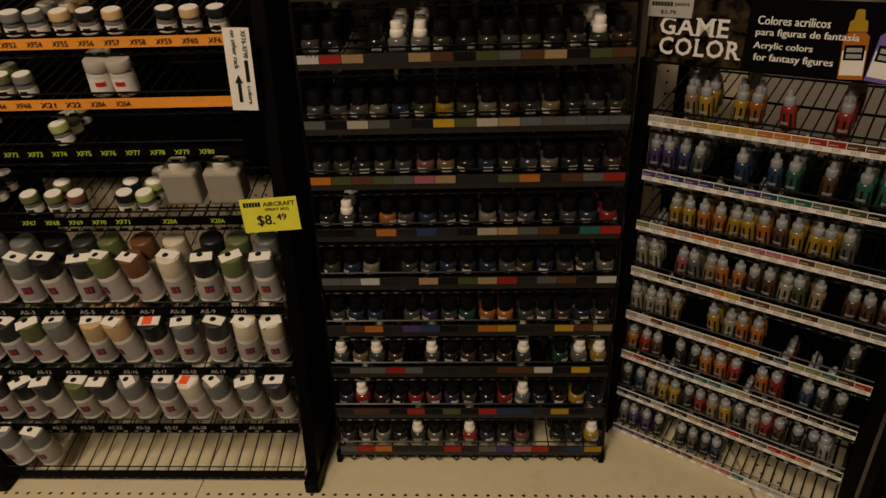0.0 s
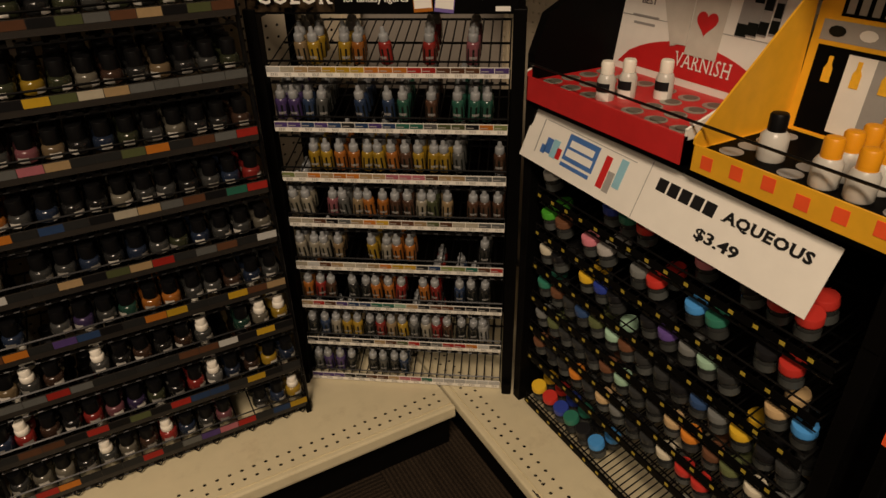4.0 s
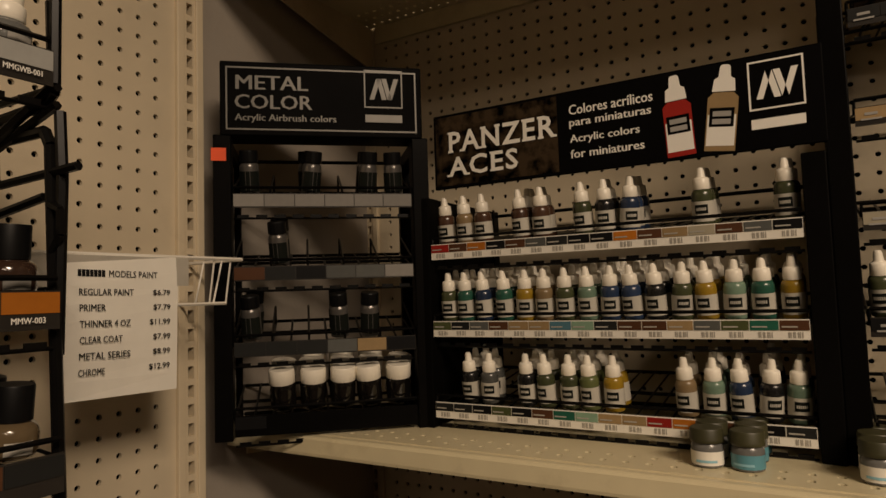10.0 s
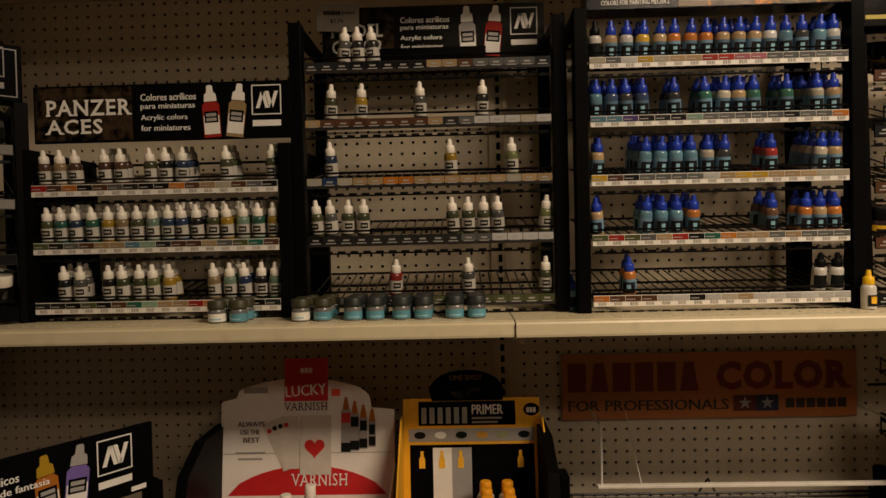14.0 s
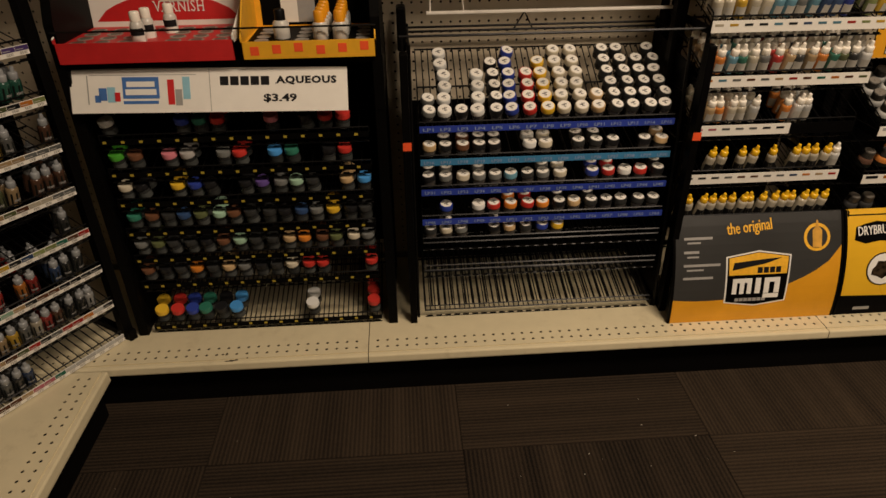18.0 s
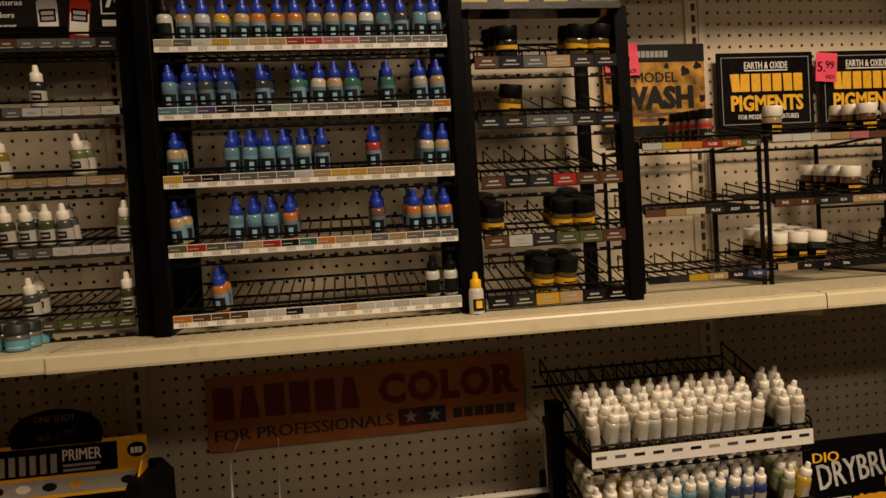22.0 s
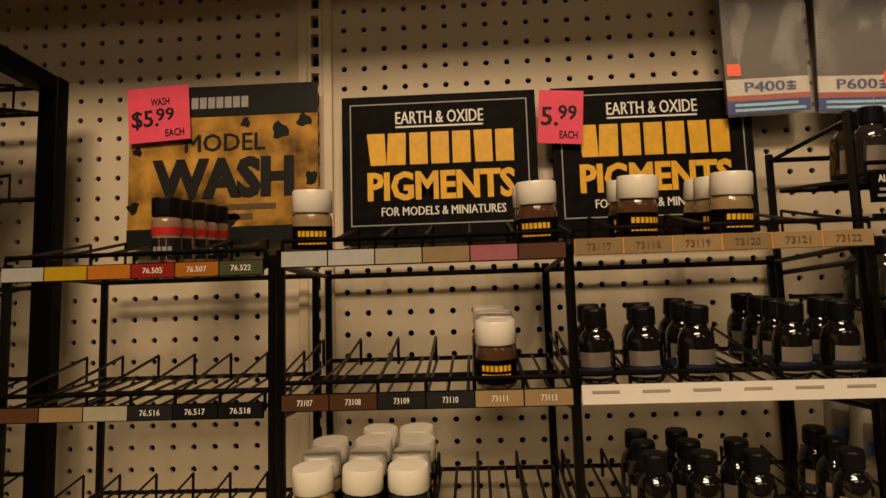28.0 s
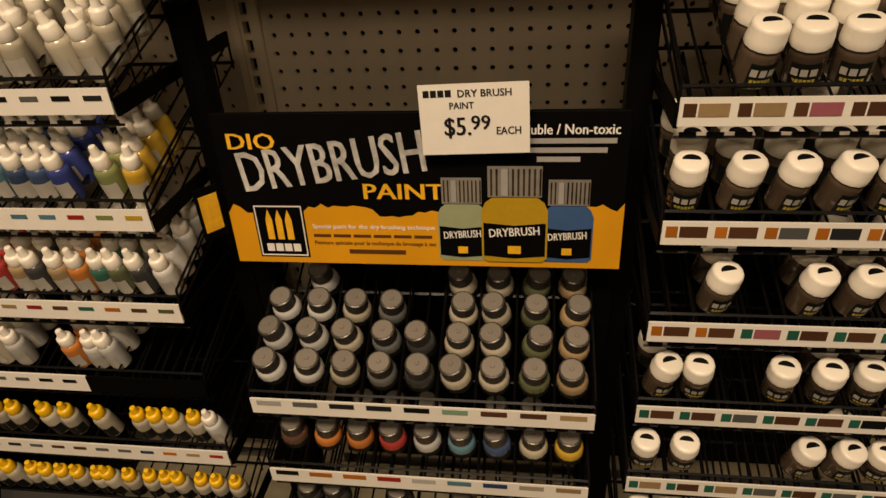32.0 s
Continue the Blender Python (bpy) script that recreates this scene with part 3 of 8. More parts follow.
def shelf_board(name, label, m, length, depth, lip, mat, hole_rows, holes_at, parent_kind="structure", bracket_ends=False):
    """A folded steel shelf: a top with punched rows along the front, a rolled front lip, folded ends. Local x along the front, y to the back, top at z 0."""
    ob = thing(name, label, "", m, kind=parent_kind)
    cols = int((length - 0.02) / INCH)
    x0 = (length - cols * INCH) / 2
    g = Geo()
    g.perforated(cols, hole_rows, INCH, INCH, round_hole(0.0042, 8), 0.002, (x0, holes_at, 0), (1, 0, 0), (0, 1, 0), (0, 0, -1))
    y1 = holes_at + hole_rows * INCH
    for a, b, c, d in ((0.001, 0.012, length - 0.001, holes_at), (0.001, y1, length - 0.001, depth), (0.001, holes_at, x0, y1), (x0 + cols * INCH, holes_at, length - 0.001, y1)):
        n = len(g.v)
        g.v += [(a, b, 0), (c, b, 0), (c, d, 0), (a, d, 0)]
        g.f.append((n, n + 1, n + 2, n + 3))
    part("top", g, mat, ob)
    rolled = Geo()
    rolled.v, rolled.f = [], []
    profile = [(0.012, 0.0), (0.0115, -0.0035), (0.0085, -0.0035), (0.008, -0.0008), (0.0, -0.001), (-0.003, -0.0022), (-0.0045, -0.005), (-0.0052, -lip * 0.55), (-0.0058, -lip * 0.85), (-0.0050, -lip), (0.004, -lip), (0.012, -lip + 0.002)]
    for x in (0.001, length - 0.001):
        rolled.v += [(x, y, z) for y, z in profile]
    c = len(profile)
    rolled.f = [(i, i + 1, c + i + 1, c + i) for i in range(c - 1)]
    part("front_lip", rolled, mat, ob)
    part("underside", Geo().box(0.002, 0.012, -0.022, length - 0.002, depth, -0.012), mat, ob)
    # added black slab under the punched rows: the shade seen through them
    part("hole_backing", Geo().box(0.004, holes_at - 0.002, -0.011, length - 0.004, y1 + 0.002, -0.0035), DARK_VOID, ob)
    return ob


# base decks with black kickplates
for i in range(3):
    length = BAYS[i] - BAYS[i + 1]
    deck = shelf_board("base_deck_east_%d" % (i + 1), "cream steel base deck, scuffed and punched with two rows of holes", pose(0.600, BAYS[i], DECK_Z, 0, 0, -90), length, 0.470, 0.023, SHELF, 2, 0.018)
    part("kickplate", Geo().box(0, 0.03, -DECK_Z, length, 0.045, -0.022), KICK, deck)
for i in range(2):
    x0, x1 = NORTH_BAYS[i + 1], (0.588 if i == 0 else NORTH_BAYS[i])
    deck = shelf_board("base_deck_north_%d" % (i + 1), "cream steel base deck, scuffed and punched with two rows of holes", pose(x0, 0.942, DECK_Z), x1 - x0, 0.515, 0.030, SHELF, 2, 0.018)
    part("kickplate", Geo().box(0, 0.03, -DECK_Z, x1 - x0, 0.045, -0.022), KICK, deck)

CANOPY_MORE = (0.15, 0.03, 0.0)  # how much deeper than 0.30 m each bay's canopy is, set to shade the pegboard
# the long upper shelf and the canopy shelf above it, on brackets
for i in range(3):
    length = BAYS[i] - BAYS[i + 1]
    shelf_board("upper_shelf_%d" % (i + 1), "cream steel shelf with a rolled front lip, slightly stained", pose(0.716 if i == 0 else 0.711, BAYS[i], SHELF_Z, 0, 0, -90), length, 0.360, 0.027, SHELF, 2, 0.022)
    canopy = thing("canopy_shelf_%d" % (i + 1), "cream steel canopy shelf over the display, punched along its back", "", pose(0.78 - CANOPY_MORE[i], BAYS[i], CANOPY_Z, 0, 0, -90), kind="structure")
    g = Geo()
    cols = int((length - 0.02) / (INCH * 0.75))
    g.perforated(cols, 3, INCH * 0.75, INCH, round_hole(0.0035, 8), 0.004, (0.01, 0.215 + CANOPY_MORE[i], 0), (1, 0, 0), (0, 1, 0), (0, 0, 1))
    n = len(g.v)
    g.v += [(0.001, 0, 0), (length - 0.001, 0, 0), (length - 0.001, 0.215 + CANOPY_MORE[i], 0), (0.001, 0.215 + CANOPY_MORE[i], 0)]
    g.f.append((n, n + 1, n + 2, n + 3))
    part("underside", g, SHELF, canopy)
    part("top", Geo().box(0.001, -0.004, 0.008, length - 0.001, 0.212 + CANOPY_MORE[i], 0.03), SHELF, canopy)
    part("front_lip", Geo().box(0.001, -0.006, -0.012, length - 0.001, 0.0, 0.03), SHELF, canopy, bevel=0.002)
    part("back_rail", Geo().box(0.03, 0.291 + CANOPY_MORE[i], -0.034, length - 0.03, 0.298 + CANOPY_MORE[i], 0.006), SHELF, canopy)
for y in BAYS:
    for z, drop, front in ((SHELF_Z - 0.024, 0.055, 0.735), (CANOPY_Z, 0.085, 0.80)):
        g = Geo()
        n = 0
        for dy in (-0.0185, -0.0145):
            g.v += [(EAST_X - 0.008, y + dy, z - drop), (front, y + dy, z - drop * 0.35), (front, y + dy, z), (EAST_X - 0.008, y + dy, z)]
        g.f = [(0, 1, 2, 3), (7, 6, 5, 4), (0, 4, 5, 1), (1, 5, 6, 2), (2, 6, 7, 3), (3, 7, 4, 0)]
        solid("shelf_bracket", g, CREAM, "cream tapered steel shelf bracket", kind="structure", group="shelf brackets")

# ---- bottles, jars and cans ----
DROP_BODY = [(0.0105, 0), (0.0122, 0.0012), (0.0125, 0.003), (0.0125, 0.0365), (0.0120, 0.0400), (0.0102, 0.0430), (0.0080, 0.0442), (0.0078, 0.0460)]
DROP_CAP = [(0.0094, 0.0440), (0.0097, 0.0447), (0.0091, 0.0560), (0.0080, 0.0574), (0.0056, 0.0584), (0.0050, 0.0600), (0.0043, 0.0670), (0.0034, 0.0696), (0.0012, 0.0702)]
MM_BODY = [(0.0155, 0), (0.0172, 0.0015), (0.0177, 0.004), (0.0177, 0.0150), (0.0170, 0.0190), (0.0150, 0.0218), (0.0122, 0.0232), (0.0118, 0.0250)]
MM_CAP = [(0.0124, 0.0238), (0.0130, 0.0244), (0.0131, 0.0478), (0.0126, 0.0490), (0.0060, 0.0492)]
MM_DROPPER = [(0.0122, 0.0238), (0.0128, 0.0245), (0.0124, 0.0345), (0.0112, 0.0360), (0.0104, 0.0368), (0.0102, 0.0485), (0.0092, 0.0502), (0.0040, 0.0506)]
JAR_BODY = [(0.0140, 0), (0.0160, 0.0015), (0.0163, 0.004), (0.0163, 0.0200), (0.0152, 0.0235), (0.0140, 0.0250), (0.0140, 0.027)]
JAR_CAP = [(0.0166, 0.0255), (0.0172, 0.0262), (0.0172, 0.0290), (0.0169, 0.0300), (0.0169, 0.0385), (0.0160, 0.0400), (0.0100, 0.0402)]
LAC_BODY = [(0.0140, 0.0000), (0.0160, 0.0009), (0.0163, 0.0025), (0.0163, 0.0124), (0.0152, 0.0146), (0.0140, 0.0155), (0.0140, 0.0167)]
LAC_CAP = [(0.0166, 0.0158), (0.0172, 0.0165), (0.0172, 0.0193), (0.0169, 0.0203), (0.0169, 0.0288), (0.0160, 0.0303), (0.0100, 0.0305)]
TALL_BODY = [(0.0185, 0), (0.0205, 0.002), (0.0207, 0.005), (0.0207, 0.040), (0.0195, 0.044), (0.0185, 0.046)]
TALL_CAP = [(0.0208, 0.0455), (0.0213, 0.0465), (0.0211, 0.062), (0.0200, 0.064), (0.0100, 0.0642)]
CAN_BODY = [(0.0220, 0), (0.0238, 0.001), (0.0240, 0.004), (0.0235, 0.006), (0.0235, 0.066), (0.0238, 0.068), (0.0225, 0.070)]
CAN_CAP = [(0.0236, 0.0685), (0.0238, 0.0695), (0.0232, 0.1045), (0.0222, 0.1080), (0.0190, 0.1095), (0.0100, 0.1099)]
PIG_BODY = [(0.0160, 0.0000), (0.0178, 0.0017), (0.0180, 0.0045), (0.0180, 0.0299), (0.0170, 0.0345), (0.0158, 0.0367), (0.0158, 0.0384)]
PIG_CAP = [(0.0176, 0.0373), (0.0184, 0.0384), (0.0182, 0.0559), (0.0172, 0.0579), (0.0098, 0.0581)]
WEA_BODY = [(0.0180, 0), (0.0200, 0.0015), (0.0203, 0.004), (0.0203, 0.0245), (0.0195, 0.0290), (0.0180, 0.0310), (0.0180, 0.0330)]
WEA_CAP = [(0.0200, 0.0318), (0.0206, 0.0326), (0.0204, 0.0520), (0.0194, 0.0540), (0.0100, 0.0542)]
ALC_BODY = [(0.0133, 0.0000), (0.0151, 0.0015), (0.0155, 0.0049), (0.0155, 0.0311), (0.0152, 0.0354), (0.0140, 0.0400), (0.0119, 0.0437), (0.0095, 0.0459), (0.0089, 0.0512)]
ALC_CAP = [(0.0100, 0.0488), (0.0105, 0.0497), (0.0104, 0.0628), (0.0095, 0.0644), (0.0053, 0.0647)]
BIG_BODY = [(0.0190, 0), (0.0215, 0.002), (0.0218, 0.005), (0.0218, 0.0470), (0.0213, 0.0530), (0.0196, 0.0590), (0.0165, 0.0640), (0.0125, 0.0672), (0.0108, 0.0690), (0.0108, 0.0740)]
BIG_CAP = [(0.0120, 0.0712), (0.0125, 0.0720), (0.0125, 0.0830), (0.0117, 0.0843), (0.0060, 0.0845)]
WASH_BODY = [(0.0115, 0), (0.0132, 0.0012), (0.0135, 0.003), (0.0135, 0.0400), (0.0125, 0.0440), (0.0105, 0.0460), (0.0100, 0.0480)]
WASH_CAP = [(0.0125, 0.0460), (0.0131, 0.0468), (0.0130, 0.0620), (0.0122, 0.0635), (0.0060, 0.0637)]
WJAR_BODY = [(0.0150, 0), (0.0165, 0.0015), (0.0168, 0.004), (0.0168, 0.0300), (0.0164, 0.0345), (0.0145, 0.0365), (0.0145, 0.039)]
WJAR_CAP = [(0.0163, 0.0375), (0.0170, 0.0381), (0.0171, 0.0440), (0.0167, 0.0450), (0.0163, 0.0545), (0.0154, 0.0570), (0.0135, 0.0581), (0.0080, 0.0584)]
DIO_BODY = [(0.0165, 0), (0.0184, 0.0012), (0.0190, 0.004), (0.0190, 0.0150), (0.0183, 0.0200), (0.0166, 0.0240), (0.0142, 0.0260), (0.0138, 0.0275)]
DIO_CAP = [(0.0148, 0.0258), (0.0152, 0.0264), (0.0151, 0.0418), (0.0146, 0.0432), (0.0132, 0.0438), (0.0030, 0.0437)]

# kind: body, cap, label band (low, high), body's everyday name
KINDS = {
    "drop": (DROP_BODY, DROP_CAP, (0.006, 0.030), "paint_bottle", "dropper bottle"),
    "mm": (MM_BODY, MM_CAP, (0.006, 0.016), "paint_bottle", "squat bottle"),
    "mmw": (MM_BODY, MM_DROPPER, (0.006, 0.020), "paint_bottle", "squat dropper bottle"),
    "jar": (JAR_BODY, JAR_CAP, (0.003, 0.017), "paint_jar", "small jar"),
    "lac": (LAC_BODY, LAC_CAP, (0.002, 0.010), "paint_jar", "small jar"),
    "tall": (TALL_BODY, TALL_CAP, (0.006, 0.036), "paint_jar", "tall jar"),
    "can": (CAN_BODY, CAN_CAP, (0.010, 0.060), "spray_can", "spray can"),
    "pig": (PIG_BODY, PIG_CAP, (0.004, 0.025), "pigment_jar", "jar"),
    "wea": (WEA_BODY, WEA_CAP, (0.0105, 0.0215), "weathering_jar", "wide jar"),
    "alc": (ALC_BODY, ALC_CAP, (0.004, 0.024), "lacquer_bottle", "small bottle"),
    "big": (BIG_BODY, BIG_CAP, (0.008, 0.044), "lacquer_bottle", "large bottle"),
    "wash": (WASH_BODY, WASH_CAP, (0.006, 0.026), "wash_bottle", "bottle"),
    "wjar": (WJAR_BODY, WJAR_CAP, (0.005, 0.026), "paint_jar", "jar"),
    "dio": (DIO_BODY, DIO_CAP, (0.0015, 0.0120), "paint_jar", "jar"),
}
RADIUS = {k: max(r for r, _ in spec[0] + spec[1]) for k, spec in KINDS.items()}
MESHES = {}


def cached(key, build):
    if key not in MESHES:
        MESHES[key] = build()
    return MESHES[key]


def turned(name, profile, mat, sides, close=True, ridges=0.0):
    g = Geo()
    g.smooth = not ridges
    g.lathe(profile, sides, close=close)
    return g.mesh(name, mat)


def label_mesh(kind, mat, style):
    """A paper band round the body; some kinds add a darker block on it."""
    body, _, (lo, hi), _, _ = KINDS[kind]
    r = max(q for q, _ in body) + 0.00025
    g = Geo()
    g.smooth = True
    sides = 14
    if style == "wrap":
        g.lathe([(r, lo), (r, hi)], sides, close=False)
    else:
        lo_i, hi_i = style
        n = 0
        for i in range(lo_i, hi_i + 1):
            w = 2 * math.pi * i / sides
            g.v += [(r * math.cos(w), r * math.sin(w), lo), (r * math.cos(w), r * math.sin(w), hi)]
        g.f = [(2 * i, 2 * i + 2, 2 * i + 3, 2 * i + 1) for i in range(hi_i - lo_i)]
    return g.mesh("label", mat)


def block_mesh(kind, mat, span, z0, z1, lift):
    """A printed block on the front of a label."""
    r = max(q for q, _ in KINDS[kind][0]) + lift
    g = Geo()
    g.smooth = True
    for i in range(5):
        w = -math.pi / 2 + span * (i / 4 - 0.5)
        g.v += [(r * math.cos(w), r * math.sin(w), z0), (r * math.cos(w), r * math.sin(w), z1)]
    g.f = [(2 * i, 2 * i + 2, 2 * i + 3, 2 * i + 1) for i in range(4)]
    return g.mesh("print", mat)


def crescent(r, top):
    """A dark half-moon sticker on a cap."""
    g = Geo()
    pts = [(0.8 * r * math.cos(w), r * (0.62 * math.sin(w) + 0.22)) for w in [math.pi * i / 8 for i in range(9)]]
    c = len(pts)
    g.v = [(x, y - r * 0.25, top - 0.0003) for x, y in pts] + [(x, y - r * 0.25, top + 0.0006) for x, y in pts]
    g.f = [tuple(reversed(range(c))), tuple(range(c, 2 * c))] + [(i, (i + 1) % c, c + (i + 1) % c, c + i) for i in range(c)]
    return g


def letter_blocks(kind, mat, span, z0, z1, lift, n, gap=0.25):
    """A word too small to read on the front of a label: n short blocks."""
    r = max(q for q, _ in KINDS[kind][0]) + lift
    g = Geo()
    for i in range(n):
        for q in (0.0, 1.0 - gap):
            w = -math.pi / 2 + span * ((i + q) / n - 0.5)
            g.v += [(r * math.cos(w), r * math.sin(w), z0), (r * math.cos(w), r * math.sin(w), z1)]
        g.f.append((4 * i, 4 * i + 2, 4 * i + 3, 4 * i + 1))
    return g.mesh("print", mat)


def add_word(ob, kind, mat, span, z0, z1, n, lift=0.0011):
    if ob:
        part("word", cached(("word", kind, mat.name, span, z0, z1, n), lambda: letter_blocks(kind, mat, span, z0, z1, lift, n)), None, ob, kind="stuff")


NAMES = {"drop": "dropper_bottle", "mm": "squat_bottle", "mmw": "squat_bottle", "jar": "paint_jar", "lac": "lacquer_jar", "tall": "thinner_jar", "can": "spray_can", "pig": "pigment_jar", "wea": "weathering_jar",
         "alc": "lacquer_bottle", "big": "lacquer_bottle", "wash": "wash_bottle", "wjar": "effect_jar", "dio": "drybrush_jar"}


def bottle(kind, paint, cap, m, body_mat=None, label_mat=None, mark=None, group="", words="", top_mark=None, pile=None, name=""):
    """One bottle: its body, cap and label band, with a printed mark (material, span, low, high) on the label. pile: joins it there instead."""
    body_p, cap_p, (lo, hi), _, noun = KINDS[kind]
    body_mat = body_mat or tint(paint, "paint")
    cap_mat = cap if isinstance(cap, bpy.types.Material) else tint(cap, "cap")
    ridged = kind in ("alc", "big", "dio", "wash")
    pieces = [("body", cached((kind, "body", body_mat.name), lambda: turned("body", body_p, body_mat, 14))),
              ("cap", cached((kind, "cap", cap_mat.name), lambda: turned("cap", cap_p, cap_mat, 18 if ridged else 14, ridges=1.0 if ridged else 0.0)))]
    if label_mat:
        pieces.append(("label", cached((kind, "label", label_mat.name), lambda: label_mesh(kind, label_mat, "wrap"))))
    if mark:
        mat, span, z0, z1 = mark
        pieces.append(("print", cached((kind, "mark", mat.name, span, z0, z1), lambda: block_mesh(kind, mat, span, z0, z1, 0.0006))))
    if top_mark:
        # dry-brush jars get their cap's lit top here, as a paler disc
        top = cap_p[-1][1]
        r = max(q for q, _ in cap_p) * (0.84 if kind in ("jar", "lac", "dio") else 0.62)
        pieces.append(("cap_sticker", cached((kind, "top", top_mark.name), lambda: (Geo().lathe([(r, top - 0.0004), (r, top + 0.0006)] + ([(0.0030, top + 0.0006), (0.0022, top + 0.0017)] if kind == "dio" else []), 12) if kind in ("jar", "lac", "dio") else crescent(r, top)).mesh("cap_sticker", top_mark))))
    if pile is not None:
        for _, me in pieces:
            pile.add(me, m)
        return None
    ob = new(name or NAMES[kind], pieces[0][1])
    ob.matrix_basis = m
    tagged(ob, words or "%s of %s paint" % (noun, PALETTE[paint][1]), (name or NAMES[kind]).replace("_", " "), group)
    for piece, me in pieces[1:]:
        part(piece, me, None, ob)
    return ob


GREY_CAP = material("translucent_grey_cap", (0.27, 0.28, 0.285), 0.32, spread=0.08, random_tint=0.1)
WHITE_CAP = material("white_plastic_cap", (0.86, 0.81, 0.70), 0.36, spread=0.05, random_tint=0.06)
BLUE_CAP = material("cobalt_plastic_cap", (0.014, 0.045, 0.40), 0.34, spread=0.08, random_tint=0.1)
BLACK_CAP = material("black_plastic_cap", (0.004, 0.004, 0.0043), 0.45, spread=0.1, shine=0.16)
YELLOW_CAP = material("yellow_plastic_cap", (0.85, 0.50, 0.012), 0.36, spread=0.06, random_tint=0.06)
# one pewter in two tones: light on the cap's top is in the colour
LIT_PEWTER = material("lit_pewter_cap_top", (0.26, 0.235, 0.20), 0.38, 0.3, spread=0.1, random_tint=0.08)
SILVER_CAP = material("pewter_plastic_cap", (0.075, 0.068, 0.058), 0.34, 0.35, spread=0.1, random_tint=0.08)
FROSTED = material("frosted_bottle", (0.58, 0.56, 0.50), 0.3, spread=0.06, random_tint=0.06)
DARK_GLASS = material("dark_filled_glass", (0.006, 0.005, 0.0045), 0.06, coat=0.5)
PALE_LABEL = material("pale_label", (0.50, 0.475, 0.41), 0.5, random_tint=0.1)
DARK_LABEL = material("dark_label", (0.008, 0.010, 0.008), 0.5, random_tint=0.1, shine=0.15)
FOIL_LABEL = material("foil_label", (0.58, 0.50, 0.41), 0.32, 0.75, random_tint=0.12)

# ---- wire display racks ----
rng = random.Random(7)
RAIL_COLOURS = {"white": material("white_label_rail", (0.80, 0.77, 0.69), 0.4, spread=0.06), "dark": material("dark_label_rail", (0.022, 0.019, 0.016), 0.4, shine=0.3),
                "black": BLACK_PANEL, "blue": material("blue_label_rail", (0.025, 0.05, 0.34), 0.4), "azure": material("azure_label_rail", (0.05, 0.22, 0.42), 0.4),
                "amber": material("amber_label_rail", (0.80, 0.30, 0.03), 0.45)}


def wire_shelf(width, depth, slope, wires, dividers=0, thin=0.0016, lip=0.012):
    """Front-to-back wires on cross wires, a raised front wire, and optional raised dividers. Local: front edge at y 0, surface at z 0."""
    g = Geo()
    rise = math.tan(radians(slope))
    for i in range(wires + 1):
        x = width * i / wires
        g.rod((x, 0, -thin), (x, depth, depth * rise - thin), thin, 4)
    for y in (0.0, depth * 0.5, depth):
        g.rod((0, y, y * rise - 0.0036), (width, y, y * rise - 0.0036), thin * 1.5, 4)
    g.rod((0, -0.002, lip), (width, -0.002, lip), thin * 1.3, 4)
    for i in range(dividers + 1):
        x = width * i / max(1, dividers)
        g.rod((x, -0.002, -0.003), (x, -0.002, lip), thin, 4)
        if dividers > 0:
            h = 0.026
            g.bent([(x, 0.0, 0.010), (x, depth * 0.8, depth * 0.8 * rise + h), (x, depth * 0.8, depth * 0.8 * rise - 0.002)], thin, 4)
    return g


def truss(width, z):
    """The stamped strip under a shelf's front."""
    g = Geo()
    g.rod((0, 0.006, z), (width, 0.006, z), 0.0016, 4)
    n = int(width / 0.024)
    for i in range(n):
        x = width * (i + 0.2) / n
        g.box(x, 0.0045, z, x + width / n * 0.62, 0.0065, z + 0.005)
    return g


def swatches(rail, codes, width, height, y, z0, z1, inset=0.0, labels=True, codes_text=None):
    """Colour chips along a label rail, each a small card of its own."""
    n = len(codes)
    w = width / n
    for i, ch in enumerate(codes):
        if ch == " ":
            continue
        mat = tint(ch, "print")
        key = ("chip", mat.name, round(w, 4), round(z1 - z0, 4))
        me = cached(key, lambda: Geo().box(0.0006, -0.0007, 0, w - 0.0006, 0, z1 - z0).mesh("swatch", mat))
        part("swatch", me, mat, rail, "", Matrix.Translation((inset + i * w, y, z0)))


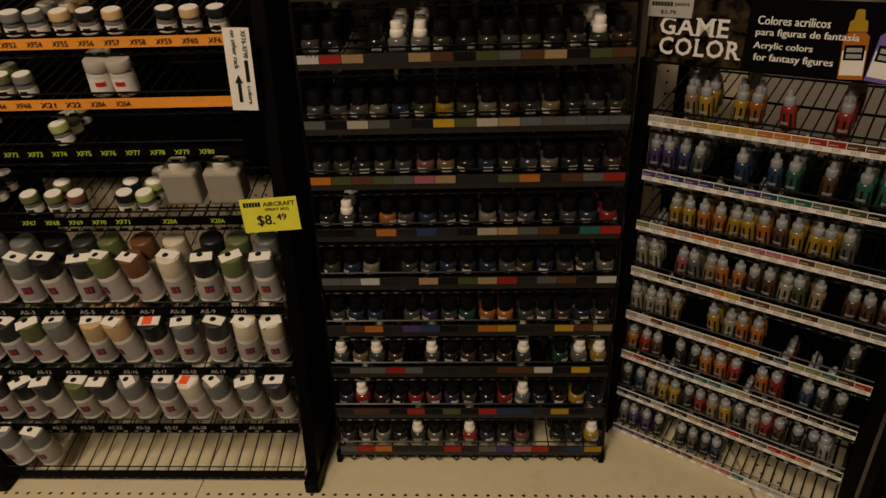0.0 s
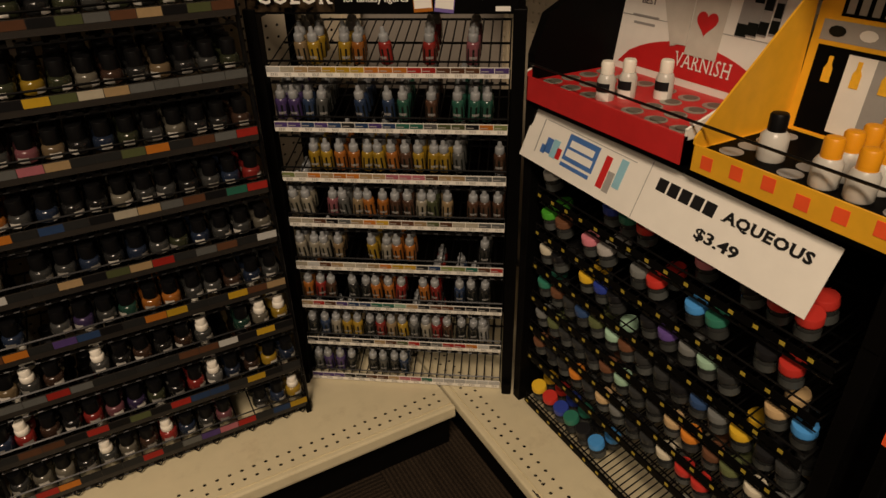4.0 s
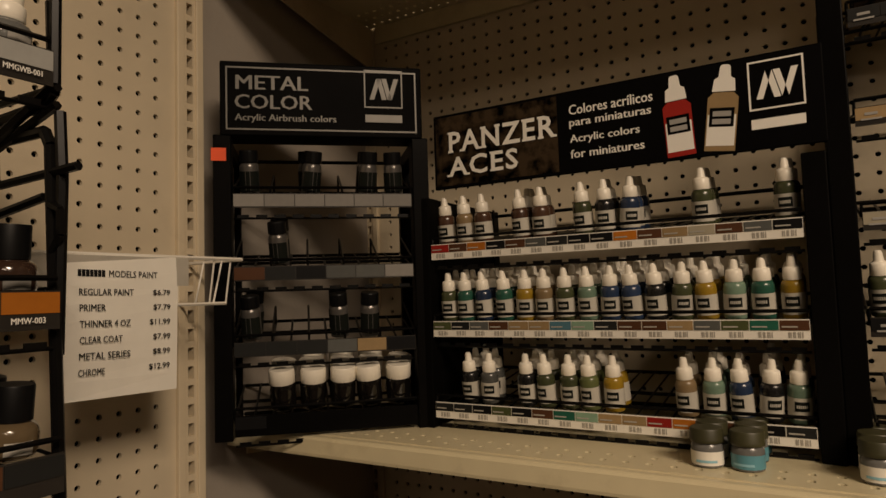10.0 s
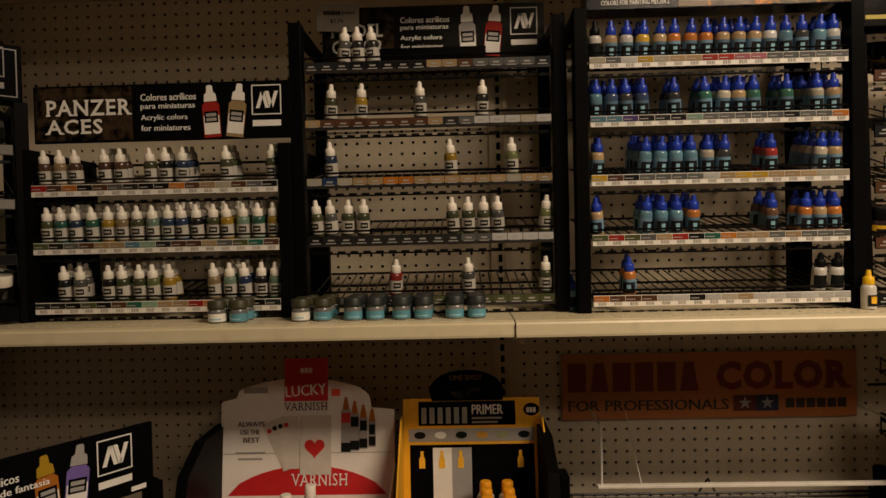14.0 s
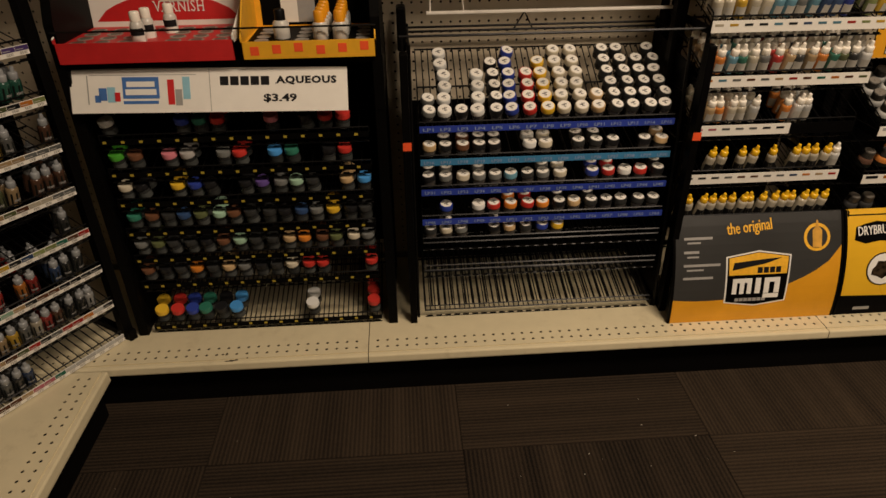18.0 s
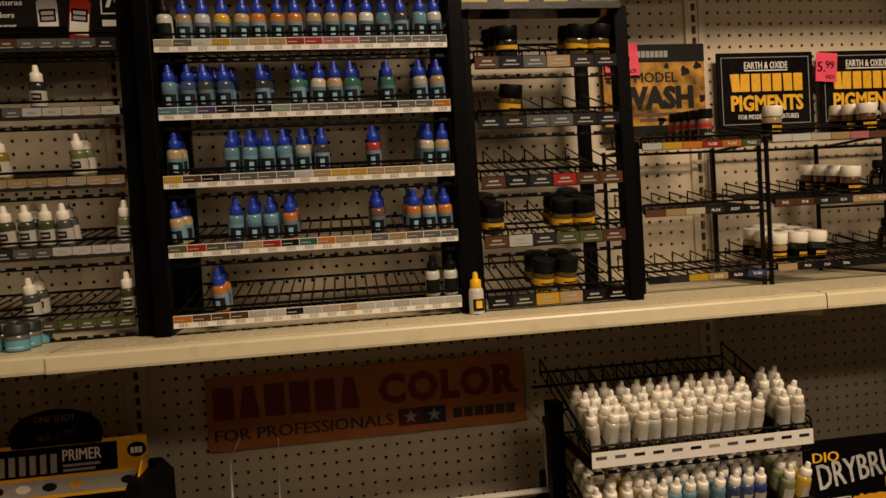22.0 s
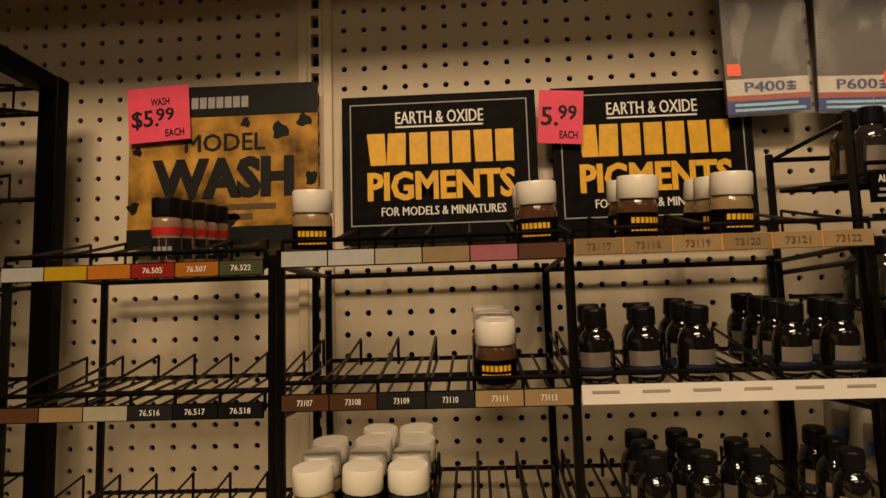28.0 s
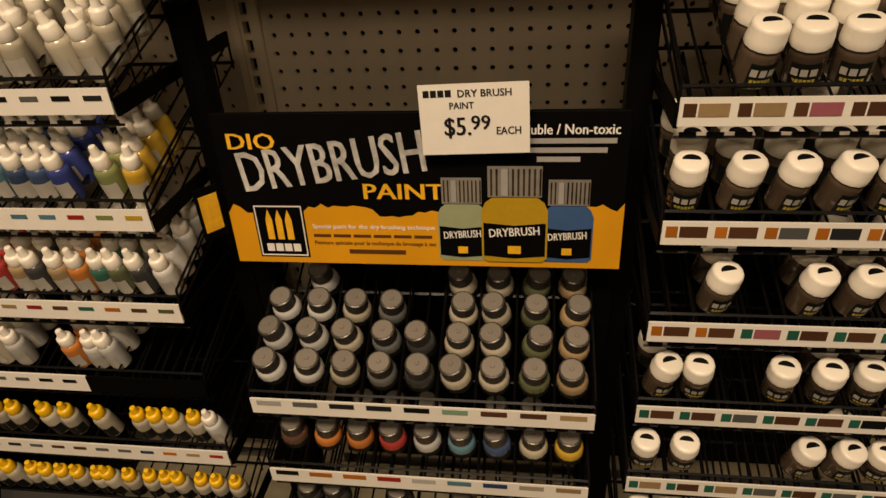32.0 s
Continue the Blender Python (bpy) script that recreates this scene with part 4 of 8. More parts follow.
def side_frame(rack, x, depth, height, kind, lean, solid_panel=False):
    """One side of a rack: front and back posts with rungs between."""
    if kind == "stacked":
        g = Geo()
        r = 0.0045
        joint, top = 1.462, 1.490
        g.bent([(x, 0.012, 0), (x, 0.012 + lean * joint, joint - 0.012), (x, 0.020 + lean * joint, joint), (x, depth + 0.04, joint + 0.004)], r, 7)
        g.bent([(x, depth + 0.04, joint + 0.016), (x, 0.020 + lean * top, joint + 0.020), (x, 0.006 + lean * top, top), (x, 0.006 + lean * height, height)], r, 7)
        g.bent([(x, 0.000 + lean * top, 1.492), (x, depth + 0.06, 1.499)], 0.003, 6)
        g.bent([(x, 0.310, 1.370), (x, 0.310, 1.490), (x, 0.304, 1.497), (x, 0.200, 1.507), (x, 0.194, 1.502), (x, 0.188, 1.434), (x, 0.182, 1.428), (x, 0.070, 1.430)], 0.0034, 6)
        g.rod((x, depth, 0), (x, depth, height), r, 6)
        for i in range(12):
            z = 0.008 + 0.12 * i
            g.rod((x, 0.012 + lean * z, z), (x, depth, z), 0.0026, 4)
        return part("side_frame", g, WIRE, rack)
    if kind == "wire":
        g = Geo()
        r = 0.0042
        g.rod((x, 0.012, 0), (x, 0.012 + lean * height, height), r, 6)
        g.rod((x, depth, 0), (x, depth, height), r, 6)
        n = max(2, int(height / 0.12))
        for i in range(n + 1):
            z = 0.008 + (height - 0.016) * i / n
            g.rod((x, 0.012 + lean * z, z), (x, depth, z), 0.0026, 4)
        return part("side_frame", g, WIRE, rack)
    if kind == "back":
        g = Geo().box(x - 0.014, depth * 0.45, 0, x + 0.014, depth * 0.45 + 0.03, height)
        ob = part("back_post", g, BLACK_PANEL, rack, bevel=0.002)
        part("foot_bar", Geo().box(x - 0.010, 0.0, 0.0, x + 0.010, depth * 0.45, 0.022), BLACK_PANEL, rack, bevel=0.002)
        return ob
    g = Geo()
    t = 0.012 if kind == "flat" else 0.009
    for y0, y1 in ((-0.004, 0.026), (depth - 0.02, depth)):
        c = len(g.v)
        shift = lean * height if y0 < 0.01 else 0
        g.v += [(x + sx, y + (shift if z else 0), z) for z in (0, height) for y in (y0, y1) for sx in (-t, t)]
        g.f += [tuple(c + i for i in q) for q in ((0, 2, 3, 1), (4, 5, 7, 6), (0, 1, 5, 4), (2, 6, 7, 3), (0, 4, 6, 2), (1, 3, 7, 5))]
    for z in (0.0, height - 0.02):
        g.box(x - t * 0.8, 0.02, z, x + t * 0.8, depth - 0.015, z + 0.02)
    ob = part("side_frame", g, BLACK_PANEL, rack, bevel=0.0015)
    if solid_panel:
        g = Geo()
        shift = lean * height
        for sx in (-t * 0.5, t * 0.5):
            g.v += [(x + sx, y, z) for y, z in ((0.02, 0.015), (depth - 0.015, 0.015), (depth - 0.015, height - 0.012), (0.02 + shift, height - 0.012))]
        g.f = [(3, 2, 1, 0), (4, 5, 6, 7)] + [(i, (i + 1) % 4, 4 + (i + 1) % 4, 4 + i) for i in range(4)]
        part("side_panel", g, BLACK_PANEL, rack)
    return ob


def rack(label, m, width, depth, height, posts="flat", lean=0.0, overhang=0.012, solid_panel=False, group="", name="display_rack", far_overhang=None):
    ob = thing(name, label, "display rack", m, group)
    far = width + (overhang if far_overhang is None else far_overhang)
    for x in (-overhang, far):
        side_frame(ob, x, depth, height, posts, lean, solid_panel)
    for z in (0.012, height - 0.008):
        part("cross_bar", Geo().rod((-overhang, depth - 0.006, z), (far, depth - 0.006, z), 0.003, 5), WIRE, ob)
    return ob


def tier(ob, m, base_z, width, depth, z, fill="", sw="", rail="white", h=0.020, kind="drop", lean=0.0, slope=9.0, wires=16, dividers=0,
         deep=(1, 1), cap=WHITE_CAP, style=None, codes=None, group="", setback=0.0, chip=(0.35, 0.95), rail_width=None, trussed=True, code_ink=None, code_span=0.6, code_h=0.5, pile=None, guards=False, barcode=False, lead=0.007):
    """A shelf of a rack with its label rail, chips and bottles. z: the rail's middle, in world height. fill: one letter a slot."""
    zl = z - base_z
    y0 = lean * zl + setback
    shelf_depth = depth - y0 - 0.008
    part("wire_shelf", cached(("shelf", round(width, 3), round(shelf_depth, 3), slope, wires, dividers), lambda: wire_shelf(width, shelf_depth, slope, wires, dividers).mesh("wire_shelf", WIRE)), WIRE, ob,
         "", Matrix.Translation((0, y0 + 0.005, zl + h / 2 - 0.003)), kind="stuff")
    if trussed:
        part("shelf_edge", cached(("truss", round(width, 3)), lambda: truss(width, 0).mesh("shelf_edge", WIRE)), WIRE, ob, "", Matrix.Translation((0, y0 + 0.002, zl - h / 2 - 0.014)), kind="stuff")
    if rail:
        rw = rail_width or width
        strip = part("label_rail", Geo().box(0, y0 - 0.0015, zl - h / 2, rw, y0 + 0.0008, zl + h / 2), RAIL_COLOURS[rail], ob)
        if sw:
            swatches(strip, sw, rw, h, y0 - 0.0015, zl - h / 2 + h * chip[0], zl - h / 2 + h * chip[1])
        if barcode:
            code_bars = Geo()
            w = rw / len(sw)
            for i in range(len(sw)):
                if barcode == "lines":
                    code_bars.box(w * (i + 0.30), y0 - 0.0028, zl + h * 0.02, w * (i + 0.70), y0 - 0.0021, zl + h * 0.16).box(w * (i + 0.18), y0 - 0.0028, zl - h * 0.24, w * (i + 0.82), y0 - 0.0021, zl - h * 0.15)
                for q in () if barcode == "lines" else (0.30, 0.36, 0.45, 0.50, 0.60, 0.66, 0.74):
                    code_bars.box(w * (i + q), y0 - 0.0022, zl - h * 0.40, w * (i + q + 0.035), y0 - 0.0014, zl - h * 0.12)
                if barcode == "lines":
                    continue
                code_bars.box(w * (i + 0.08), y0 - 0.0028, zl + h * 0.10, w * (i + 0.60), y0 - 0.0021, zl + h * 0.17)
            part("barcode", code_bars, DIM_INK if barcode == "lines" else material("faint_barcode_ink", (0.38, 0.36, 0.32), 0.5), strip, kind="stuff")
        if codes:
            n = len(codes)
            for i, word in enumerate(codes):
                if word:
                    lettering(word, rw * (i + 0.5 - code_span / 2) / n, zl - h * code_h * 0.5, rw * code_span / n, h * code_h, y0 - 0.0024, code_ink or WHITE_INK, strip, "code", bold=0.6)
    if guards:
        for x in (0.0, width):
            rise = shelf_depth * math.tan(radians(slope))
            g = Geo().bent([(x, y0, zl), (x, y0 + 0.004, zl + 0.030), (x, y0 + shelf_depth, zl + 0.036 + rise), (x, y0 + shelf_depth, zl + rise)], 0.0017, 5)
            for q in (0.25, 0.5, 0.75):
                g.rod((x, y0 + shelf_depth * q, zl + rise * q), (x, y0 + shelf_depth * q, zl + 0.031 + rise * q), 0.0013, 4)
            part("side_guard", g, WIRE, ob)
            part("bracket_arm", Geo().box(x - 0.002, y0 + 0.004, zl - h / 2 - 0.004, x + 0.002, y0 + shelf_depth, zl - h / 2 + 0.014), BLACK_PANEL, ob)
    tan = math.tan(radians(slope))
    n = len(fill)
    r = RADIUS[kind]
    for i, ch in enumerate(fill):
        if ch in ". ":
            continue
        low = ch.lower()
        rows = deep[i] if isinstance(deep, (list, str)) else rng.randint(*deep)
        rows = int(rows)
        for j in range(rows):
            y = lead + r + j * (2 * r + 0.0012)
            if y + r > shelf_depth:
                break
            use = kind
            place = m @ pose((i + 0.5) * width / n + rng.uniform(-0.0015, 0.0015), y0 + 0.005 + y, zl + h / 2 - 0.003 + y * tan + 0.0002, slope, 0, rng.uniform(-25, 25))
            style(low, ch.isupper(), place, group, j, pile if j else None)


# how each maker's bottles look
def game_style(c, up, m, group, j, pile):
    ob = bottle("drop", c, GREY_CAP, m, tint(c, "veiled"), None, (DARK_LABEL, 3.4, 0.003, 0.0325), group, "grey-capped dropper bottle of %s paint" % PALETTE[c][1], pile=pile, name="paint_bottle")
    add_word(ob, "drop", DIM_INK, 1.1, 0.0135, 0.0185, 5)


def ivory_style(c, up, m, group, j, pile):
    ob = bottle("drop", c, WHITE_CAP, m, tint(c, "veiled"), PALE_LABEL, (DARK_LABEL, 1.15, 0.0155, 0.0262), group, "white-capped dropper bottle of %s paint" % PALETTE[c][1], pile=pile)
    add_word(ob, "drop", PALE_LABEL, 0.85, 0.0192, 0.0226, 6)


def mecha_style(c, up, m, group, j, pile):
    if up:
        bottle("drop", "w", BLACK_CAP, m, FROSTED, None, (DARK_LABEL, 2.2, 0.006, 0.030), group, "black-capped dropper bottle with a dark label", pile=pile, name="airbrush_bottle")
    else:
        ob = bottle("drop", c, BLUE_CAP, m, None, material("sky_label", (0.13, 0.24, 0.33), 0.45, random_tint=0.35), (BLACK_INK, 1.9, 0.004, 0.0245), group, "blue-capped dropper bottle of %s paint" % PALETTE[c][1], pile=pile, name="airbrush_bottle")
        if ob:
            part("emblem", cached("mecha_emblem", lambda: block_mesh("drop", SKY_INK, 0.55, 0.008, 0.020, 0.0010)), None, ob)


def squat_style(c, up, m, group, j, pile):
    # the small front label is brightened to stand in for glints on the glass
    bottle("mmw" if up else "mm", c, WHITE_CAP if up else BLACK_CAP, m @ pose(0, 0, 0, 0, 0, rng.uniform(-40, 40)), tint(c, "glass"), None, (material("label_and_glint", (0.42, 0.40, 0.36), 0.5, random_tint=0.6), 1.0, 0.003, 0.012), group,
           "%s-capped squat bottle of %s paint" % ("white" if up else "black", PALETTE[c][1]), pile=pile)


def jar_style(c, up, m, group, j, pile):
    # label colour is darkened for the shade inside the rack
    bottle("jar", c, c, m, material("jar_dark_body", (0.025, 0.026, 0.025), 0.15, random_tint=0.3), material("shaded_jar_label", (0.060, 0.064, 0.060), 0.45, random_tint=0.5), None, group, "small glass jar with a %s cap and dull label" % PALETTE[c][1], pile=pile)


def lacquer_style(c, up, m, group, j, pile):
    ob = bottle("lac", c, c, m, GLASS_DARK, None, None, group, "small lacquer jar, %s cap with a white sticker" % PALETTE[c][1], WHITE_CARD, pile=pile)
    scribble = Geo().box(-0.006, -0.002, 0.0312, 0.002, 0.0005, 0.0315).box(-0.002, 0.002, 0.0312, 0.006, 0.004, 0.0315).box(-0.001, -0.006, 0.0312, 0.005, -0.004, 0.0315)
    part("sticker_print", cached("scribble", lambda: scribble.mesh("sticker_print", BLACK_INK)), None, ob, kind="stuff")


def enamel_style(c, up, m, group, j, pile):
    if up:
        bottle("tall", "w", material("clear_grey_cap", (0.45, 0.42, 0.36), 0.35), m, FROSTED, WHITE_CARD, (RED_CARD, 0.8, 0.022, 0.03), group, "tall jar of thinner with a pale cap and white label", pile=pile)
    else:
        bottle("jar", c, c, m, material("jar_grey_body", (0.16, 0.16, 0.155), 0.25, random_tint=0.3), WHITE_CARD, (BLACK_INK, 0.8, 0.006, 0.014), group, "small paint jar with %s cap and white label" % PALETTE[c][1], WHITE_CARD, pile=pile)


def can_style(c, up, m, group, j, pile):
    ob = bottle("can", c, c, m, WHITE_CARD, material("can_label", (0.44, 0.40, 0.37), 0.35, random_tint=0.06), (material("deep_navy_ink", (0.02, 0.025, 0.07), 0.5), 0.7, 0.030, 0.048), group, "white spray can with %s cap and paper tag" % PALETTE[c][1], pile=pile)
    if ob is None:
        return
    add_word(ob, "can", material("brick_print", (0.35, 0.03, 0.03), 0.5), 0.62, 0.033, 0.045, 2)
    part("paper_tag", cached(("tag", 0), lambda: Geo().box(-0.021, -0.012, 0.1100, 0.019, 0.010, 0.1110).mesh("paper_tag", WHITE_CARD)), WHITE_CARD, ob, "", pose(0, 0, 0, rng.uniform(-3, 3), 0, rng.uniform(-40, 40)))
    part("tag_print", cached(("tagp", 0), lambda: Geo().lathe([(0.006, 0.1112), (0.006, 0.1116)], 10, (-0.004, 0)).mesh("tag_print", BLACK_INK)), BLACK_INK, ob)
    if up:
        part("price_sticker", cached(("stick", 0), lambda: Geo().box(-0.014, -0.012, 0.1116, 0.004, 0.008, 0.1122).mesh("price_sticker", ORANGE_STICKER)), ORANGE_STICKER, ob)


def pigment_style(c, up, m, group, j, pile):
    ob = bottle("pig", c, WHITE_CAP, m, material("pigment_glass_" + c, tuple(0.6 * q for q in PALETTE[c][0]), 0.15, coat=0.4), BLACK_CARD, None, group, "white-capped jar of %s pigment with a black label" % PALETTE[c][1], pile=pile)
    add_word(ob, "pig", GOLD_INK, 1.5, 0.0155, 0.0205, 7, 0.0006)
    add_word(ob, "pig", GOLD_INK, 1.5, 0.0085, 0.0130, 8, 0.0006)


def weather_style(c, up, m, group, j, pile):
    bottle("wea", c, BLACK_CAP, m, material("murky_jar_" + c, tuple(0.10 * q + 0.012 for q in PALETTE[c][0]), 0.12, coat=0.4), material("yellow_label", (0.72, 0.40, 0.02), 0.45), (BLACK_INK, 1.3, 0.0125, 0.0150), group, "black-capped jar with a yellow label band", pile=pile)


def lacq_bottle_style(c, up, m, group, j, pile):
    if up:
        ob = bottle("big", c, BLACK_CAP, m, DARK_GLASS if c == "k" else MILKY, None, (FOIL_LABEL, 2.3, 0.008, 0.042), group, "large %s lacquer bottle with foil label and black cap" % ("dark" if c == "k" else "milky"), pile=pile)
        if ob:
            part("blue_band", cached("big_blue", lambda: block_mesh("big", BLUE_INK, 2.0, 0.012, 0.025, 0.0012)), None, ob)
            part("emblem", cached("big_emblem", lambda: block_mesh("big", ORANGE_BOARD, 0.4, 0.030, 0.038, 0.0012)), None, ob)
    else:
        ob = bottle("alc", c, BLACK_CAP, m, DARK_GLASS if c != "g" else material("smoky_glass", (0.022, 0.019, 0.016), 0.06, coat=0.5), None, (FOIL_LABEL if c != "y" else GOLD_INK, 1.8, 0.006, 0.028), group, "small dark lacquer bottle with %s label and black cap" % ("yellow" if c == "y" else "foil"), pile=pile)
        if ob and c == "k":
            part("blue_band", cached("alc_blue", lambda: block_mesh("alc", material("navy_ink", (0.012, 0.018, 0.05), 0.5), 2.0, 0.008, 0.0155, 0.0012)), None, ob)


MILKY = material("milky_bottle", (0.50, 0.46, 0.37), 0.25, spread=0.06, coat=0.3, random_tint=0.1)


def wash_style(c, up, m, group, j, pile):
    ob = bottle("wash", c, BLACK_CAP, m, material("wash_body", (0.35, 0.20, 0.13), 0.25, random_tint=0.25), None, (BLACK_INK, 2.6, 0.006, 0.026), group, "black-capped wash bottle with a red band and dark label", pile=pile)
    if ob is None:
        return
    add_word(ob, "wash", DIM_INK, 1.3, 0.010, 0.018, 4)
    part("red_band", cached(("wash", "band"), lambda: label_band("wash", RED_CARD, 0.029, 0.036)), RED_CARD, ob)


def label_band(kind, mat, z0, z1):
    r = max(q for q, _ in KINDS[kind][0]) + 0.0004
    g = Geo()
    g.smooth = True
    g.lathe([(r, z0), (r, z1)], 14, close=False)
    return g.mesh("band", mat)


def white_jar_style(c, up, m, group, j, pile):
    ob = bottle("wjar", c, WHITE_CAP, m, material("umber_jar_glass", (0.075, 0.052, 0.034), 0.14, coat=0.4, random_tint=0.4), None, (DARK_LABEL, 1.5, 0.005, 0.027), group, "white-capped jar of %s effect paint" % PALETTE[c][1], BLACK_CAP, pile=pile)
    if j == 0:
        add_word(ob, "wjar", PALE_LABEL, 1.3, 0.015, 0.022, 3)
        add_word(ob, "wjar", material("mustard_ink", (0.45, 0.36, 0.05), 0.4), 1.1, 0.0085, 0.012, 6)


def drybrush_style(c, up, m, group, j, pile):
    # the low dark label band also paints the dark gap above the rail
    bottle("dio", c, SILVER_CAP, m, None, DARK_LABEL, None, group, "pewter-capped jar of %s dry-brush paint" % PALETTE[c][1], LIT_PEWTER, pile=pile)


def acrylic_style(c, up, m, group, j, pile):
    bottle("drop", c, YELLOW_CAP if up else WHITE_CAP, m, tint("c" if up else c, "paint"), None, (BLACK_INK, 2.6, 0.003, 0.024) if up else (PALE_LABEL, 1.8, 0.006, 0.028), group, "%s-capped dropper bottle of %s paint" % ("yellow" if up else "white", PALETTE[c][1]), pile=pile, name="acrylic_bottle")


GLASS_DARK = material("lacquer_jar_glass", (0.05, 0.046, 0.042), 0.12, coat=0.4, random_tint=0.3)

# ---- the racks on the north base deck ----
N1 = pose(-0.300, 1.090, DECK_Z)
N1_LEAN = 0.065
squat_rack = rack("black wire rack of squat paint bottles, thirteen shelves", N1, 0.585, 0.30, 1.56, "stacked", N1_LEAN, 0.004)
squat_pile = Pile()
SQUAT_ROWS = [
    (1.650, "....k.....w.k.W", "kkkkkkkkkkkkkkw"),
    (1.473, "kktkgkdbkdkdbnn", "tttgggggggkbnoo"),
    (1.361, "rkgkWdvkbtktctt", "rnddtdnntdvtnnd"),
    (1.252, "dnWknvgkddgvgbb", "dddddddndrdvkdd"),
    (1.144, "kggWdgrncgrnveo", "dddtwrrtwrreeot"),
    (1.031, "gk kWWvkvgvdvVn".replace(" ", "."), "wrtddtnkvgntkvn"),
    (0.916, "gggcbvyvcndtdgv", "gkcgdkyvctggggg"),
    (0.811, "gvdvgitkbvgcddn", "ovnvgitddvodngr"),
    (0.706, "dGdogbdkcggdgbr", "kkdodbdkctgnker"),
    (0.601, "vbc.ggbdbgvbggc", "ggwddtkvtrdgndw"),
    (0.492, "gbb.gpgeooggnbg", "dnodpbkdoyddynt"),
    (0.391, "GtGn.GdndnG.eCY", "kggrgddddnnwkyk"),
    (0.2845, "bRnkripvkrWbnyb", "dnnkrkvkrbbdykd"),
    (0.182, "gccdGcnRbgi.dbY", "grodddrdgpirdby"),
]
for z, fill, chips in SQUAT_ROWS:
    tier(squat_rack, N1, DECK_Z, 0.585, 0.29, z, fill, chips, "dark", 0.027, "mm", N1_LEAN, 5, 15, 0, (4, 6), style=squat_style, group="squat paint bottles", chip=(0.42, 0.96), pile=squat_pile)
squat_pile.link("rear_bottles", "rows of black-capped squat bottles standing behind the front row")

y = N1_LEAN * (1.473 - DECK_Z) - 0.0032
lettering("MMW-002", 0.585 * 13.15 / 15, 1.473 - DECK_Z - 0.009, 0.022, 0.0042, y, WHITE_INK, squat_rack, "code")
lettering("MMW-003", 0.585 * 14.15 / 15, 1.473 - DECK_Z - 0.009, 0.022, 0.0042, y, WHITE_INK, squat_rack, "code")
y = N1_LEAN * (1.650 - DECK_Z) - 0.0032
lettering("MMGBB-001", 0.585 * 13.1 / 15, 1.650 - DECK_Z - 0.009, 0.026, 0.0042, y, WHITE_INK, squat_rack, "code")
lettering("MMGWB-001", 0.585 * 14.1 / 15, 1.650 - DECK_Z - 0.009, 0.026, 0.0042, y, WHITE_INK, squat_rack, "code")
lettering("TM", 0.0145, 0.8965, 0.020, 0.008, 0.0585 - 0.0035, BLACK_INK, squat_rack, "code")
g = Geo()
for x in (-0.002, 0.587):
    for z in (0.10, 0.42, 0.74, 1.06, 1.37):
        y = 0.012 + N1_LEAN * z
        g.bent([(x, y, z), (x, y - 0.012, z + 0.012), (x, y - 0.012, z + 0.03), (x, y + 0.004, z + 0.036)], 0.003, 5)
part("hook_loop", g, WIRE, squat_rack, kind="stuff")
g = Geo()
for i in range(15):
    x = 0.02 + 0.585 * i / 15
    g.bent([(x, 0.010, 0.022), (x, 0.004, 0.012), (x + 0.006, 0.004, 0.006), (x + 0.012, 0.004, 0.012), (x + 0.012, 0.010, 0.022)], 0.0016, 4)
part("foot_loop", g, WIRE, squat_rack, kind="stuff")
for x in (-0.006, 0.586):
    part("foot", Geo().box(x - 0.006, 0.0, 0.0, x + 0.006, 0.03, 0.03), BLACK_PANEL, squat_rack, bevel=0.002)

N2 = pose(0.334, 1.1985, DECK_Z, 0, 0, -34.9)
game_rack = rack("black wire rack of grey-capped dropper bottles, set across the corner", N2, 0.458, 0.24, 0.87, "flat", 0.0, 0.016)
# added black sheet: the shade behind the bottles
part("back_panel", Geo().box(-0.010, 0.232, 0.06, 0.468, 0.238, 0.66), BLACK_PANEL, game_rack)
game_pile = Pile()
GAME_ROWS = [
    (0.903, "..ty.yo.r..r..i..", "wcttyyyooorrnnnpp"), (0.795, "ppbg..b.be.n.eee.", "ppbpbdbpbeegvvkol"), (0.688, "..yyooyyonyyyg..n", "lcotoottiiinttggg"),
    (0.583, "cc.igtoonncvt.nnn", "ccnkgtoynntvnccgg"), (0.475, "ccct..ycoo.....d.", "cwntcctoyydbllenr"), (0.371, "orn.ddoor.or.bdd.", "trnpbbeemtdnnkkdd"),
    (0.266, "dbcyydrtygcrnddw.", "kkdcddtnvrdgrrowd"), (0.158, "gppd.dgdb........", "pppkdnntiiewwwwww"),
]
for z, fill, chips in GAME_ROWS:
    tier(game_rack, N2, DECK_Z, 0.458, 0.235, z, fill, chips, "white", 0.020, "drop", 0.0, 12, 24, 0, (1, 5), style=game_style, group="grey-capped dropper bottles", chip=(0.46, 0.95), pile=game_pile, barcode=True)
game_pile.link("rear_bottles", "rows of grey-capped dropper bottles behind the front row")

for x in (-0.016, 0.474):
    part("foot", Geo().box(x - 0.011, -0.02, 0.0, x + 0.011, 0.02, 0.03), BLACK_PANEL, game_rack, bevel=0.003)

N0 = pose(-1.040, 1.020, DECK_Z)
N0_LEAN = 0.115
can_rack = rack("black wire rack with paint jars above and spray cans below", N0, 0.635, 0.42, 1.36, "flat", N0_LEAN, 0.006, True, far_overhang=0.055)
# added black sheet that hides the lit pegboard, for the dark behind the jars
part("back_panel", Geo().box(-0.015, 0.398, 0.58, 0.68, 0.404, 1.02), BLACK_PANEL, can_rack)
can_pile = Pile()
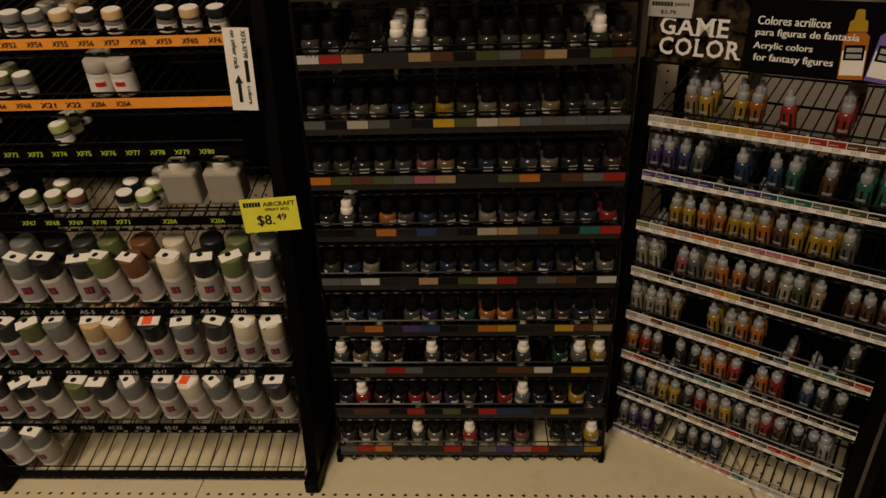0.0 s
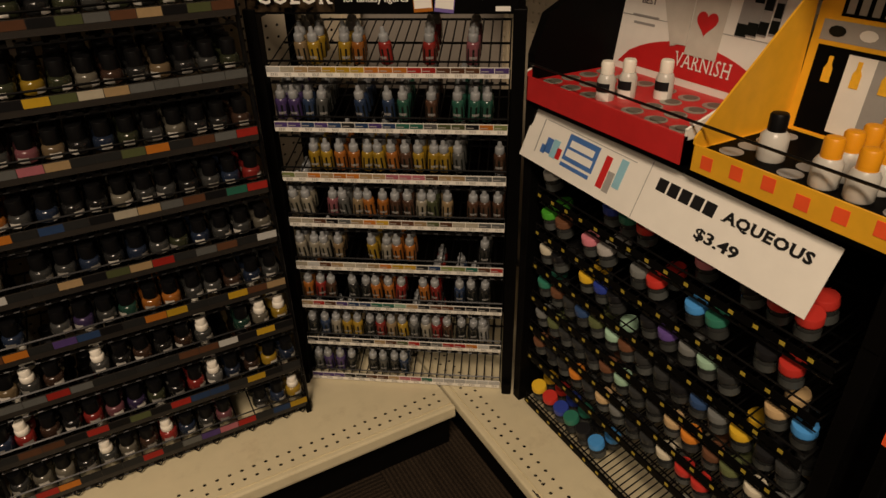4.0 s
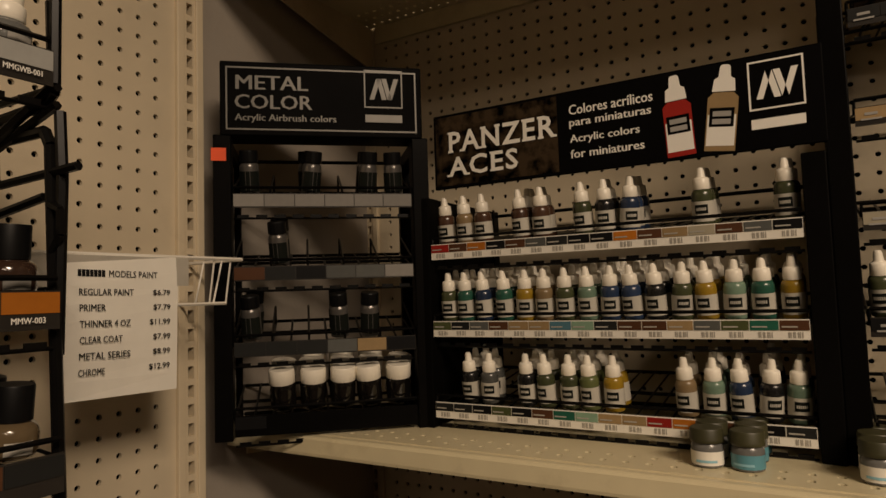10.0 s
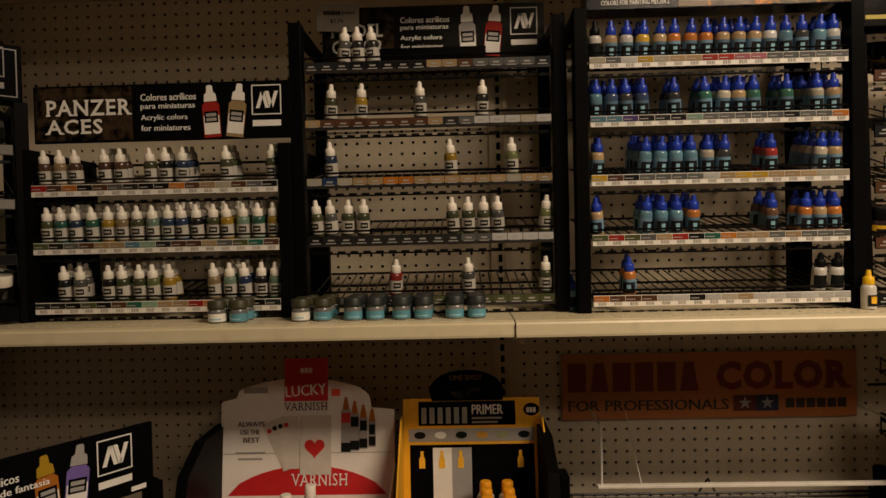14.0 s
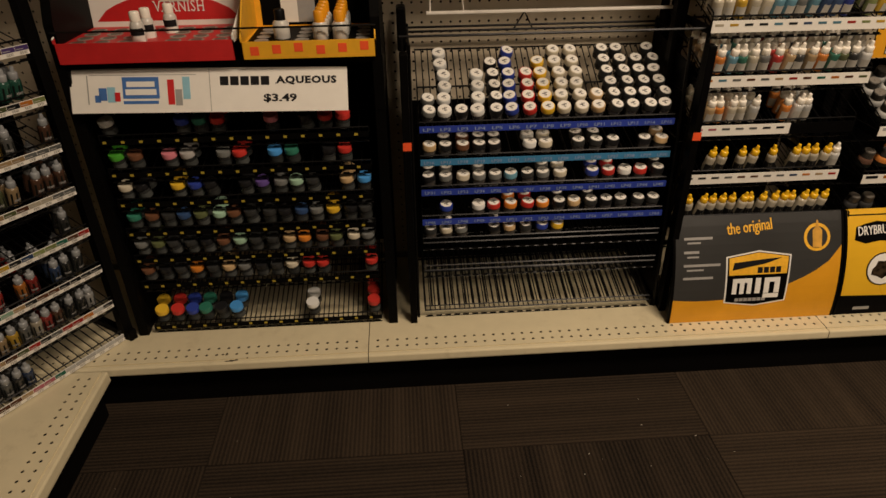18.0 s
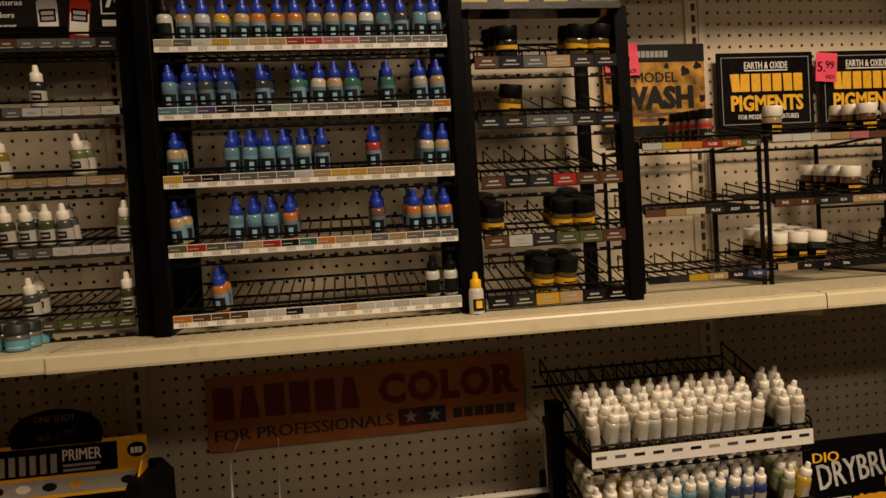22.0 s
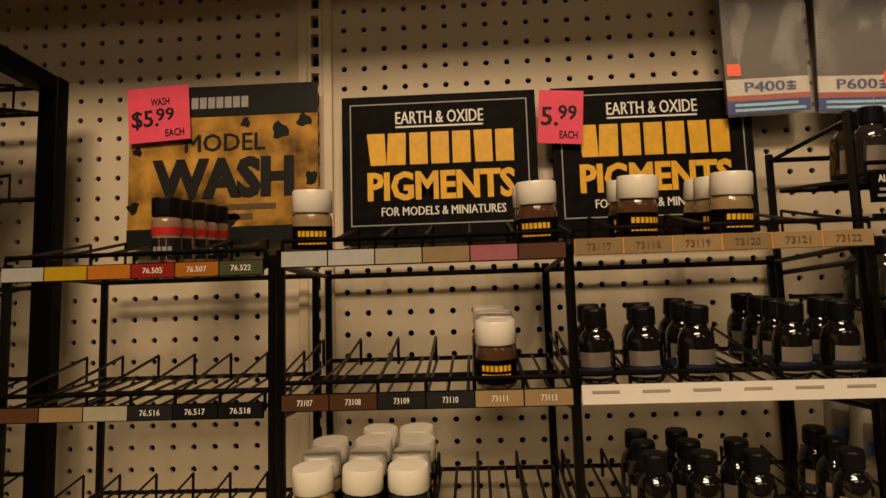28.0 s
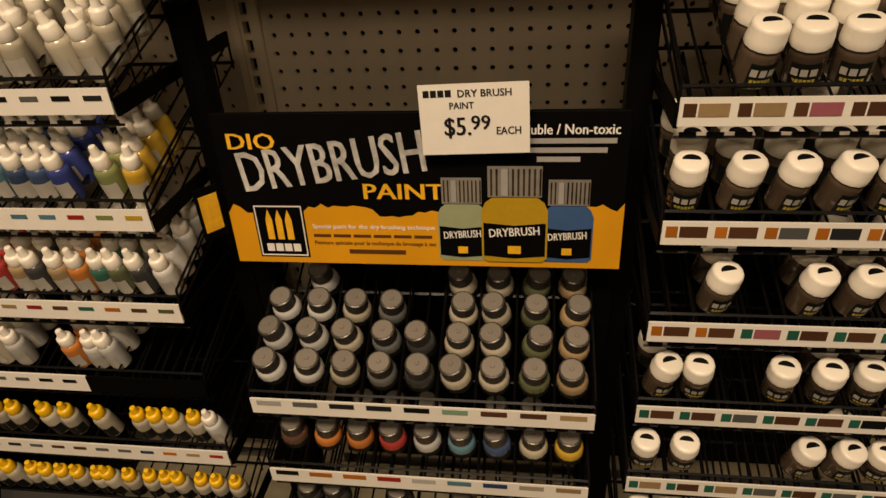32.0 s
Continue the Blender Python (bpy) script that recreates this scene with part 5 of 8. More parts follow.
JAR_ROWS = [(1.180, "gkntkggtktn.ko", "amber", "XF43 XF44 XF45 XF46 XF47 XF48 XF49 XF50 XF51 XF52 XF53"), (1.077, "gkntkggtkt.ktk", "amber", "XF47 XF48 XF49 XF50 XF51 XF52 XF54 XF55 XF56 XF57 XF58 XF59 XF60 XF61"), (0.975, "gvk.vg..WW....", "amber", "XF62 XF63 XF64 XF65 XF66 XF68 X21 X22 X20A X20A - - - -"),
            (0.888, "..k...l.......", "black", "XF69 XF70 XF71 - XF72 XF73 XF74 XF75 XF76 XF77 XF78 XF79 XF80 -"), (0.758, "..k.vvn.kl....", "black", "- - - - XF67 XF68 XF69 XF70 XF71 - X20A - X20A -")]
LIME_INK = material("lime_ink", (0.45, 0.62, 0.05), 0.5)
for z, fill, rail_kind, words in JAR_ROWS:
    tier(can_rack, N0, DECK_Z, 0.635, 0.40, z, fill, "", rail_kind, 0.018, "jar", N0_LEAN, 14, 26, 0, (1, 3), style=enamel_style, group="white-labelled paint jars",
         codes=[w if w != "-" else "" for w in words.split()], code_ink=BLACK_INK if rail_kind == "amber" else LIME_INK, pile=can_pile)
CAN_ROWS = [(0.572, "dggkdvnckvg", "AS-1 AS-2 AS-3 AS-4 AS-5 AS-6 AS-7 AS-8 AS-9 AS-10 -"), (0.436, "gdvgttKgdcc", "AS-11 AS-12 AS-13 AS-14 AS-15 AS-16 AS-17 AS-18 AS-19 AS-20 -"), (0.300, "dkdvdggCggd", "AS-21 AS-22 AS-23 AS-24 AS-25 AS-26 AS-27 AS-28 AS-29 AS-30 -"), (0.178, "gg.........", "")]
for z, fill, words in CAN_ROWS:
    tier(can_rack, N0, DECK_Z, 0.672, 0.36, z, fill, "", "black", 0.018, "can", N0_LEAN, 16, 22, 0, (2, 2), style=can_style, group="spray cans",
         codes=[w if w != "-" else "" for w in words.split()] or None, code_ink=DIM_INK, code_span=0.5, pile=can_pile)
can_pile.link("rear_bottles", "jars and spray cans standing behind the front row")

part("foot", Geo().box(0.674, -0.022, 0.0, 0.706, 0.05, 0.035), BLACK_PANEL, can_rack, bevel=0.006)
part("foot", Geo().box(-0.022, -0.022, 0.0, 0.010, 0.05, 0.035), BLACK_PANEL, can_rack, bevel=0.006)


def square_bottle(m):
    ob = thing("thinner_bottle", "square frosted plastic bottle of thinner", "bottle", m, "square thinner bottles")
    # darker copy of FROSTED: these bottles' shade is in the colour
    part("body", Geo().box(-0.034, -0.024, 0, 0.034, 0.024, 0.072), material("shaded_frosted_plastic", (0.36, 0.33, 0.27), 0.35, spread=0.1), ob, bevel=0.006)
    g = Geo()
    g.smooth = True
    part("cap", g.lathe([(0.017, 0.071), (0.0175, 0.073), (0.017, 0.088), (0.010, 0.089)], 14), WHITE_CAP, ob)


for x in (-0.545, -0.462):
    square_bottle(pose(x, 1.150, 0.779, 14, 0, 0))

# ---- the racks on the east base deck ----
E1 = pose(0.730, 0.861, DECK_Z, 0, 0, -90)
aqueous_rack = rack("black wire rack of paint jars with coloured caps, seven shelves", E1, 0.602, 0.30, 0.72, "flat", 0.0, 0.030, True)
# black sheet added to keep the rack's inside in shade
part("back_panel", Geo().box(-0.02, 0.286, 0.10, 0.622, 0.292, 0.71), BLACK_PANEL, aqueous_rack)
AQUEOUS_ROWS = [(0.687, "W...qer..i.krr."), (0.606, "fn.is.gr.he.kr."), (0.529, "ck.yqk.kpgmd.th"), (0.450, "endbvmnddkbgykd"), (0.374, "gvddknmddtonvcg"), (0.298, "nkdodtgkdcrr..r"), (0.167, "yrqekh....W...r")]
for k, (z, fill) in enumerate(AQUEOUS_ROWS):
    tier(aqueous_rack, E1, DECK_Z, 0.602, 0.28, z, fill, "", "black", 0.013, "jar", 0.0, 14, 26 if k < 6 else 46, 0, (1, 2) if k < 6 else (2, 3), style=jar_style, group="coloured-cap paint jars", trussed=True)
    chips = Geo()
    for i in range(15):
        chips.box(0.602 * i / 15 + 0.007, -0.0022, z - DECK_Z - 0.0026, 0.602 * i / 15 + 0.015, -0.0016, z - DECK_Z + 0.0032)
    part("number_chip", chips, material("mustard_chip", (0.40, 0.30, 0.03), 0.5), aqueous_rack, kind="stuff")
for x in (-0.030, 0.632):
    g = Geo()
    outline = [(-0.006, 0.60), (-0.006, 0.80), (0.02, 0.865), (0.10, 0.905), (0.22, 0.905), (0.29, 0.86), (0.30, 0.60)]
    for sx in (-0.010, 0.010):
        g.v += [(x + sx, y, z) for y, z in outline]
    c = len(outline)
    g.f = [tuple(reversed(range(c))), tuple(range(c, 2 * c))] + [(i, (i + 1) % c, c + (i + 1) % c, c + i) for i in range(c)]
    part("side_panel", g, BLACK_PANEL, aqueous_rack, "rounded black plastic end panel")
part("top_tray", Geo().box(-0.03, 0.0, 0.706, 0.632, 0.30, 0.719), BLACK_PANEL, aqueous_rack)
part("retaining_wire", Geo().bent([(-0.03, -0.012, 0.785), (0.632, -0.012, 0.785)], 0.0022, 5), WIRE, aqueous_rack)

E2 = pose(0.738, 0.141, DECK_Z, 0, 0, -90)
E2_LEAN = 0.085
lacquer_rack = rack("black wire rack of small lacquer jars with blue label rails", E2, 0.622, 0.30, 0.72, "wire", E2_LEAN, 0.018)
thick_wires = Geo()
for i in range(34):
    thick_wires.rod((0.622 * i / 33, 0.02, 0.030), (0.622 * i / 33, 0.285, 0.085), 0.0030, 5)
part("floor_wire", thick_wires, WIRE, lacquer_rack, kind="stuff")
# added sheet, black as the shade behind the lacquer jars
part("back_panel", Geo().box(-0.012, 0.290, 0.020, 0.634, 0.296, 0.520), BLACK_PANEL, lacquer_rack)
for x in (-0.020, 0.642):
    g = Geo()
    g.v = [(x + sx, y, z) for sx in (-0.002, 0.002) for y, z in ((0.012, 0.02), (0.295, 0.02), (0.295, 0.69), (0.065, 0.66))]
    g.f = [(3, 2, 1, 0), (4, 5, 6, 7)] + [(i, (i + 1) % 4, 4 + (i + 1) % 4, 4 + i) for i in range(4)]
    part("side_panel", g, BLACK_PANEL, lacquer_rack)
LP_WORDS = ["LP%d" % i for i in range(1, 76)]
LACQUER_ROWS = [(0.672, "gwkwkqrycctdddd", "blue", "261457456729658"), (0.590, "tknkk.wc.ddk.kt", "azure", None), (0.512, "kgcggadgc.qrwrk", "blue", None), (0.432, ".q.wroroktdkddd", "blue", None), (0.370, "dcg.ktdqy......", "", None), (0.290, "", "", None), (0.168, "", "", None)]
for k, (z, fill, rail_kind, deep) in enumerate(LACQUER_ROWS):
    tier(lacquer_rack, E2, DECK_Z, 0.622, 0.30, z, fill, "", rail_kind, 0.016, "lac", E2_LEAN, 27 if k == 0 else 12, 38 if k == 0 else 22 if k < 5 else 46, 0, deep or (1, 2), style=lacquer_style, group="lacquer jars",
         codes=LP_WORDS[15 * k:15 * k + 15] if rail_kind else None, code_ink=material("pale_blue_ink", (0.30, 0.38, 0.55), 0.5), trussed=not rail_kind)
g = Geo()
g.bent([(-0.04, 0.03, 0.748), (0.665, 0.03, 0.748)], 0.003, 5)
g.bent([(-0.02, 0.05, 0.0), (-0.035, 0.03, 0.748)], 0.005, 6).bent([(0.645, 0.05, 0.0), (0.660, 0.03, 0.748)], 0.005, 6)
g.bent([(-0.02, 0.30, 0.70), (0.645, 0.30, 0.70)], 0.003, 5)
g.bent([(0.26, 0.30, 0.70), (0.285, 0.29, 0.745), (0.31, 0.30, 0.70)], 0.002, 5)
part("top_frame", g, WIRE, lacquer_rack)
for x in (-0.032, 0.654):
    part("leg", Geo().box(x - 0.009, -0.018, 0.0, x + 0.009, 0.012, 0.72), BLACK_PANEL, lacquer_rack, bevel=0.002)
    part("corner_block", Geo().box(x - 0.012, 0.25, 0.66, x + 0.012, 0.30, 0.77), BLACK_PANEL, lacquer_rack, bevel=0.006)
    panel("price_sticker", x - 0.009, 0.500, x + 0.011, 0.520, -0.0185, ORANGE_STICKER, lacquer_rack)

E3 = pose(0.748, -0.512, DECK_Z, 0, 0, -90)
acrylic_rack = rack("tall black rack of white-capped acrylic bottles over a printed skirt", E3, 0.404, 0.30, 0.95, "back", 0.0, 0.014)
# black sheet standing in for the shade behind the acrylics
part("back_panel", Geo().box(0.002, 0.282, 0.10, 0.402, 0.288, 0.60), BLACK_PANEL, acrylic_rack)
acrylic_pile = Pile()
ACRYLIC_ROWS = [(1.031, "ccccwccccccc.cc", "ggddgkcgkgkd", 4), (0.900, "ccyccaagabbq.ly", "cyddadbaarly", 4), (0.776, "toaecgrtdtoevdw", "oagngtrneonv", 4), (0.657, "ctoccw..oww....", "iigggkk     ", 3), (0.529, "Y.OY.BY.Y.YYYYw", "dddgnnggbotr", 1), (0.402, "YYYYYYYYYYYYYYY", "kdngtnkgvnkk", 1)]
for k, (z, fill, chips, deep) in enumerate(ACRYLIC_ROWS):
    tier(acrylic_rack, E3, DECK_Z, 0.404, 0.28, z, fill, "", "white", 0.026, "drop", 0.0, 17, 16, 14 if k < 4 else 0, (deep, deep), style=acrylic_style, group="white-capped acrylic bottles", guards=True, rail_width=0.404 if k != 3 else 0.243, pile=acrylic_pile if k < 2 else None)
    n = len(chips)
    for i, ch in enumerate(chips):
        if ch != " ":
            mat = tint(ch, "print")
            part("swatch", cached(("dash", ch), lambda: Geo().box(0, -0.0006, 0, 0.019, 0, 0.005).mesh("swatch", mat)), mat, acrylic_rack, "", Matrix.Translation((0.404 * (i + 0.2) / n, -0.0016, z - DECK_Z + 0.001)))
acrylic_pile.link("rear_bottles", "rows of white-capped acrylic bottles behind the front row")

part("blank_rail", Geo().box(0.243, -0.002, 0.498, 0.404, 0.001, 0.525), BLACK_PANEL, acrylic_rack)

E4 = pose(0.738, -0.977, DECK_Z, 0, 0, -90)
dry_rack = rack("black rack of pewter-capped dry-brush jars over a printed skirt", E4, 0.418, 0.30, 0.62, "back", 0.0, 0.012)
# shade at the rack's back, added as a black sheet
part("back_panel", Geo().box(0.002, 0.277, 0.10, 0.414, 0.283, 0.60), BLACK_PANEL, dry_rack)
for k, (z, fill, chips, deep) in enumerate([(0.644, "wwcgdccvt", "wgddkmnnt", "343324444"), (0.516, "noorwabcy", "koorwabct", (1, 2)), (0.390, "dd.d.ttvd", "ddngtncvd", (1, 1))]):
    tier(dry_rack, E4, DECK_Z, 0.418, 0.295, z, fill, "", "white", 0.024, "dio", 0.0, 24 if k == 0 else 15, 18, 9, deep, style=drybrush_style, group="dry-brush jars", guards=True, lead=0.012 if k == 0 else 0.024)
    for i, ch in enumerate(chips):
        mat = tint(ch, "print")
        part("swatch", cached(("dash2", ch), lambda: Geo().box(0, -0.0006, 0, 0.031, 0, 0.0075).mesh("swatch", mat)), mat, dry_rack, "", Matrix.Translation((0.416 * (i + 0.18) / 9, -0.0016, z - DECK_Z + 0.002)))

E5 = pose(0.758, -1.444, DECK_Z, 0, 0, -90)
effect_rack = rack("tall black rack of white-capped effect jars over a printed skirt", E5, 0.46, 0.30, 0.95, "back", 0.0, 0.012)
# added black sheet for the shade behind the effect jars
part("back_panel", Geo().box(0.002, 0.282, 0.10, 0.458, 0.288, 0.78), BLACK_PANEL, effect_rack)
EFFECT_ROWS = [(1.011, ".nntnnnttnn", "ttinnnknkn", "06534053434"), (0.888, "nnddknddkd", "nngdnndnnd", (3, 4)), (0.765, ".d.dddd.dd", "nninnkngnk", (2, 3)), (0.641, "dd.dddd.dd", "nngnnkndgk", (1, 2)), (0.516, "kk..nnnnkk", "tntgngnttg", (1, 2)), (0.392, "kdkkk.kdkk", "tdnkngktng", (1, 1))]
for z, fill, chips, deep in EFFECT_ROWS:
    tier(effect_rack, E5, DECK_Z, 0.46, 0.28, z, fill, "", "white", 0.026, "wjar", 0.0, 20, 18, 10, deep, style=white_jar_style, group="white-capped effect jars", guards=True)
    for i, ch in enumerate(chips):
        code = "n" if z > 1.0 else "o" if z > 0.8 or (z > 0.7 and i < 2) else "e"
        for tone, x, wide in ((code, 0.08, 0.011), (ch, 0.36, 0.026)):
            mat = tint(tone, "print")
            part("swatch", cached(("chip5", tone, wide), lambda: Geo().box(0, -0.0006, 0, wide, 0, 0.012).mesh("swatch", mat)), mat, effect_rack, "", Matrix.Translation((0.046 * (i + x), -0.0016, z - DECK_Z - 0.004)))

# ---- the racks on the upper shelf ----
U1 = pose(0.646, 1.408, SHELF_Z, 0, 0, -47.3)
metal_rack = rack("small black rack of metallic paint bottles under a box sign", U1, 0.250, 0.15, 0.42, "flat", 0.0, 0.014)
for k, (z, fill, chips, kind) in enumerate([(1.613, "d.d.dd", "ssssss", 0), (1.511, ".d....", "ndkggs", 0), (1.407, "d..gd.", "dddgtk", 0)]):
    tier(metal_rack, U1, SHELF_Z, 0.250, 0.145, z, fill, chips, "dark", 0.020, "alc", 0.0, 12, 10, 5, (1, 2), style=lambda c, up, m, group, j, pile: bottle("wash", "d", BLACK_CAP, m, material("pewter_paint", (0.16, 0.15, 0.14), 0.3, 0.6), None, (DARK_LABEL, 2.6, 0.005, 0.034), group, "small metallic paint bottle with a black cap", pile=pile), group="metallic paint bottles", chip=(0.08, 0.94))
tier(metal_rack, U1, SHELF_Z, 0.250, 0.145, 1.304, ".ddddd", "k     ", "black", 0.028, "pig", 0.0, 12, 10, 0, (2, 3), style=lambda c, up, m, group, j, pile: bottle("pig", "d", WHITE_CAP, m, DARK_GLASS, None, None, group, "dark glass jar with a wide white cap", pile=pile), group="white-capped jars")

U2 = pose(0.826, 1.198, SHELF_Z, 0, 0, -90)
panzer_rack = rack("black wire rack of white-capped dropper bottles, three shelves", U2, 0.472, 0.23, 0.33, "flat", 0.0, 0.014, True)
for z, fill, chips, deep in [(1.535, "ntn.nn.vkb..v..v", "rnokngdkkontcngk", (1, 3)), (1.425, "vebeytvmbbkvymey", "vdgnttamdnntgven", (2, 4)), (1.311, ".kg.kvvly..tmbkm", "ddkvknemttrotnkd", (2, 4))]:
    tier(panzer_rack, U2, SHELF_Z, 0.472, 0.225, z, fill, chips, "white", 0.022, "drop", 0.0, 8, 22, 0, deep, style=ivory_style, group="white-capped dropper bottles", chip=(0.46, 0.95), barcode=True)

U3 = pose(0.832, 0.672, SHELF_Z, 0, 0, -90)
model_rack = rack("black wire rack of white-capped dropper bottles, five shelves, sparsely stocked", U3, 0.463, 0.23, 0.555, "flat", 0.0, 0.016)
for z, fill, chips, deep in [(1.754, "..gkd...........", "dddkkkkkttnggggd", (1, 1)), (1.647, ".v.y...g...d....", "tnnnnnnntdgwwwcw", (1, 1)), (1.537, ".b.......y...l..", "cbcttoottttttctt", (1, 2)), (1.427, "vgvv.....vvvg..l", "kdddddddddggwwww", (1, 3)), (1.311, ".....r....g....v", "edggdddvvvvvvvvv", (1, 2))]:
    tier(model_rack, U3, SHELF_Z, 0.463, 0.225, z, fill, chips, "dark", 0.020, "drop", 0.0, 10, 24, 0, deep, style=ivory_style, group="white-capped dropper bottles", chip=(0.3, 0.95), barcode="lines")

U4 = pose(0.800, 0.143, SHELF_Z, 0, 0, -90)
mecha_rack = rack("black wire rack of blue-capped dropper bottles, five shelves", U4, 0.462, 0.24, 0.555, "flat", 0.0, 0.016)
for z, fill, chips, deep in [(1.740, "Ctwytoootttwadaw", "cgwycttrriiggggg", (1, 2)), (1.634, "abdb.d.ecte.e.ct", "aapkdkmgggggkggo", (2, 4)), (1.527, "t..aaaacd..r..ct", "ynkggggwtyytttcc", (2, 4)), (1.418, "t..aaao....n.oto", "vrvgtrkeottgtggg", (2, 3)), (1.307, "..o...........WW", "onnnwwkwctwwwwww", (1, 2))]:
    tier(mecha_rack, U4, SHELF_Z, 0.462, 0.235, z, fill, chips, "white", 0.020, "drop", 0.0, 10, 24, 0, deep, style=mecha_style, group="blue-capped dropper bottles", chip=(0.44, 0.95), barcode=True)

U5 = pose(0.800, -0.364, SHELF_Z, 0, 0, -90)
weather_rack = rack("black rack of yellow-labelled weathering jars with a sign on top", U5, 0.250, 0.22, 0.515, "flat", 0.03, 0.016)
for z, fill, chips, deep in [(1.703, ".dy.yy", "nkgtdk", "030022"), (1.603, ".y....", "kdggdk", (1, 1)), (1.502, "......", "nkdrnn", (1, 1)), (1.402, "n..yy.", "nwdvvn", (2, 3)), (1.300, "..yy..", "kdytk ", (2, 2))]:
    tier(weather_rack, U5, SHELF_Z, 0.250, 0.21, z, fill, chips, "black", 0.022, "wea", 0.0, 14, 13, 6, deep, style=weather_style, group="yellow-labelled weathering jars", chip=(0.06, 0.94), barcode="lines")

U6 = pose(0.868, -0.685, SHELF_Z, 0, 0, -90)
wash_rack = rack("black open wire rack, nearly empty, with wash bottles on top", U6, 0.240, 0.17, 0.285, "wire", 0.0, 0.004)
for z, fill, chips, deep, words in [(1.559, "...w..", "wyorov", "000700", "76.505 76.507 76.522"), (1.435, "......", "ntcdkk", (1, 1), "76.516 76.517 76.518"), (1.310, "......", "kdytkb", (1, 1), "76.522 76.523 76.524")]:
    tier(wash_rack, U6, SHELF_Z, 0.240, 0.168, z, fill, chips, "black", 0.014, "wash", 0.0, 6, 12, 6, deep, style=wash_style, group="wash bottles", chip=(0.06, 0.94), trussed=False, codes=["", "", "", *words.split()], code_span=0.45, code_h=0.36)
U7 = pose(0.860, -0.943, SHELF_Z, 0, 0, -90)
pigment_rack = rack("black open wire rack of white-capped pigment jars, three shelves", U7, 0.247, 0.20, 0.285, "wire", 0.0, 0.004)
for z, fill, chips, deep, words in [(1.564, "t....n", "wwctin", "100003", "- - - - - -"), (1.441, "....n.", "nnddtt", (4, 4), "73107 73108 73109 73110 73111 73113"), (1.318, "tkd...", "tkkkkk", "354000", "- 73114 73115 73116 - -")]:
    tier(pigment_rack, U7, SHELF_Z, 0.247, 0.195, z, fill, chips, "black", 0.015, "pig", 0.0, 7, 14, 6, deep, style=pigment_style, group="white-capped pigment jars", chip=(0.06, 0.94), trussed=False, codes=[q if q != "-" else "" for q in words.split()], code_span=0.32, code_h=0.34)
U8 = pose(0.860, -1.197, SHELF_Z, 0, 0, -90)
mixed_rack = rack("black open wire rack of small lacquer bottles with white label rails", U8, 0.248, 0.20, 0.285, "wire", 0.0, 0.004)
tier(mixed_rack, U8, SHELF_Z, 0.248, 0.195, 1.566, ".n.t..", "tttttt", "amber", 0.014, "pig", 0.0, 7, 14, 6, "020300", style=pigment_style, group="white-capped pigment jars", trussed=False, chip=(0.02, 0.98), codes="73117 73118 73119 73120 73121 73122".split(), code_ink=material("faint_pencil", (0.16, 0.10, 0.05), 0.6), code_span=0.5, code_h=0.42)
tier(mixed_rack, U8, SHELF_Z, 0.248, 0.195, 1.442, "kkk.kk", "", "white", 0.016, "alc", 0.0, 7, 14, 6, (2, 4), style=lacq_bottle_style, group="small lacquer bottles", trussed=False)
tier(mixed_rack, U8, SHELF_Z, 0.248, 0.195, 1.318, ".kkk.k", "", "white", 0.016, "alc", 0.0, 7, 14, 6, (2, 3), style=lacq_bottle_style, group="small lacquer bottles", trussed=False)
for z in (1.442, 1.318):
    bars([(0.248 * (i + 0.2) / 6, z - SHELF_Z + 0.001, 0.248 * 0.55 / 6, 0.0022) for i in range(6)], -0.0016, material("faint_marker", (0.36, 0.31, 0.25), 0.7), mixed_rack, "handwriting")
U9 = pose(0.880, -1.459, SHELF_Z, 0, 0, -90)
tall_lacquer_rack = rack("black wire rack of lacquer bottles with lettered black label boards", U9, 0.500, 0.17, 0.40, "wire", 0.0, 0.006)
for z, fill, words, kind, deep in [(1.612, "ggggggggggggg.", "ALC101 ALC102 ALC103 ALC104 ALC105 ALC106 ALC107 ALC108 ALC109 ALC110 ALC111 ALC112 ALC113 ALC114", "alc", (2, 2)),
                                   (1.493, "gyyggy.k.gkkgk", "ALC119 ALC120 ALC121 ALC122 ALC123 - - - - - - - - -", "alc", (2, 3)), (1.340, "WWKWWWWKW", "ALC302 ALC303 ALC305 ALC306 ALC307 ALC308 - - -", "big", (2, 3))]:
    tier(tall_lacquer_rack, U9, SHELF_Z, 0.500, 0.165, z, fill, "", "black", 0.027, kind, 0.0, 8, 18, 0, deep, style=lacq_bottle_style, group="lacquer bottles", trussed=True)
    names = words.split()
    for i, word in enumerate(names):
        if word != "-":
            w = 0.5 / len(names)
            lettering(word, i * w + w * 0.18, z - SHELF_Z + 0.004, w * 0.60, 0.0065, -0.0018, WHITE_INK, tall_lacquer_rack, "code")
            bars([(i * w + w * 0.2, z - SHELF_Z - 0.0035, w * 0.56, 0.0024), (i * w + w * 0.14, z - SHELF_Z - 0.009, w * 0.68, 0.0024)], -0.0017, DIM_INK, tall_lacquer_rack)


panel("handwritten_card", 0.190, 1.476 - SHELF_Z, 0.262, 1.503 - SHELF_Z, -0.0019, PALE_LABEL, tall_lacquer_rack)
bars([(0.198, 1.492 - SHELF_Z, 0.055, 0.004), (0.205, 1.482 - SHELF_Z, 0.045, 0.004)], -0.0026, material("brown_marker", (0.30, 0.13, 0.04), 0.6), tall_lacquer_rack)
panel("price_sticker", 0.248, 1.318 - SHELF_Z, 0.264, 1.334 - SHELF_Z, -0.0024, ORANGE_STICKER, tall_lacquer_rack)
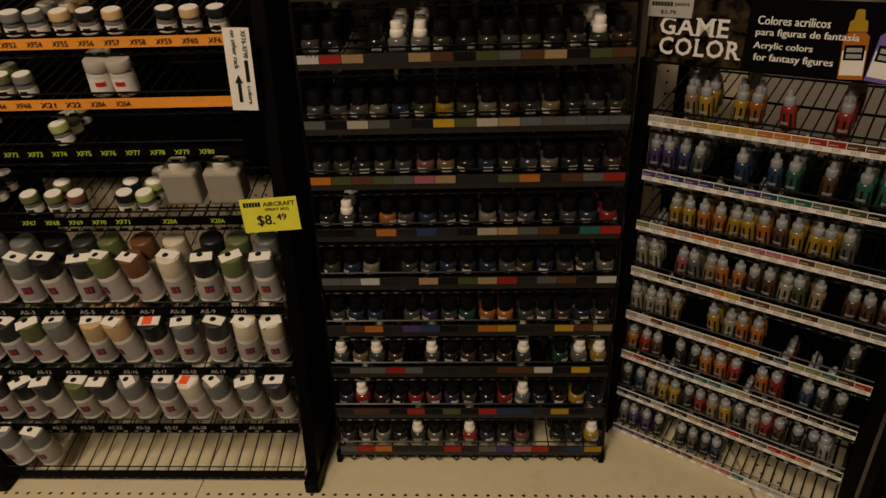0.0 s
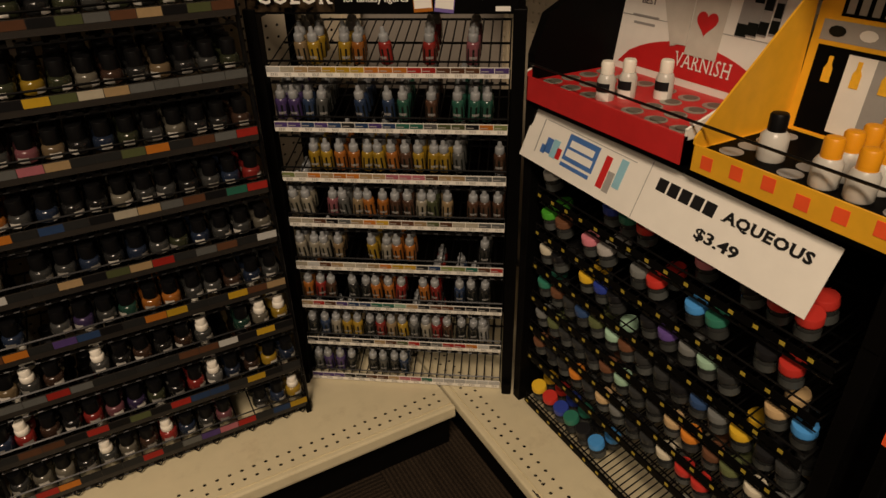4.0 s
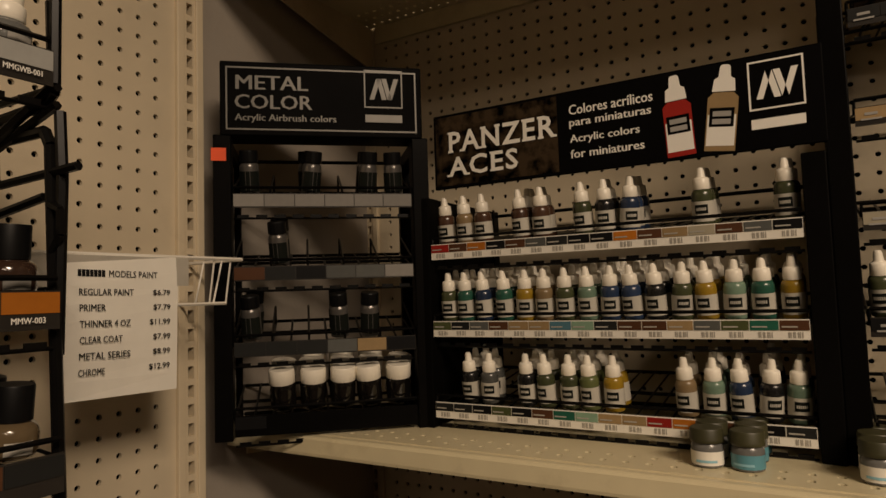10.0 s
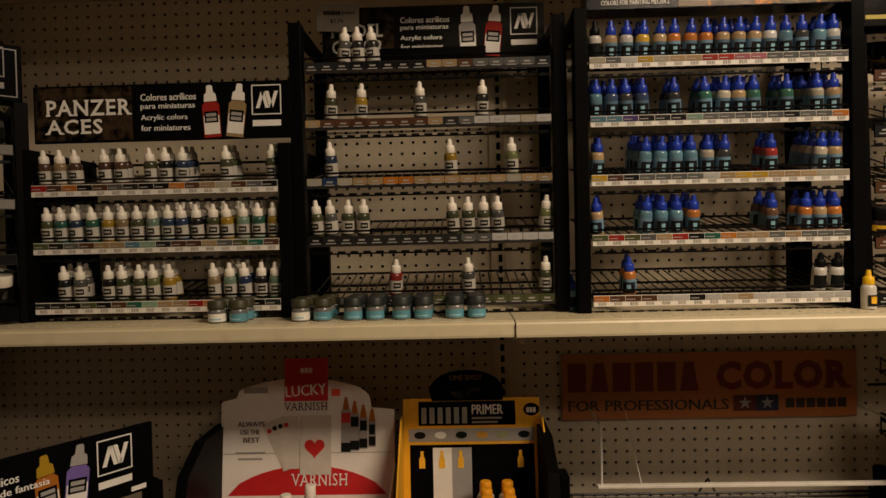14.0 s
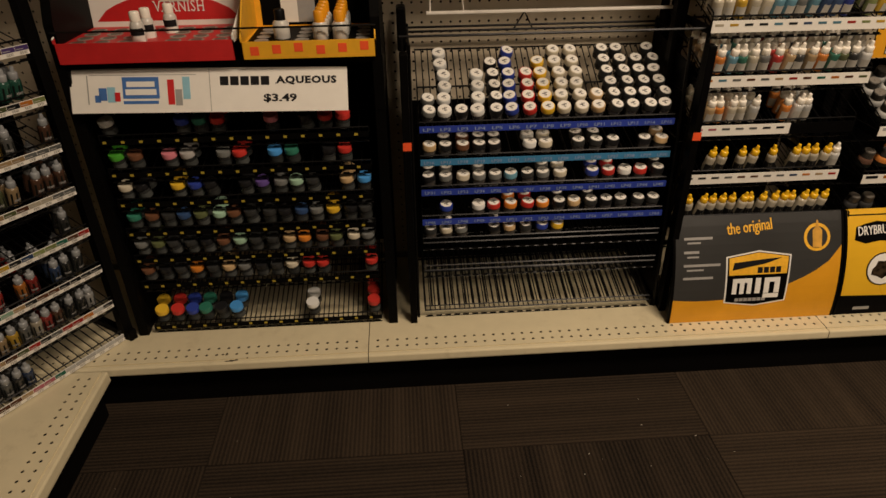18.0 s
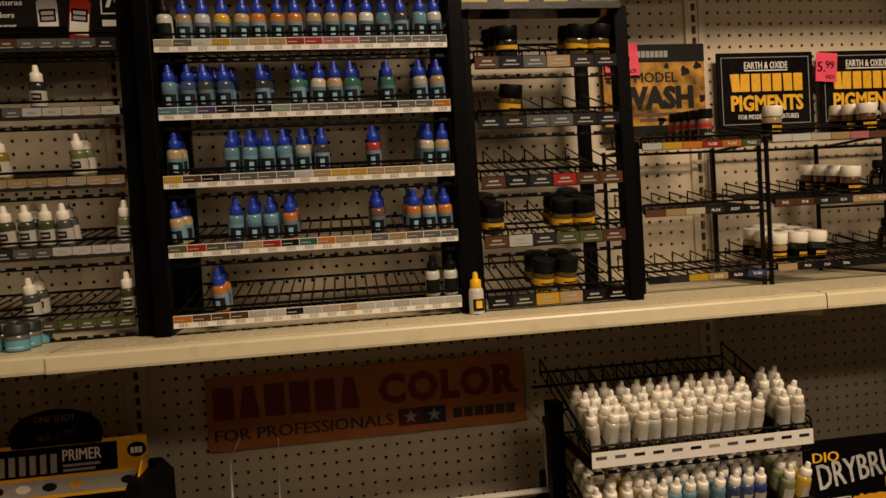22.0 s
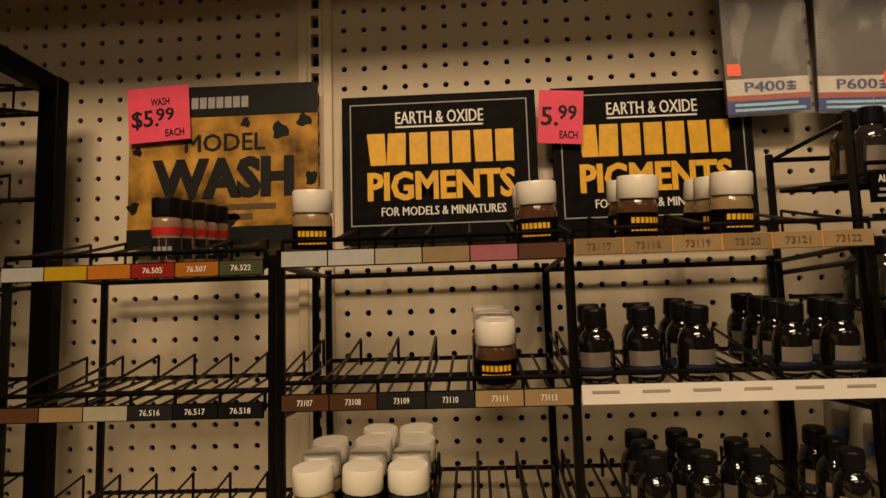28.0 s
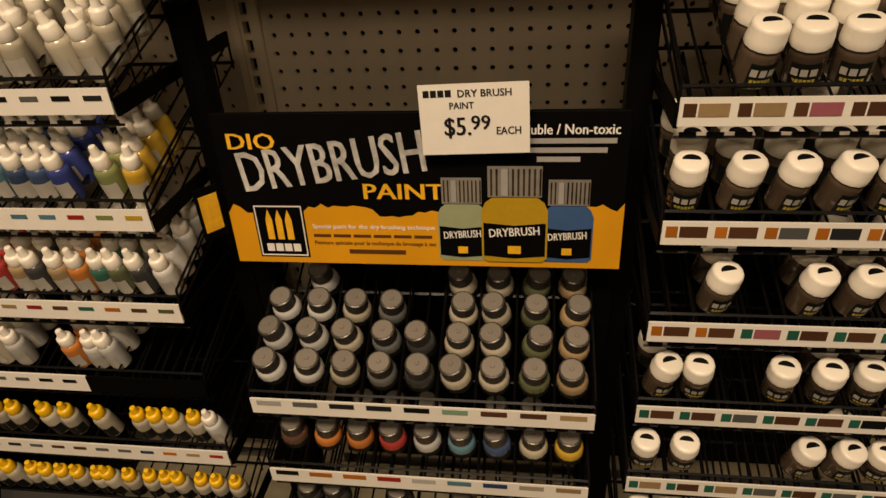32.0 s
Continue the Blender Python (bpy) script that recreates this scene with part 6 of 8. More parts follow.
# ---- signs, cards and price tags ----
def sign(label, m, w, h, mat, thick=0.006, name="sign", category="sign", bevel=0.0012):
    """A board with its lower left front corner at the pose's origin."""
    ob = thing(name, label, category, m)
    part("board", Geo().box(0, 0, 0, w, thick, h), mat, ob, bevel=bevel)
    return ob


SLAB_WORDS = ("GAME", "COLOR", "PANZER", "ACES", "MODEL", "AQUEOUS")


def words_on(ob, w, h, rows, y=0.0):
    """rows: (words, left, low, width, height, ink) as shares of the board."""
    for row in rows:
        body, fx, fz, fw, fh, ink = row[:6]
        if body in SLAB_WORDS and len(row) == 6:
            slab_lettering(body, fx * w, fz * h, fw * w, fh * h, y - 0.0002, ink, ob)
        else:
            lettering(body, fx * w, fz * h, fw * w, fh * h, y - 0.0002, ink, ob, turn=row[6] if len(row) > 6 else 0.0)


def bars_on(ob, w, h, rows, ink, y=0.0, name="fine_print"):
    bars([(a * w, b * h, c * w, d * h) for a, b, c, d in rows], y, ink, ob, name)


def blocks_on(ob, x, z, w, h, n, ink, y=0.0, gap=0.18, name="wordmark"):
    """A maker's word as n plain blocks."""
    bars([(x + w * i / n, z, w / n * (1 - gap), h) for i in range(n)], y, ink, ob, name)


def tag_card(label, m, w, h, mat, rows, name="price_tag"):
    ob = sign(label, m, w, h, mat, 0.0008, name, "price tag", 0.0)
    words_on(ob, w, h, rows)
    return ob


EAST = -90
# header of the corner rack
w, h = 0.492, 0.116
ob = sign("black header sign with white game color lettering over dropper bottles", pose(0.3165, 1.2105, 1.006, 0, 0, -34.9), w, h, BLACK_CARD)
panel("printed_scene", 0.004, 0.004, 0.165, h - 0.004, 0.0, MURK, ob)
words_on(ob, w, h, [("GAME", 0.045, 0.44, 0.235, 0.26, WHITE_INK), ("COLOR", 0.05, 0.15, 0.28, 0.26, WHITE_INK), ("Colores acrílicos", 0.365, 0.66, 0.21, 0.115, WHITE_INK), ("para figuras de fantasía", 0.365, 0.49, 0.295, 0.12, WHITE_INK),
                    ("Acrylic colors", 0.365, 0.315, 0.175, 0.115, WHITE_INK), ("for fantasy figures", 0.37, 0.15, 0.235, 0.125, WHITE_INK)], -0.0007)
printed_bottle(0.325, 0.004, 0.102, 0.0, tint("o", "print"), tint("y", "print"), ob, 4)
printed_bottle(0.361, 0.003, 0.106, 0.0, material("violet_print", (0.16, 0.11, 0.36), 0.4), DIM_INK, ob, -6)
maker_mark(0.397, 0.047, 0.058, 0.0, ob)
panel("barcode", 0.452, 0.005, 0.478, 0.013, 0.0, WHITE_INK, ob)
tag = tag_card("small white paper price tag stuck on the header", pose(0.3165, 1.2105, 1.086, 0, 0, -34.9) @ pose(-0.002, -0.003, 0, -4, 0, -3), 0.078, 0.030, material("grey_paper", (0.42, 0.40, 0.36), 0.7),
               [("paint", 0.60, 0.58, 0.32, 0.26, BLACK_INK), ("$3.79", 0.30, 0.14, 0.34, 0.24, BLACK_INK)])
blocks_on(tag, 0.006, 0.0175, 0.038, 0.007, 7, BLACK_INK)

# header of the small metallic rack: a box sign
w, h = 0.284, 0.106
ob = sign("black box sign with silver metal color lettering", U1 @ pose(-0.016, -0.006, 0.4185), w, h, BLACK_CARD, 0.055, bevel=0.002)
frame_line("silver_border", 0.008, 0.008, w - 0.008, h - 0.008, 0.0022, 0.0, SILVER_INK, ob)
words_on(ob, w, h, [("METAL", 0.075, 0.62, 0.345, 0.19, SILVER_INK, 0.01), ("COLOR", 0.07, 0.36, 0.37, 0.19, SILVER_INK, 0.01), ("Acrylic Airbrush colors", 0.07, 0.17, 0.49, 0.12, SILVER_INK)])
maker_mark(0.200, 0.044, 0.056, 0.0, ob, SILVER_INK)
panel("price_sticker", -0.012, -0.036, 0.008, -0.018, 0.0, ORANGE_STICKER, ob)

# header of the three-shelf rack
w, h = 0.492, 0.108
ob = sign("black header sign with white panzer aces lettering", pose(0.826, 1.189, 1.625, 0, 0, EAST), w, h, BLACK_CARD)
panel("printed_scene", 0.004, 0.004, 0.190, h - 0.004, 0.0, MURK, ob)
words_on(ob, w, h, [("PANZER", 0.05, 0.47, 0.335, 0.28, WHITE_INK), ("ACES", 0.045, 0.15, 0.225, 0.26, WHITE_INK), ("Colores acrílicos", 0.42, 0.70, 0.215, 0.12, WHITE_INK), ("para miniaturas", 0.42, 0.53, 0.21, 0.12, WHITE_INK),
                    ("Acrylic colors", 0.42, 0.335, 0.18, 0.12, WHITE_INK), ("for miniatures", 0.42, 0.175, 0.19, 0.10, WHITE_INK)], -0.0007)
printed_bottle(0.343, 0.004, 0.098, 0.0, tint("r", "print"), WHITE_INK, ob, 3)
printed_bottle(0.384, 0.004, 0.100, 0.0, tint("t", "print"), WHITE_INK, ob, -7)
maker_mark(0.418, 0.044, 0.056, 0.0, ob)

# header behind the top shelf of the five-shelf rack
w, h = 0.462, 0.112
ob = sign("glossy black header sign with model color lettering", pose(0.965, 0.663, 1.800, 0, 0, EAST), w, h, BLACK_GLOSS)
panel("printed_scene", 0.004, 0.004, 0.150, h - 0.004, 0.0, MURK, ob)
words_on(ob, w, h, [("MODEL", 0.04, 0.44, 0.235, 0.25, WHITE_INK), ("COLOR", 0.045, 0.14, 0.235, 0.25, WHITE_INK), ("Colores acrílicos", 0.355, 0.68, 0.22, 0.11, WHITE_INK), ("para miniaturas", 0.355, 0.53, 0.215, 0.11, WHITE_INK),
                    ("Acrylic colors", 0.355, 0.34, 0.185, 0.11, WHITE_INK), ("for miniatures", 0.355, 0.19, 0.19, 0.10, WHITE_INK)], -0.0007)
printed_bottle(0.305, 0.004, 0.104, 0.0, DIM_INK, WHITE_INK, ob, 2)
printed_bottle(0.352, 0.004, 0.104, 0.0, tint("r", "print"), WHITE_INK, ob, -6)
maker_mark(0.392, 0.046, 0.056, 0.0, ob)
tag = tag_card("small grey paper price tag on the header", pose(0.955, 0.672, 1.862, 0, 2, EAST), 0.088, 0.056, material("grey_paper", (0.42, 0.40, 0.36), 0.7), [("paint", 0.60, 0.60, 0.30, 0.16, BLACK_INK), ("$3.79", 0.32, 0.3, 0.3, 0.15, BLACK_INK)])
blocks_on(tag, 0.014, 0.034, 0.036, 0.008, 7, BLACK_INK)
part("dark_strip", Geo().box(0.11, -0.012, 0.0, 0.34, -0.008, 0.022), BLACK_PANEL, ob)

# header of the blue-capped rack
w, h = 0.488, 0.102
ob = sign("glossy smoky header sign with mecha color lettering", pose(0.797, 0.148, 1.834, 0, 0, EAST), w, h, BLACK_GLOSS, 0.05)
panel("printed_smoke", 0.165, 0.002, w - 0.002, h - 0.002, 0.0, EMBERS, ob)
panel("blue_box", 0.024, 0.036, 0.152, 0.061, -0.0006, SKY_INK, ob)
words_on(ob, w, h, [("MECHA", 0.05, 0.665, 0.262, 0.22, WHITE_INK), ("WATERBASED ACRYLIC AIRBRUSH", 0.05, 0.205, 0.262, 0.085, WHITE_INK), ("COLORS FOR PAINTING MECHA'S", 0.055, 0.075, 0.25, 0.085, WHITE_INK)], -0.0008)
lettering("COLOR", 0.043, 0.041, 0.088, 0.015, -0.0015, BLACK_INK, ob)
part("printed_ember", Geo().plate([(0.205, 0.030), (0.222, 0.040), (0.238, 0.046), (0.231, 0.036), (0.216, 0.026)], -0.0010, -0.0006), EMBER, ob)
part("printed_ember", Geo().plate([(0.335, 0.058), (0.346, 0.052), (0.360, 0.030), (0.352, 0.022), (0.346, 0.024), (0.342, 0.040)], -0.0010, -0.0006), EMBER, ob)
maker_mark(0.414, 0.044, 0.050, -0.0006, ob, DIM_INK)
tag_card("light blue paper price card, three ninety-nine", pose(0.790, -0.258, 1.896, 2, 0, EAST), 0.104, 0.106, BLUE_TAG, [("Mecha Colors", 0.36, 0.78, 0.58, 0.09, BLACK_INK), ("$3.99", 0.13, 0.36, 0.70, 0.28, BLACK_INK)])

# header of the weathering rack
w, h = 0.286, 0.106
ob = sign("glossy dark header sign with yellow weathering effects lettering", pose(0.797, -0.340, 1.790, 0, 0, EAST), w, h, BLACK_GLOSS, 0.05)
lettering("Weathering Effects", 0.03 * w, 0.72 * h, 0.86 * w, 0.19 * h, -0.0002, GOLD_INK, ob, weight=0.02)
bars_on(ob, w, h, [(0.04, 0.60, 0.62, 0.055), (0.04, 0.50, 0.52, 0.055)], DIM_INK)
bars_on(ob, w, h, [(0.03, 0.12, 0.15, 0.07), (0.28, 0.12, 0.15, 0.07), (0.52, 0.12, 0.15, 0.07), (0.76, 0.12, 0.14, 0.07)], material("mustard_ink", (0.45, 0.36, 0.05), 0.4), name="caption_bar")
panel("printed_greenery", 0.215, 0.012, 0.284, 0.034, 0.0, material("printed_greenery", (0.05, 0.07, 0.02), 0.3, spread=0.8, scale=70), ob)
tag_card("red paper price card, six ninety-nine each", pose(0.788, -0.527, 1.820, 0, -2, EAST) @ pose(0, 0, 0, 0, 0, 0), 0.100, 0.076, RED_TAG, [("$", 0.10, 0.55, 0.10, 0.26, BLACK_INK), ("6.", 0.21, 0.20, 0.26, 0.56, BLACK_INK), ("99", 0.49, 0.50, 0.24, 0.34, BLACK_INK), ("EACH", 0.48, 0.06, 0.28, 0.13, BLACK_INK)])

# boards hung behind the open racks
w, h = 0.233, 0.196
ob = sign("weathered wood-print board with black model wash lettering", pose(1.055, -0.696, 1.604, 0, 0, EAST), w, h, BROWN_WOOD, 0.004, "board")
panel("dark_band", 0.0, 0.158, w, h, 0.0, DARK_LABEL, ob)
panel("dark_band", 0.0, 0.0, w, 0.022, 0.0, DARK_LABEL, ob)
for px, pz, r in ((0.80, 0.70, 0.014), (0.93, 0.76, 0.012), (0.62, 0.76, 0.008), (0.05, 0.60, 0.008), (0.97, 0.40, 0.012), (0.03, 0.25, 0.010), (0.55, 0.16, 0.012), (0.90, 0.18, 0.010)):
    part("ink_splash", Geo().plate([(px * w + min(r * q * math.cos(a), (0.995 - px) * w), pz * h + r * q * math.sin(a)) for a, q in [(2 * math.pi * i / 11, 0.5 + 0.5 * ((i * 5 + int(px * 50)) % 7) / 7) for i in range(11)]], -0.0005, 0), DARK_LABEL, ob)
words_on(ob, w, h, [("MODEL", 0.30, 0.585, 0.42, 0.11, BLACK_INK, 0.01)])
lettering("WASH", 0.13 * w, 0.29 * h, 0.74 * w, 0.255 * h, -0.0006, BLACK_INK, ob, bold=0.6, weight=0.045)
blocks_on(ob, 0.078, 0.168, 0.072, 0.014, 7, DIM_INK, -0.0007)
bars_on(ob, w, h, [(0.16, 0.215, 0.62, 0.035), (0.34, 0.155, 0.32, 0.035)], material("worn_brown_ink", (0.10, 0.055, 0.02), 0.6))
tag_card("pink handwritten price tag, five ninety-nine each", pose(1.048, -0.700, 1.730, 0, -3, EAST), 0.076, 0.068, PINK_TAG, [("WASH", 0.38, 0.66, 0.30, 0.13, BLACK_INK), ("$5.", 0.06, 0.24, 0.42, 0.34, BLACK_INK), ("99", 0.46, 0.38, 0.28, 0.22, BLACK_INK), ("EACH", 0.60, 0.08, 0.30, 0.13, BLACK_INK)])
WORN = material("scratched_black_print", (0.006, 0.0052, 0.0045), 0.5, spread=0.9, scale=70, shine=0.04)
for y, m_tag in ((-0.958, None), (-1.208, -1.190)):
    w, h = 0.232, 0.180
    ob = sign("black board with worn yellow pigments lettering", pose(1.055, y, 1.598, 0, 0, EAST), w, h, WORN, 0.004, "board")
    frame_line("white_border", 0.010, 0.022, w - 0.010, h - 0.010, 0.0014, 0.0, DIM_INK, ob)
    words_on(ob, w, h, [("EARTH & OXIDE", 0.28, 0.80, 0.45, 0.085, WHITE_INK), ("FOR MODELS & MINIATURES", 0.20, 0.185, 0.63, 0.058, WHITE_INK)])
    lettering("PIGMENTS", 0.13 * w, 0.285 * h, 0.75 * w, 0.195 * h, -0.0002, GOLD_INK, ob, bold=0.6, weight=0.03)
    bars_on(ob, w, h, [(0.28, 0.775, 0.45, 0.012)], WHITE_INK, name="rule")
    g = Geo()
    for i in range(7):
        x, s = w * (0.13 + 0.77 * i / 7), w * 0.092
        lean_x = (0.018, -0.01, 0, 0, 0, 0.006, 0)[i] * w
        g.plate([(x + lean_x, h * 0.525), (x + s + lean_x * 0.4, h * 0.525), (x + s, h * 0.74), (x, h * 0.74)], -0.0007, 0.0)
    part("wordmark", g, GOLD_INK, ob, kind="stuff")
    if m_tag:
        tag_card("pink handwritten price tag, five ninety-nine each", pose(1.047, m_tag, 1.710, 0, 4, EAST), 0.052, 0.064, PINK_TAG, [("5.", 0.06, 0.34, 0.36, 0.34, BLACK_INK), ("99", 0.44, 0.46, 0.40, 0.26, BLACK_INK), ("EACH", 0.48, 0.10, 0.40, 0.14, BLACK_INK)])

# the faded board and white wire frame above the lacquer rack
w, h = 0.652, 0.148
ob = sign("faded orange board with dark red color lettering", pose(1.066, 0.163, 1.012, 0, 0, EAST), w, h, ORANGE_BOARD, 0.004, "board")
FADED_RED = material("faded_red_ink", (0.17, 0.018, 0.012), 0.6)
FADED_BLACK = material("faded_dark_ink", (0.03, 0.02, 0.015), 0.6)
slab_lettering("COLOR", 0.525 * w, 0.42 * h, 0.455 * w, 0.44 * h, -0.0002, FADED_RED, ob, 0.05)
words_on(ob, w, h, [("FOR PROFESSIONALS", 0.02, 0.13, 0.545, 0.16, FADED_BLACK)])
g = Geo()
for i in range(6):
    x = w * (0.02 + 0.46 * i / 6)
    g.plate([(x, h * 0.42), (x + w * 0.062, h * 0.42), (x + w * 0.062 - (0.01 if i in (1, 5) else 0), h * 0.86), (x + (0.01 if i in (1, 5) else 0), h * 0.86)], -0.0007, 0)
part("wordmark", g, FADED_RED, ob, kind="stuff")
panel("star_field", 0.583 * w, 0.10 * h, 0.66 * w, 0.34 * h, 0.0, material("faded_wine", (0.10, 0.01, 0.012), 0.6), ob)
panel("star_field", 0.66 * w, 0.10 * h, 0.735 * w, 0.34 * h, 0.0, material("faded_navy", (0.015, 0.018, 0.05), 0.6), ob)
for cx in (0.622, 0.698):
    pts = [(cx * w + (0.015 if i % 2 == 0 else 0.006) * math.sin(math.pi * i / 5), 0.22 * h + (0.015 if i % 2 == 0 else 0.006) * math.cos(math.pi * i / 5)) for i in range(10)]
    part("star", Geo().plate(pts, -0.0012, -0.0006), DIM_INK, ob)
blocks_on(ob, 0.76 * w, 0.14 * h, 0.21 * w, 0.14 * h, 6, FADED_BLACK)
wire_frame = thing("wire_hanger", "white coated wire display frame hooked on the pegboard", "wire frame", pose(0.952, 0.106, 0.907, 0, 0, EAST))
part("bottom_rail", Geo().box(-0.006, -0.010, -0.003, 0.610, 0.004, 0.003), WIRE_WHITE, wire_frame, bevel=0.001)
for x in (0.004, 0.600):
    part("side_wire", Geo().bent([(x, 0.0, 0.0), (x, 0.0, 0.118), (x, 0.010, 0.126), (x, 0.124, 0.128)], 0.0022, 6), WIRE_WHITE, wire_frame)
part("thin_wire", Geo().rod((0.086, 0.002, 0.003), (0.080, 0.100, 0.126), 0.0012, 4), WIRE_WHITE, wire_frame)

# banner on the aqueous rack
w, h = 0.588, 0.094
ob = sign("long white paper banner with aqueous price lettering", pose(0.703, 0.886, 0.765, 0, 1.2, EAST) @ pose(0, 0, 0, -22, 0, 0), w, h, WHITE_CARD, 0.0012, "banner", bevel=0.0)
slab_lettering("AQUEOUS", 0.735 * w, 0.60 * h, 0.225 * w, 0.20 * h, -0.0002, BLACK_INK, ob, 0.045)
lettering("$3.49", 0.69 * w, 0.20 * h, 0.12 * w, 0.20 * h, -0.0002, BLACK_INK, ob, weight=0.02, bold=0.8)
blocks_on(ob, 0.535 * w, 0.60 * h, 0.185 * w, 0.20 * h, 5, BLACK_INK)
bars_on(ob, w, h, [(0.07, 0.84, 0.38, 0.012), (0.06, 0.2, 0.004, 0.64)], DIM_INK, name="rule")
panel("blue_emblem", 0.185 * w, 0.32 * h, 0.315 * w, 0.80 * h, 0.0, BLUE_INK, ob)
bars_on(ob, w, h, [(0.20, 0.58, 0.10, 0.12), (0.195, 0.40, 0.11, 0.13)], WHITE_INK, -0.0007, "emblem_mark")
bars_on(ob, w, h, [(0.185, 0.20, 0.125, 0.07)], BLUE_INK, name="emblem_bar")
for fx, fz, fw, fh, mat in ((0.10, 0.28, 0.028, 0.28, BLUE_INK), (0.13, 0.24, 0.028, 0.34, SKY_INK), (0.155, 0.26, 0.02, 0.2, RED_CARD), (0.345, 0.18, 0.024, 0.56, RED_CARD), (0.372, 0.16, 0.024, 0.36, DIM_INK), (0.40, 0.30, 0.026, 0.50, SKY_INK), (0.085, 0.24, 0.02, 0.16, BLUE_INK)):
    panel("printed_product", fx * w, fz * h, (fx + fw) * w, (fz + fh) * h, 0.0, mat, ob)
panel("seam", 0.497 * w, 0.02 * h, 0.499 * w, 0.98 * h, 0.0, DIM_INK, ob)

# the dry-brush header with its card
w, h = 0.456, 0.186
ob = sign("black and amber header sign with drybrush paint lettering", pose(0.826, -0.962, 0.800, -3, 0, EAST), w, h, BLACK_CARD, 0.006)
torn_rng = random.Random(11)
torn = [(0.0, 0.0), (w, 0.0), (w, 0.082)] + [(w * (1 - i / 60), 0.070 + 0.008 * math.sin(i * 0.33) + torn_rng.uniform(-0.0045, 0.0045)) for i in range(1, 60)] + [(0.0, 0.066)]
part("amber_field", Geo().plate(torn, -0.0006, 0.0), material("amber_print", (0.72, 0.33, 0.012), 0.45, spread=0.15, scale=12), ob)
words_on(ob, w, h, [("DIO", 0.035, 0.78, 0.12, 0.10, GOLD_INK), ("DRYBRUSH", 0.06, 0.50, 0.47, 0.26, BRUSH_INK, 7), ("PAINT", 0.365, 0.46, 0.20, 0.10, GOLD_INK), ("soluble / Non-toxic", 0.74, 0.865, 0.235, 0.06, WHITE_INK)], -0.0006)
bars_on(ob, w, h, [(0.77, 0.81, 0.20, 0.03), (0.77, 0.755, 0.18, 0.03), (0.79, 0.70, 0.10, 0.03)], DIM_INK)
BURNT_INK = material("burnt_ink", (0.10, 0.035, 0.006), 0.5)
lettering("Special paint for the dry-brushing technique", 0.22 * w, 0.243 * h, 0.32 * w, 0.042 * h, -0.0007, WHITE_INK, ob)
lettering("Peinture sp\u00e9ciale pour la technique du brossage \u00e0 sec", 0.22 * w, 0.131 * h, 0.32 * w, 0.036 * h, -0.0007, BURNT_INK, ob)
bars_on(ob, w, h, [(0.22 + 0.053 * i, 0.192, 0.046, 0.020) for i in range(6)] + [(0.31, 0.075, 0.15, 0.030)], BURNT_INK, -0.0007)
panel("emblem", 0.030, 0.008, 0.092, 0.078, -0.0007, BLACK_CARD, ob)
frame_line("emblem_frame", 0.032, 0.010, 0.090, 0.076, 0.0014, -0.0013, WHITE_INK, ob)
for i in range(3):
    x = 0.044 + 0.012 * i
    part("emblem_stroke", Geo().plate([(x, 0.032), (x + 0.008, 0.032), (x + 0.008, 0.058), (x + 0.004, 0.071), (x, 0.058)], -0.002, -0.0013), GOLD_INK, ob)
blocks_on(ob, 0.040, 0.016, 0.044, 0.010, 4, WHITE_INK, -0.0013)
for x, bh, bw, y, body in ((0.278, 0.112, 0.056, -0.0010, material("sage_print", (0.30, 0.34, 0.20), 0.4)), (0.396, 0.110, 0.056, -0.0010, material("denim_print", (0.04, 0.10, 0.24), 0.4)), (0.337, 0.126, 0.074, -0.0024, tint("y", "print"))):
    body_h = bh * 0.64
    shape = [(-0.42, 0.0), (0.42, 0.0), (0.5, 0.06), (0.5, 0.80), (0.44, 0.93), (0.34, 1.0), (-0.34, 1.0), (-0.44, 0.93), (-0.5, 0.80), (-0.5, 0.06)]
    part("printed_jar", Geo().plate([(x + q * bw, 0.008 + p * body_h) for q, p in shape], y - 0.0006, y), body, ob)
    part("printed_label", Geo().plate([(x + q * bw, 0.008 + body_h * p) for q, p in ((-0.47, 0.10), (0.0, 0.06), (0.47, 0.10), (0.47, 0.62), (0.0, 0.58), (-0.47, 0.62))], y - 0.0012, y - 0.0006), BLACK_CARD, ob)
    lettering("DRYBRUSH", x - bw * 0.38, 0.008 + body_h * 0.40, bw * 0.76, body_h * 0.13, y - 0.0013, WHITE_INK, ob, turn=4)
    panel("small_mark", x - bw * 0.10, 0.008 + body_h * 0.14, x + bw * 0.10, 0.008 + body_h * 0.26, y - 0.0012, GOLD_INK, ob)
    panel("printed_cap", x - bw * 0.40, 0.009 + body_h, x + bw * 0.40, bh, y, material("silver_print", (0.20, 0.185, 0.16), 0.4, spread=0.3, scale=60), ob)
    bars([(x - bw * (0.36 - 0.08 * k), 0.011 + body_h, bw * 0.03, bh - body_h - 0.014) for k in range(10)], y - 0.0006, MURK, ob, "cap_ridge")
    panel("cap_shine", x - bw * 0.20, 0.011 + body_h, x - bw * 0.10, bh - 0.003, y - 0.0007, DIM_INK, ob)
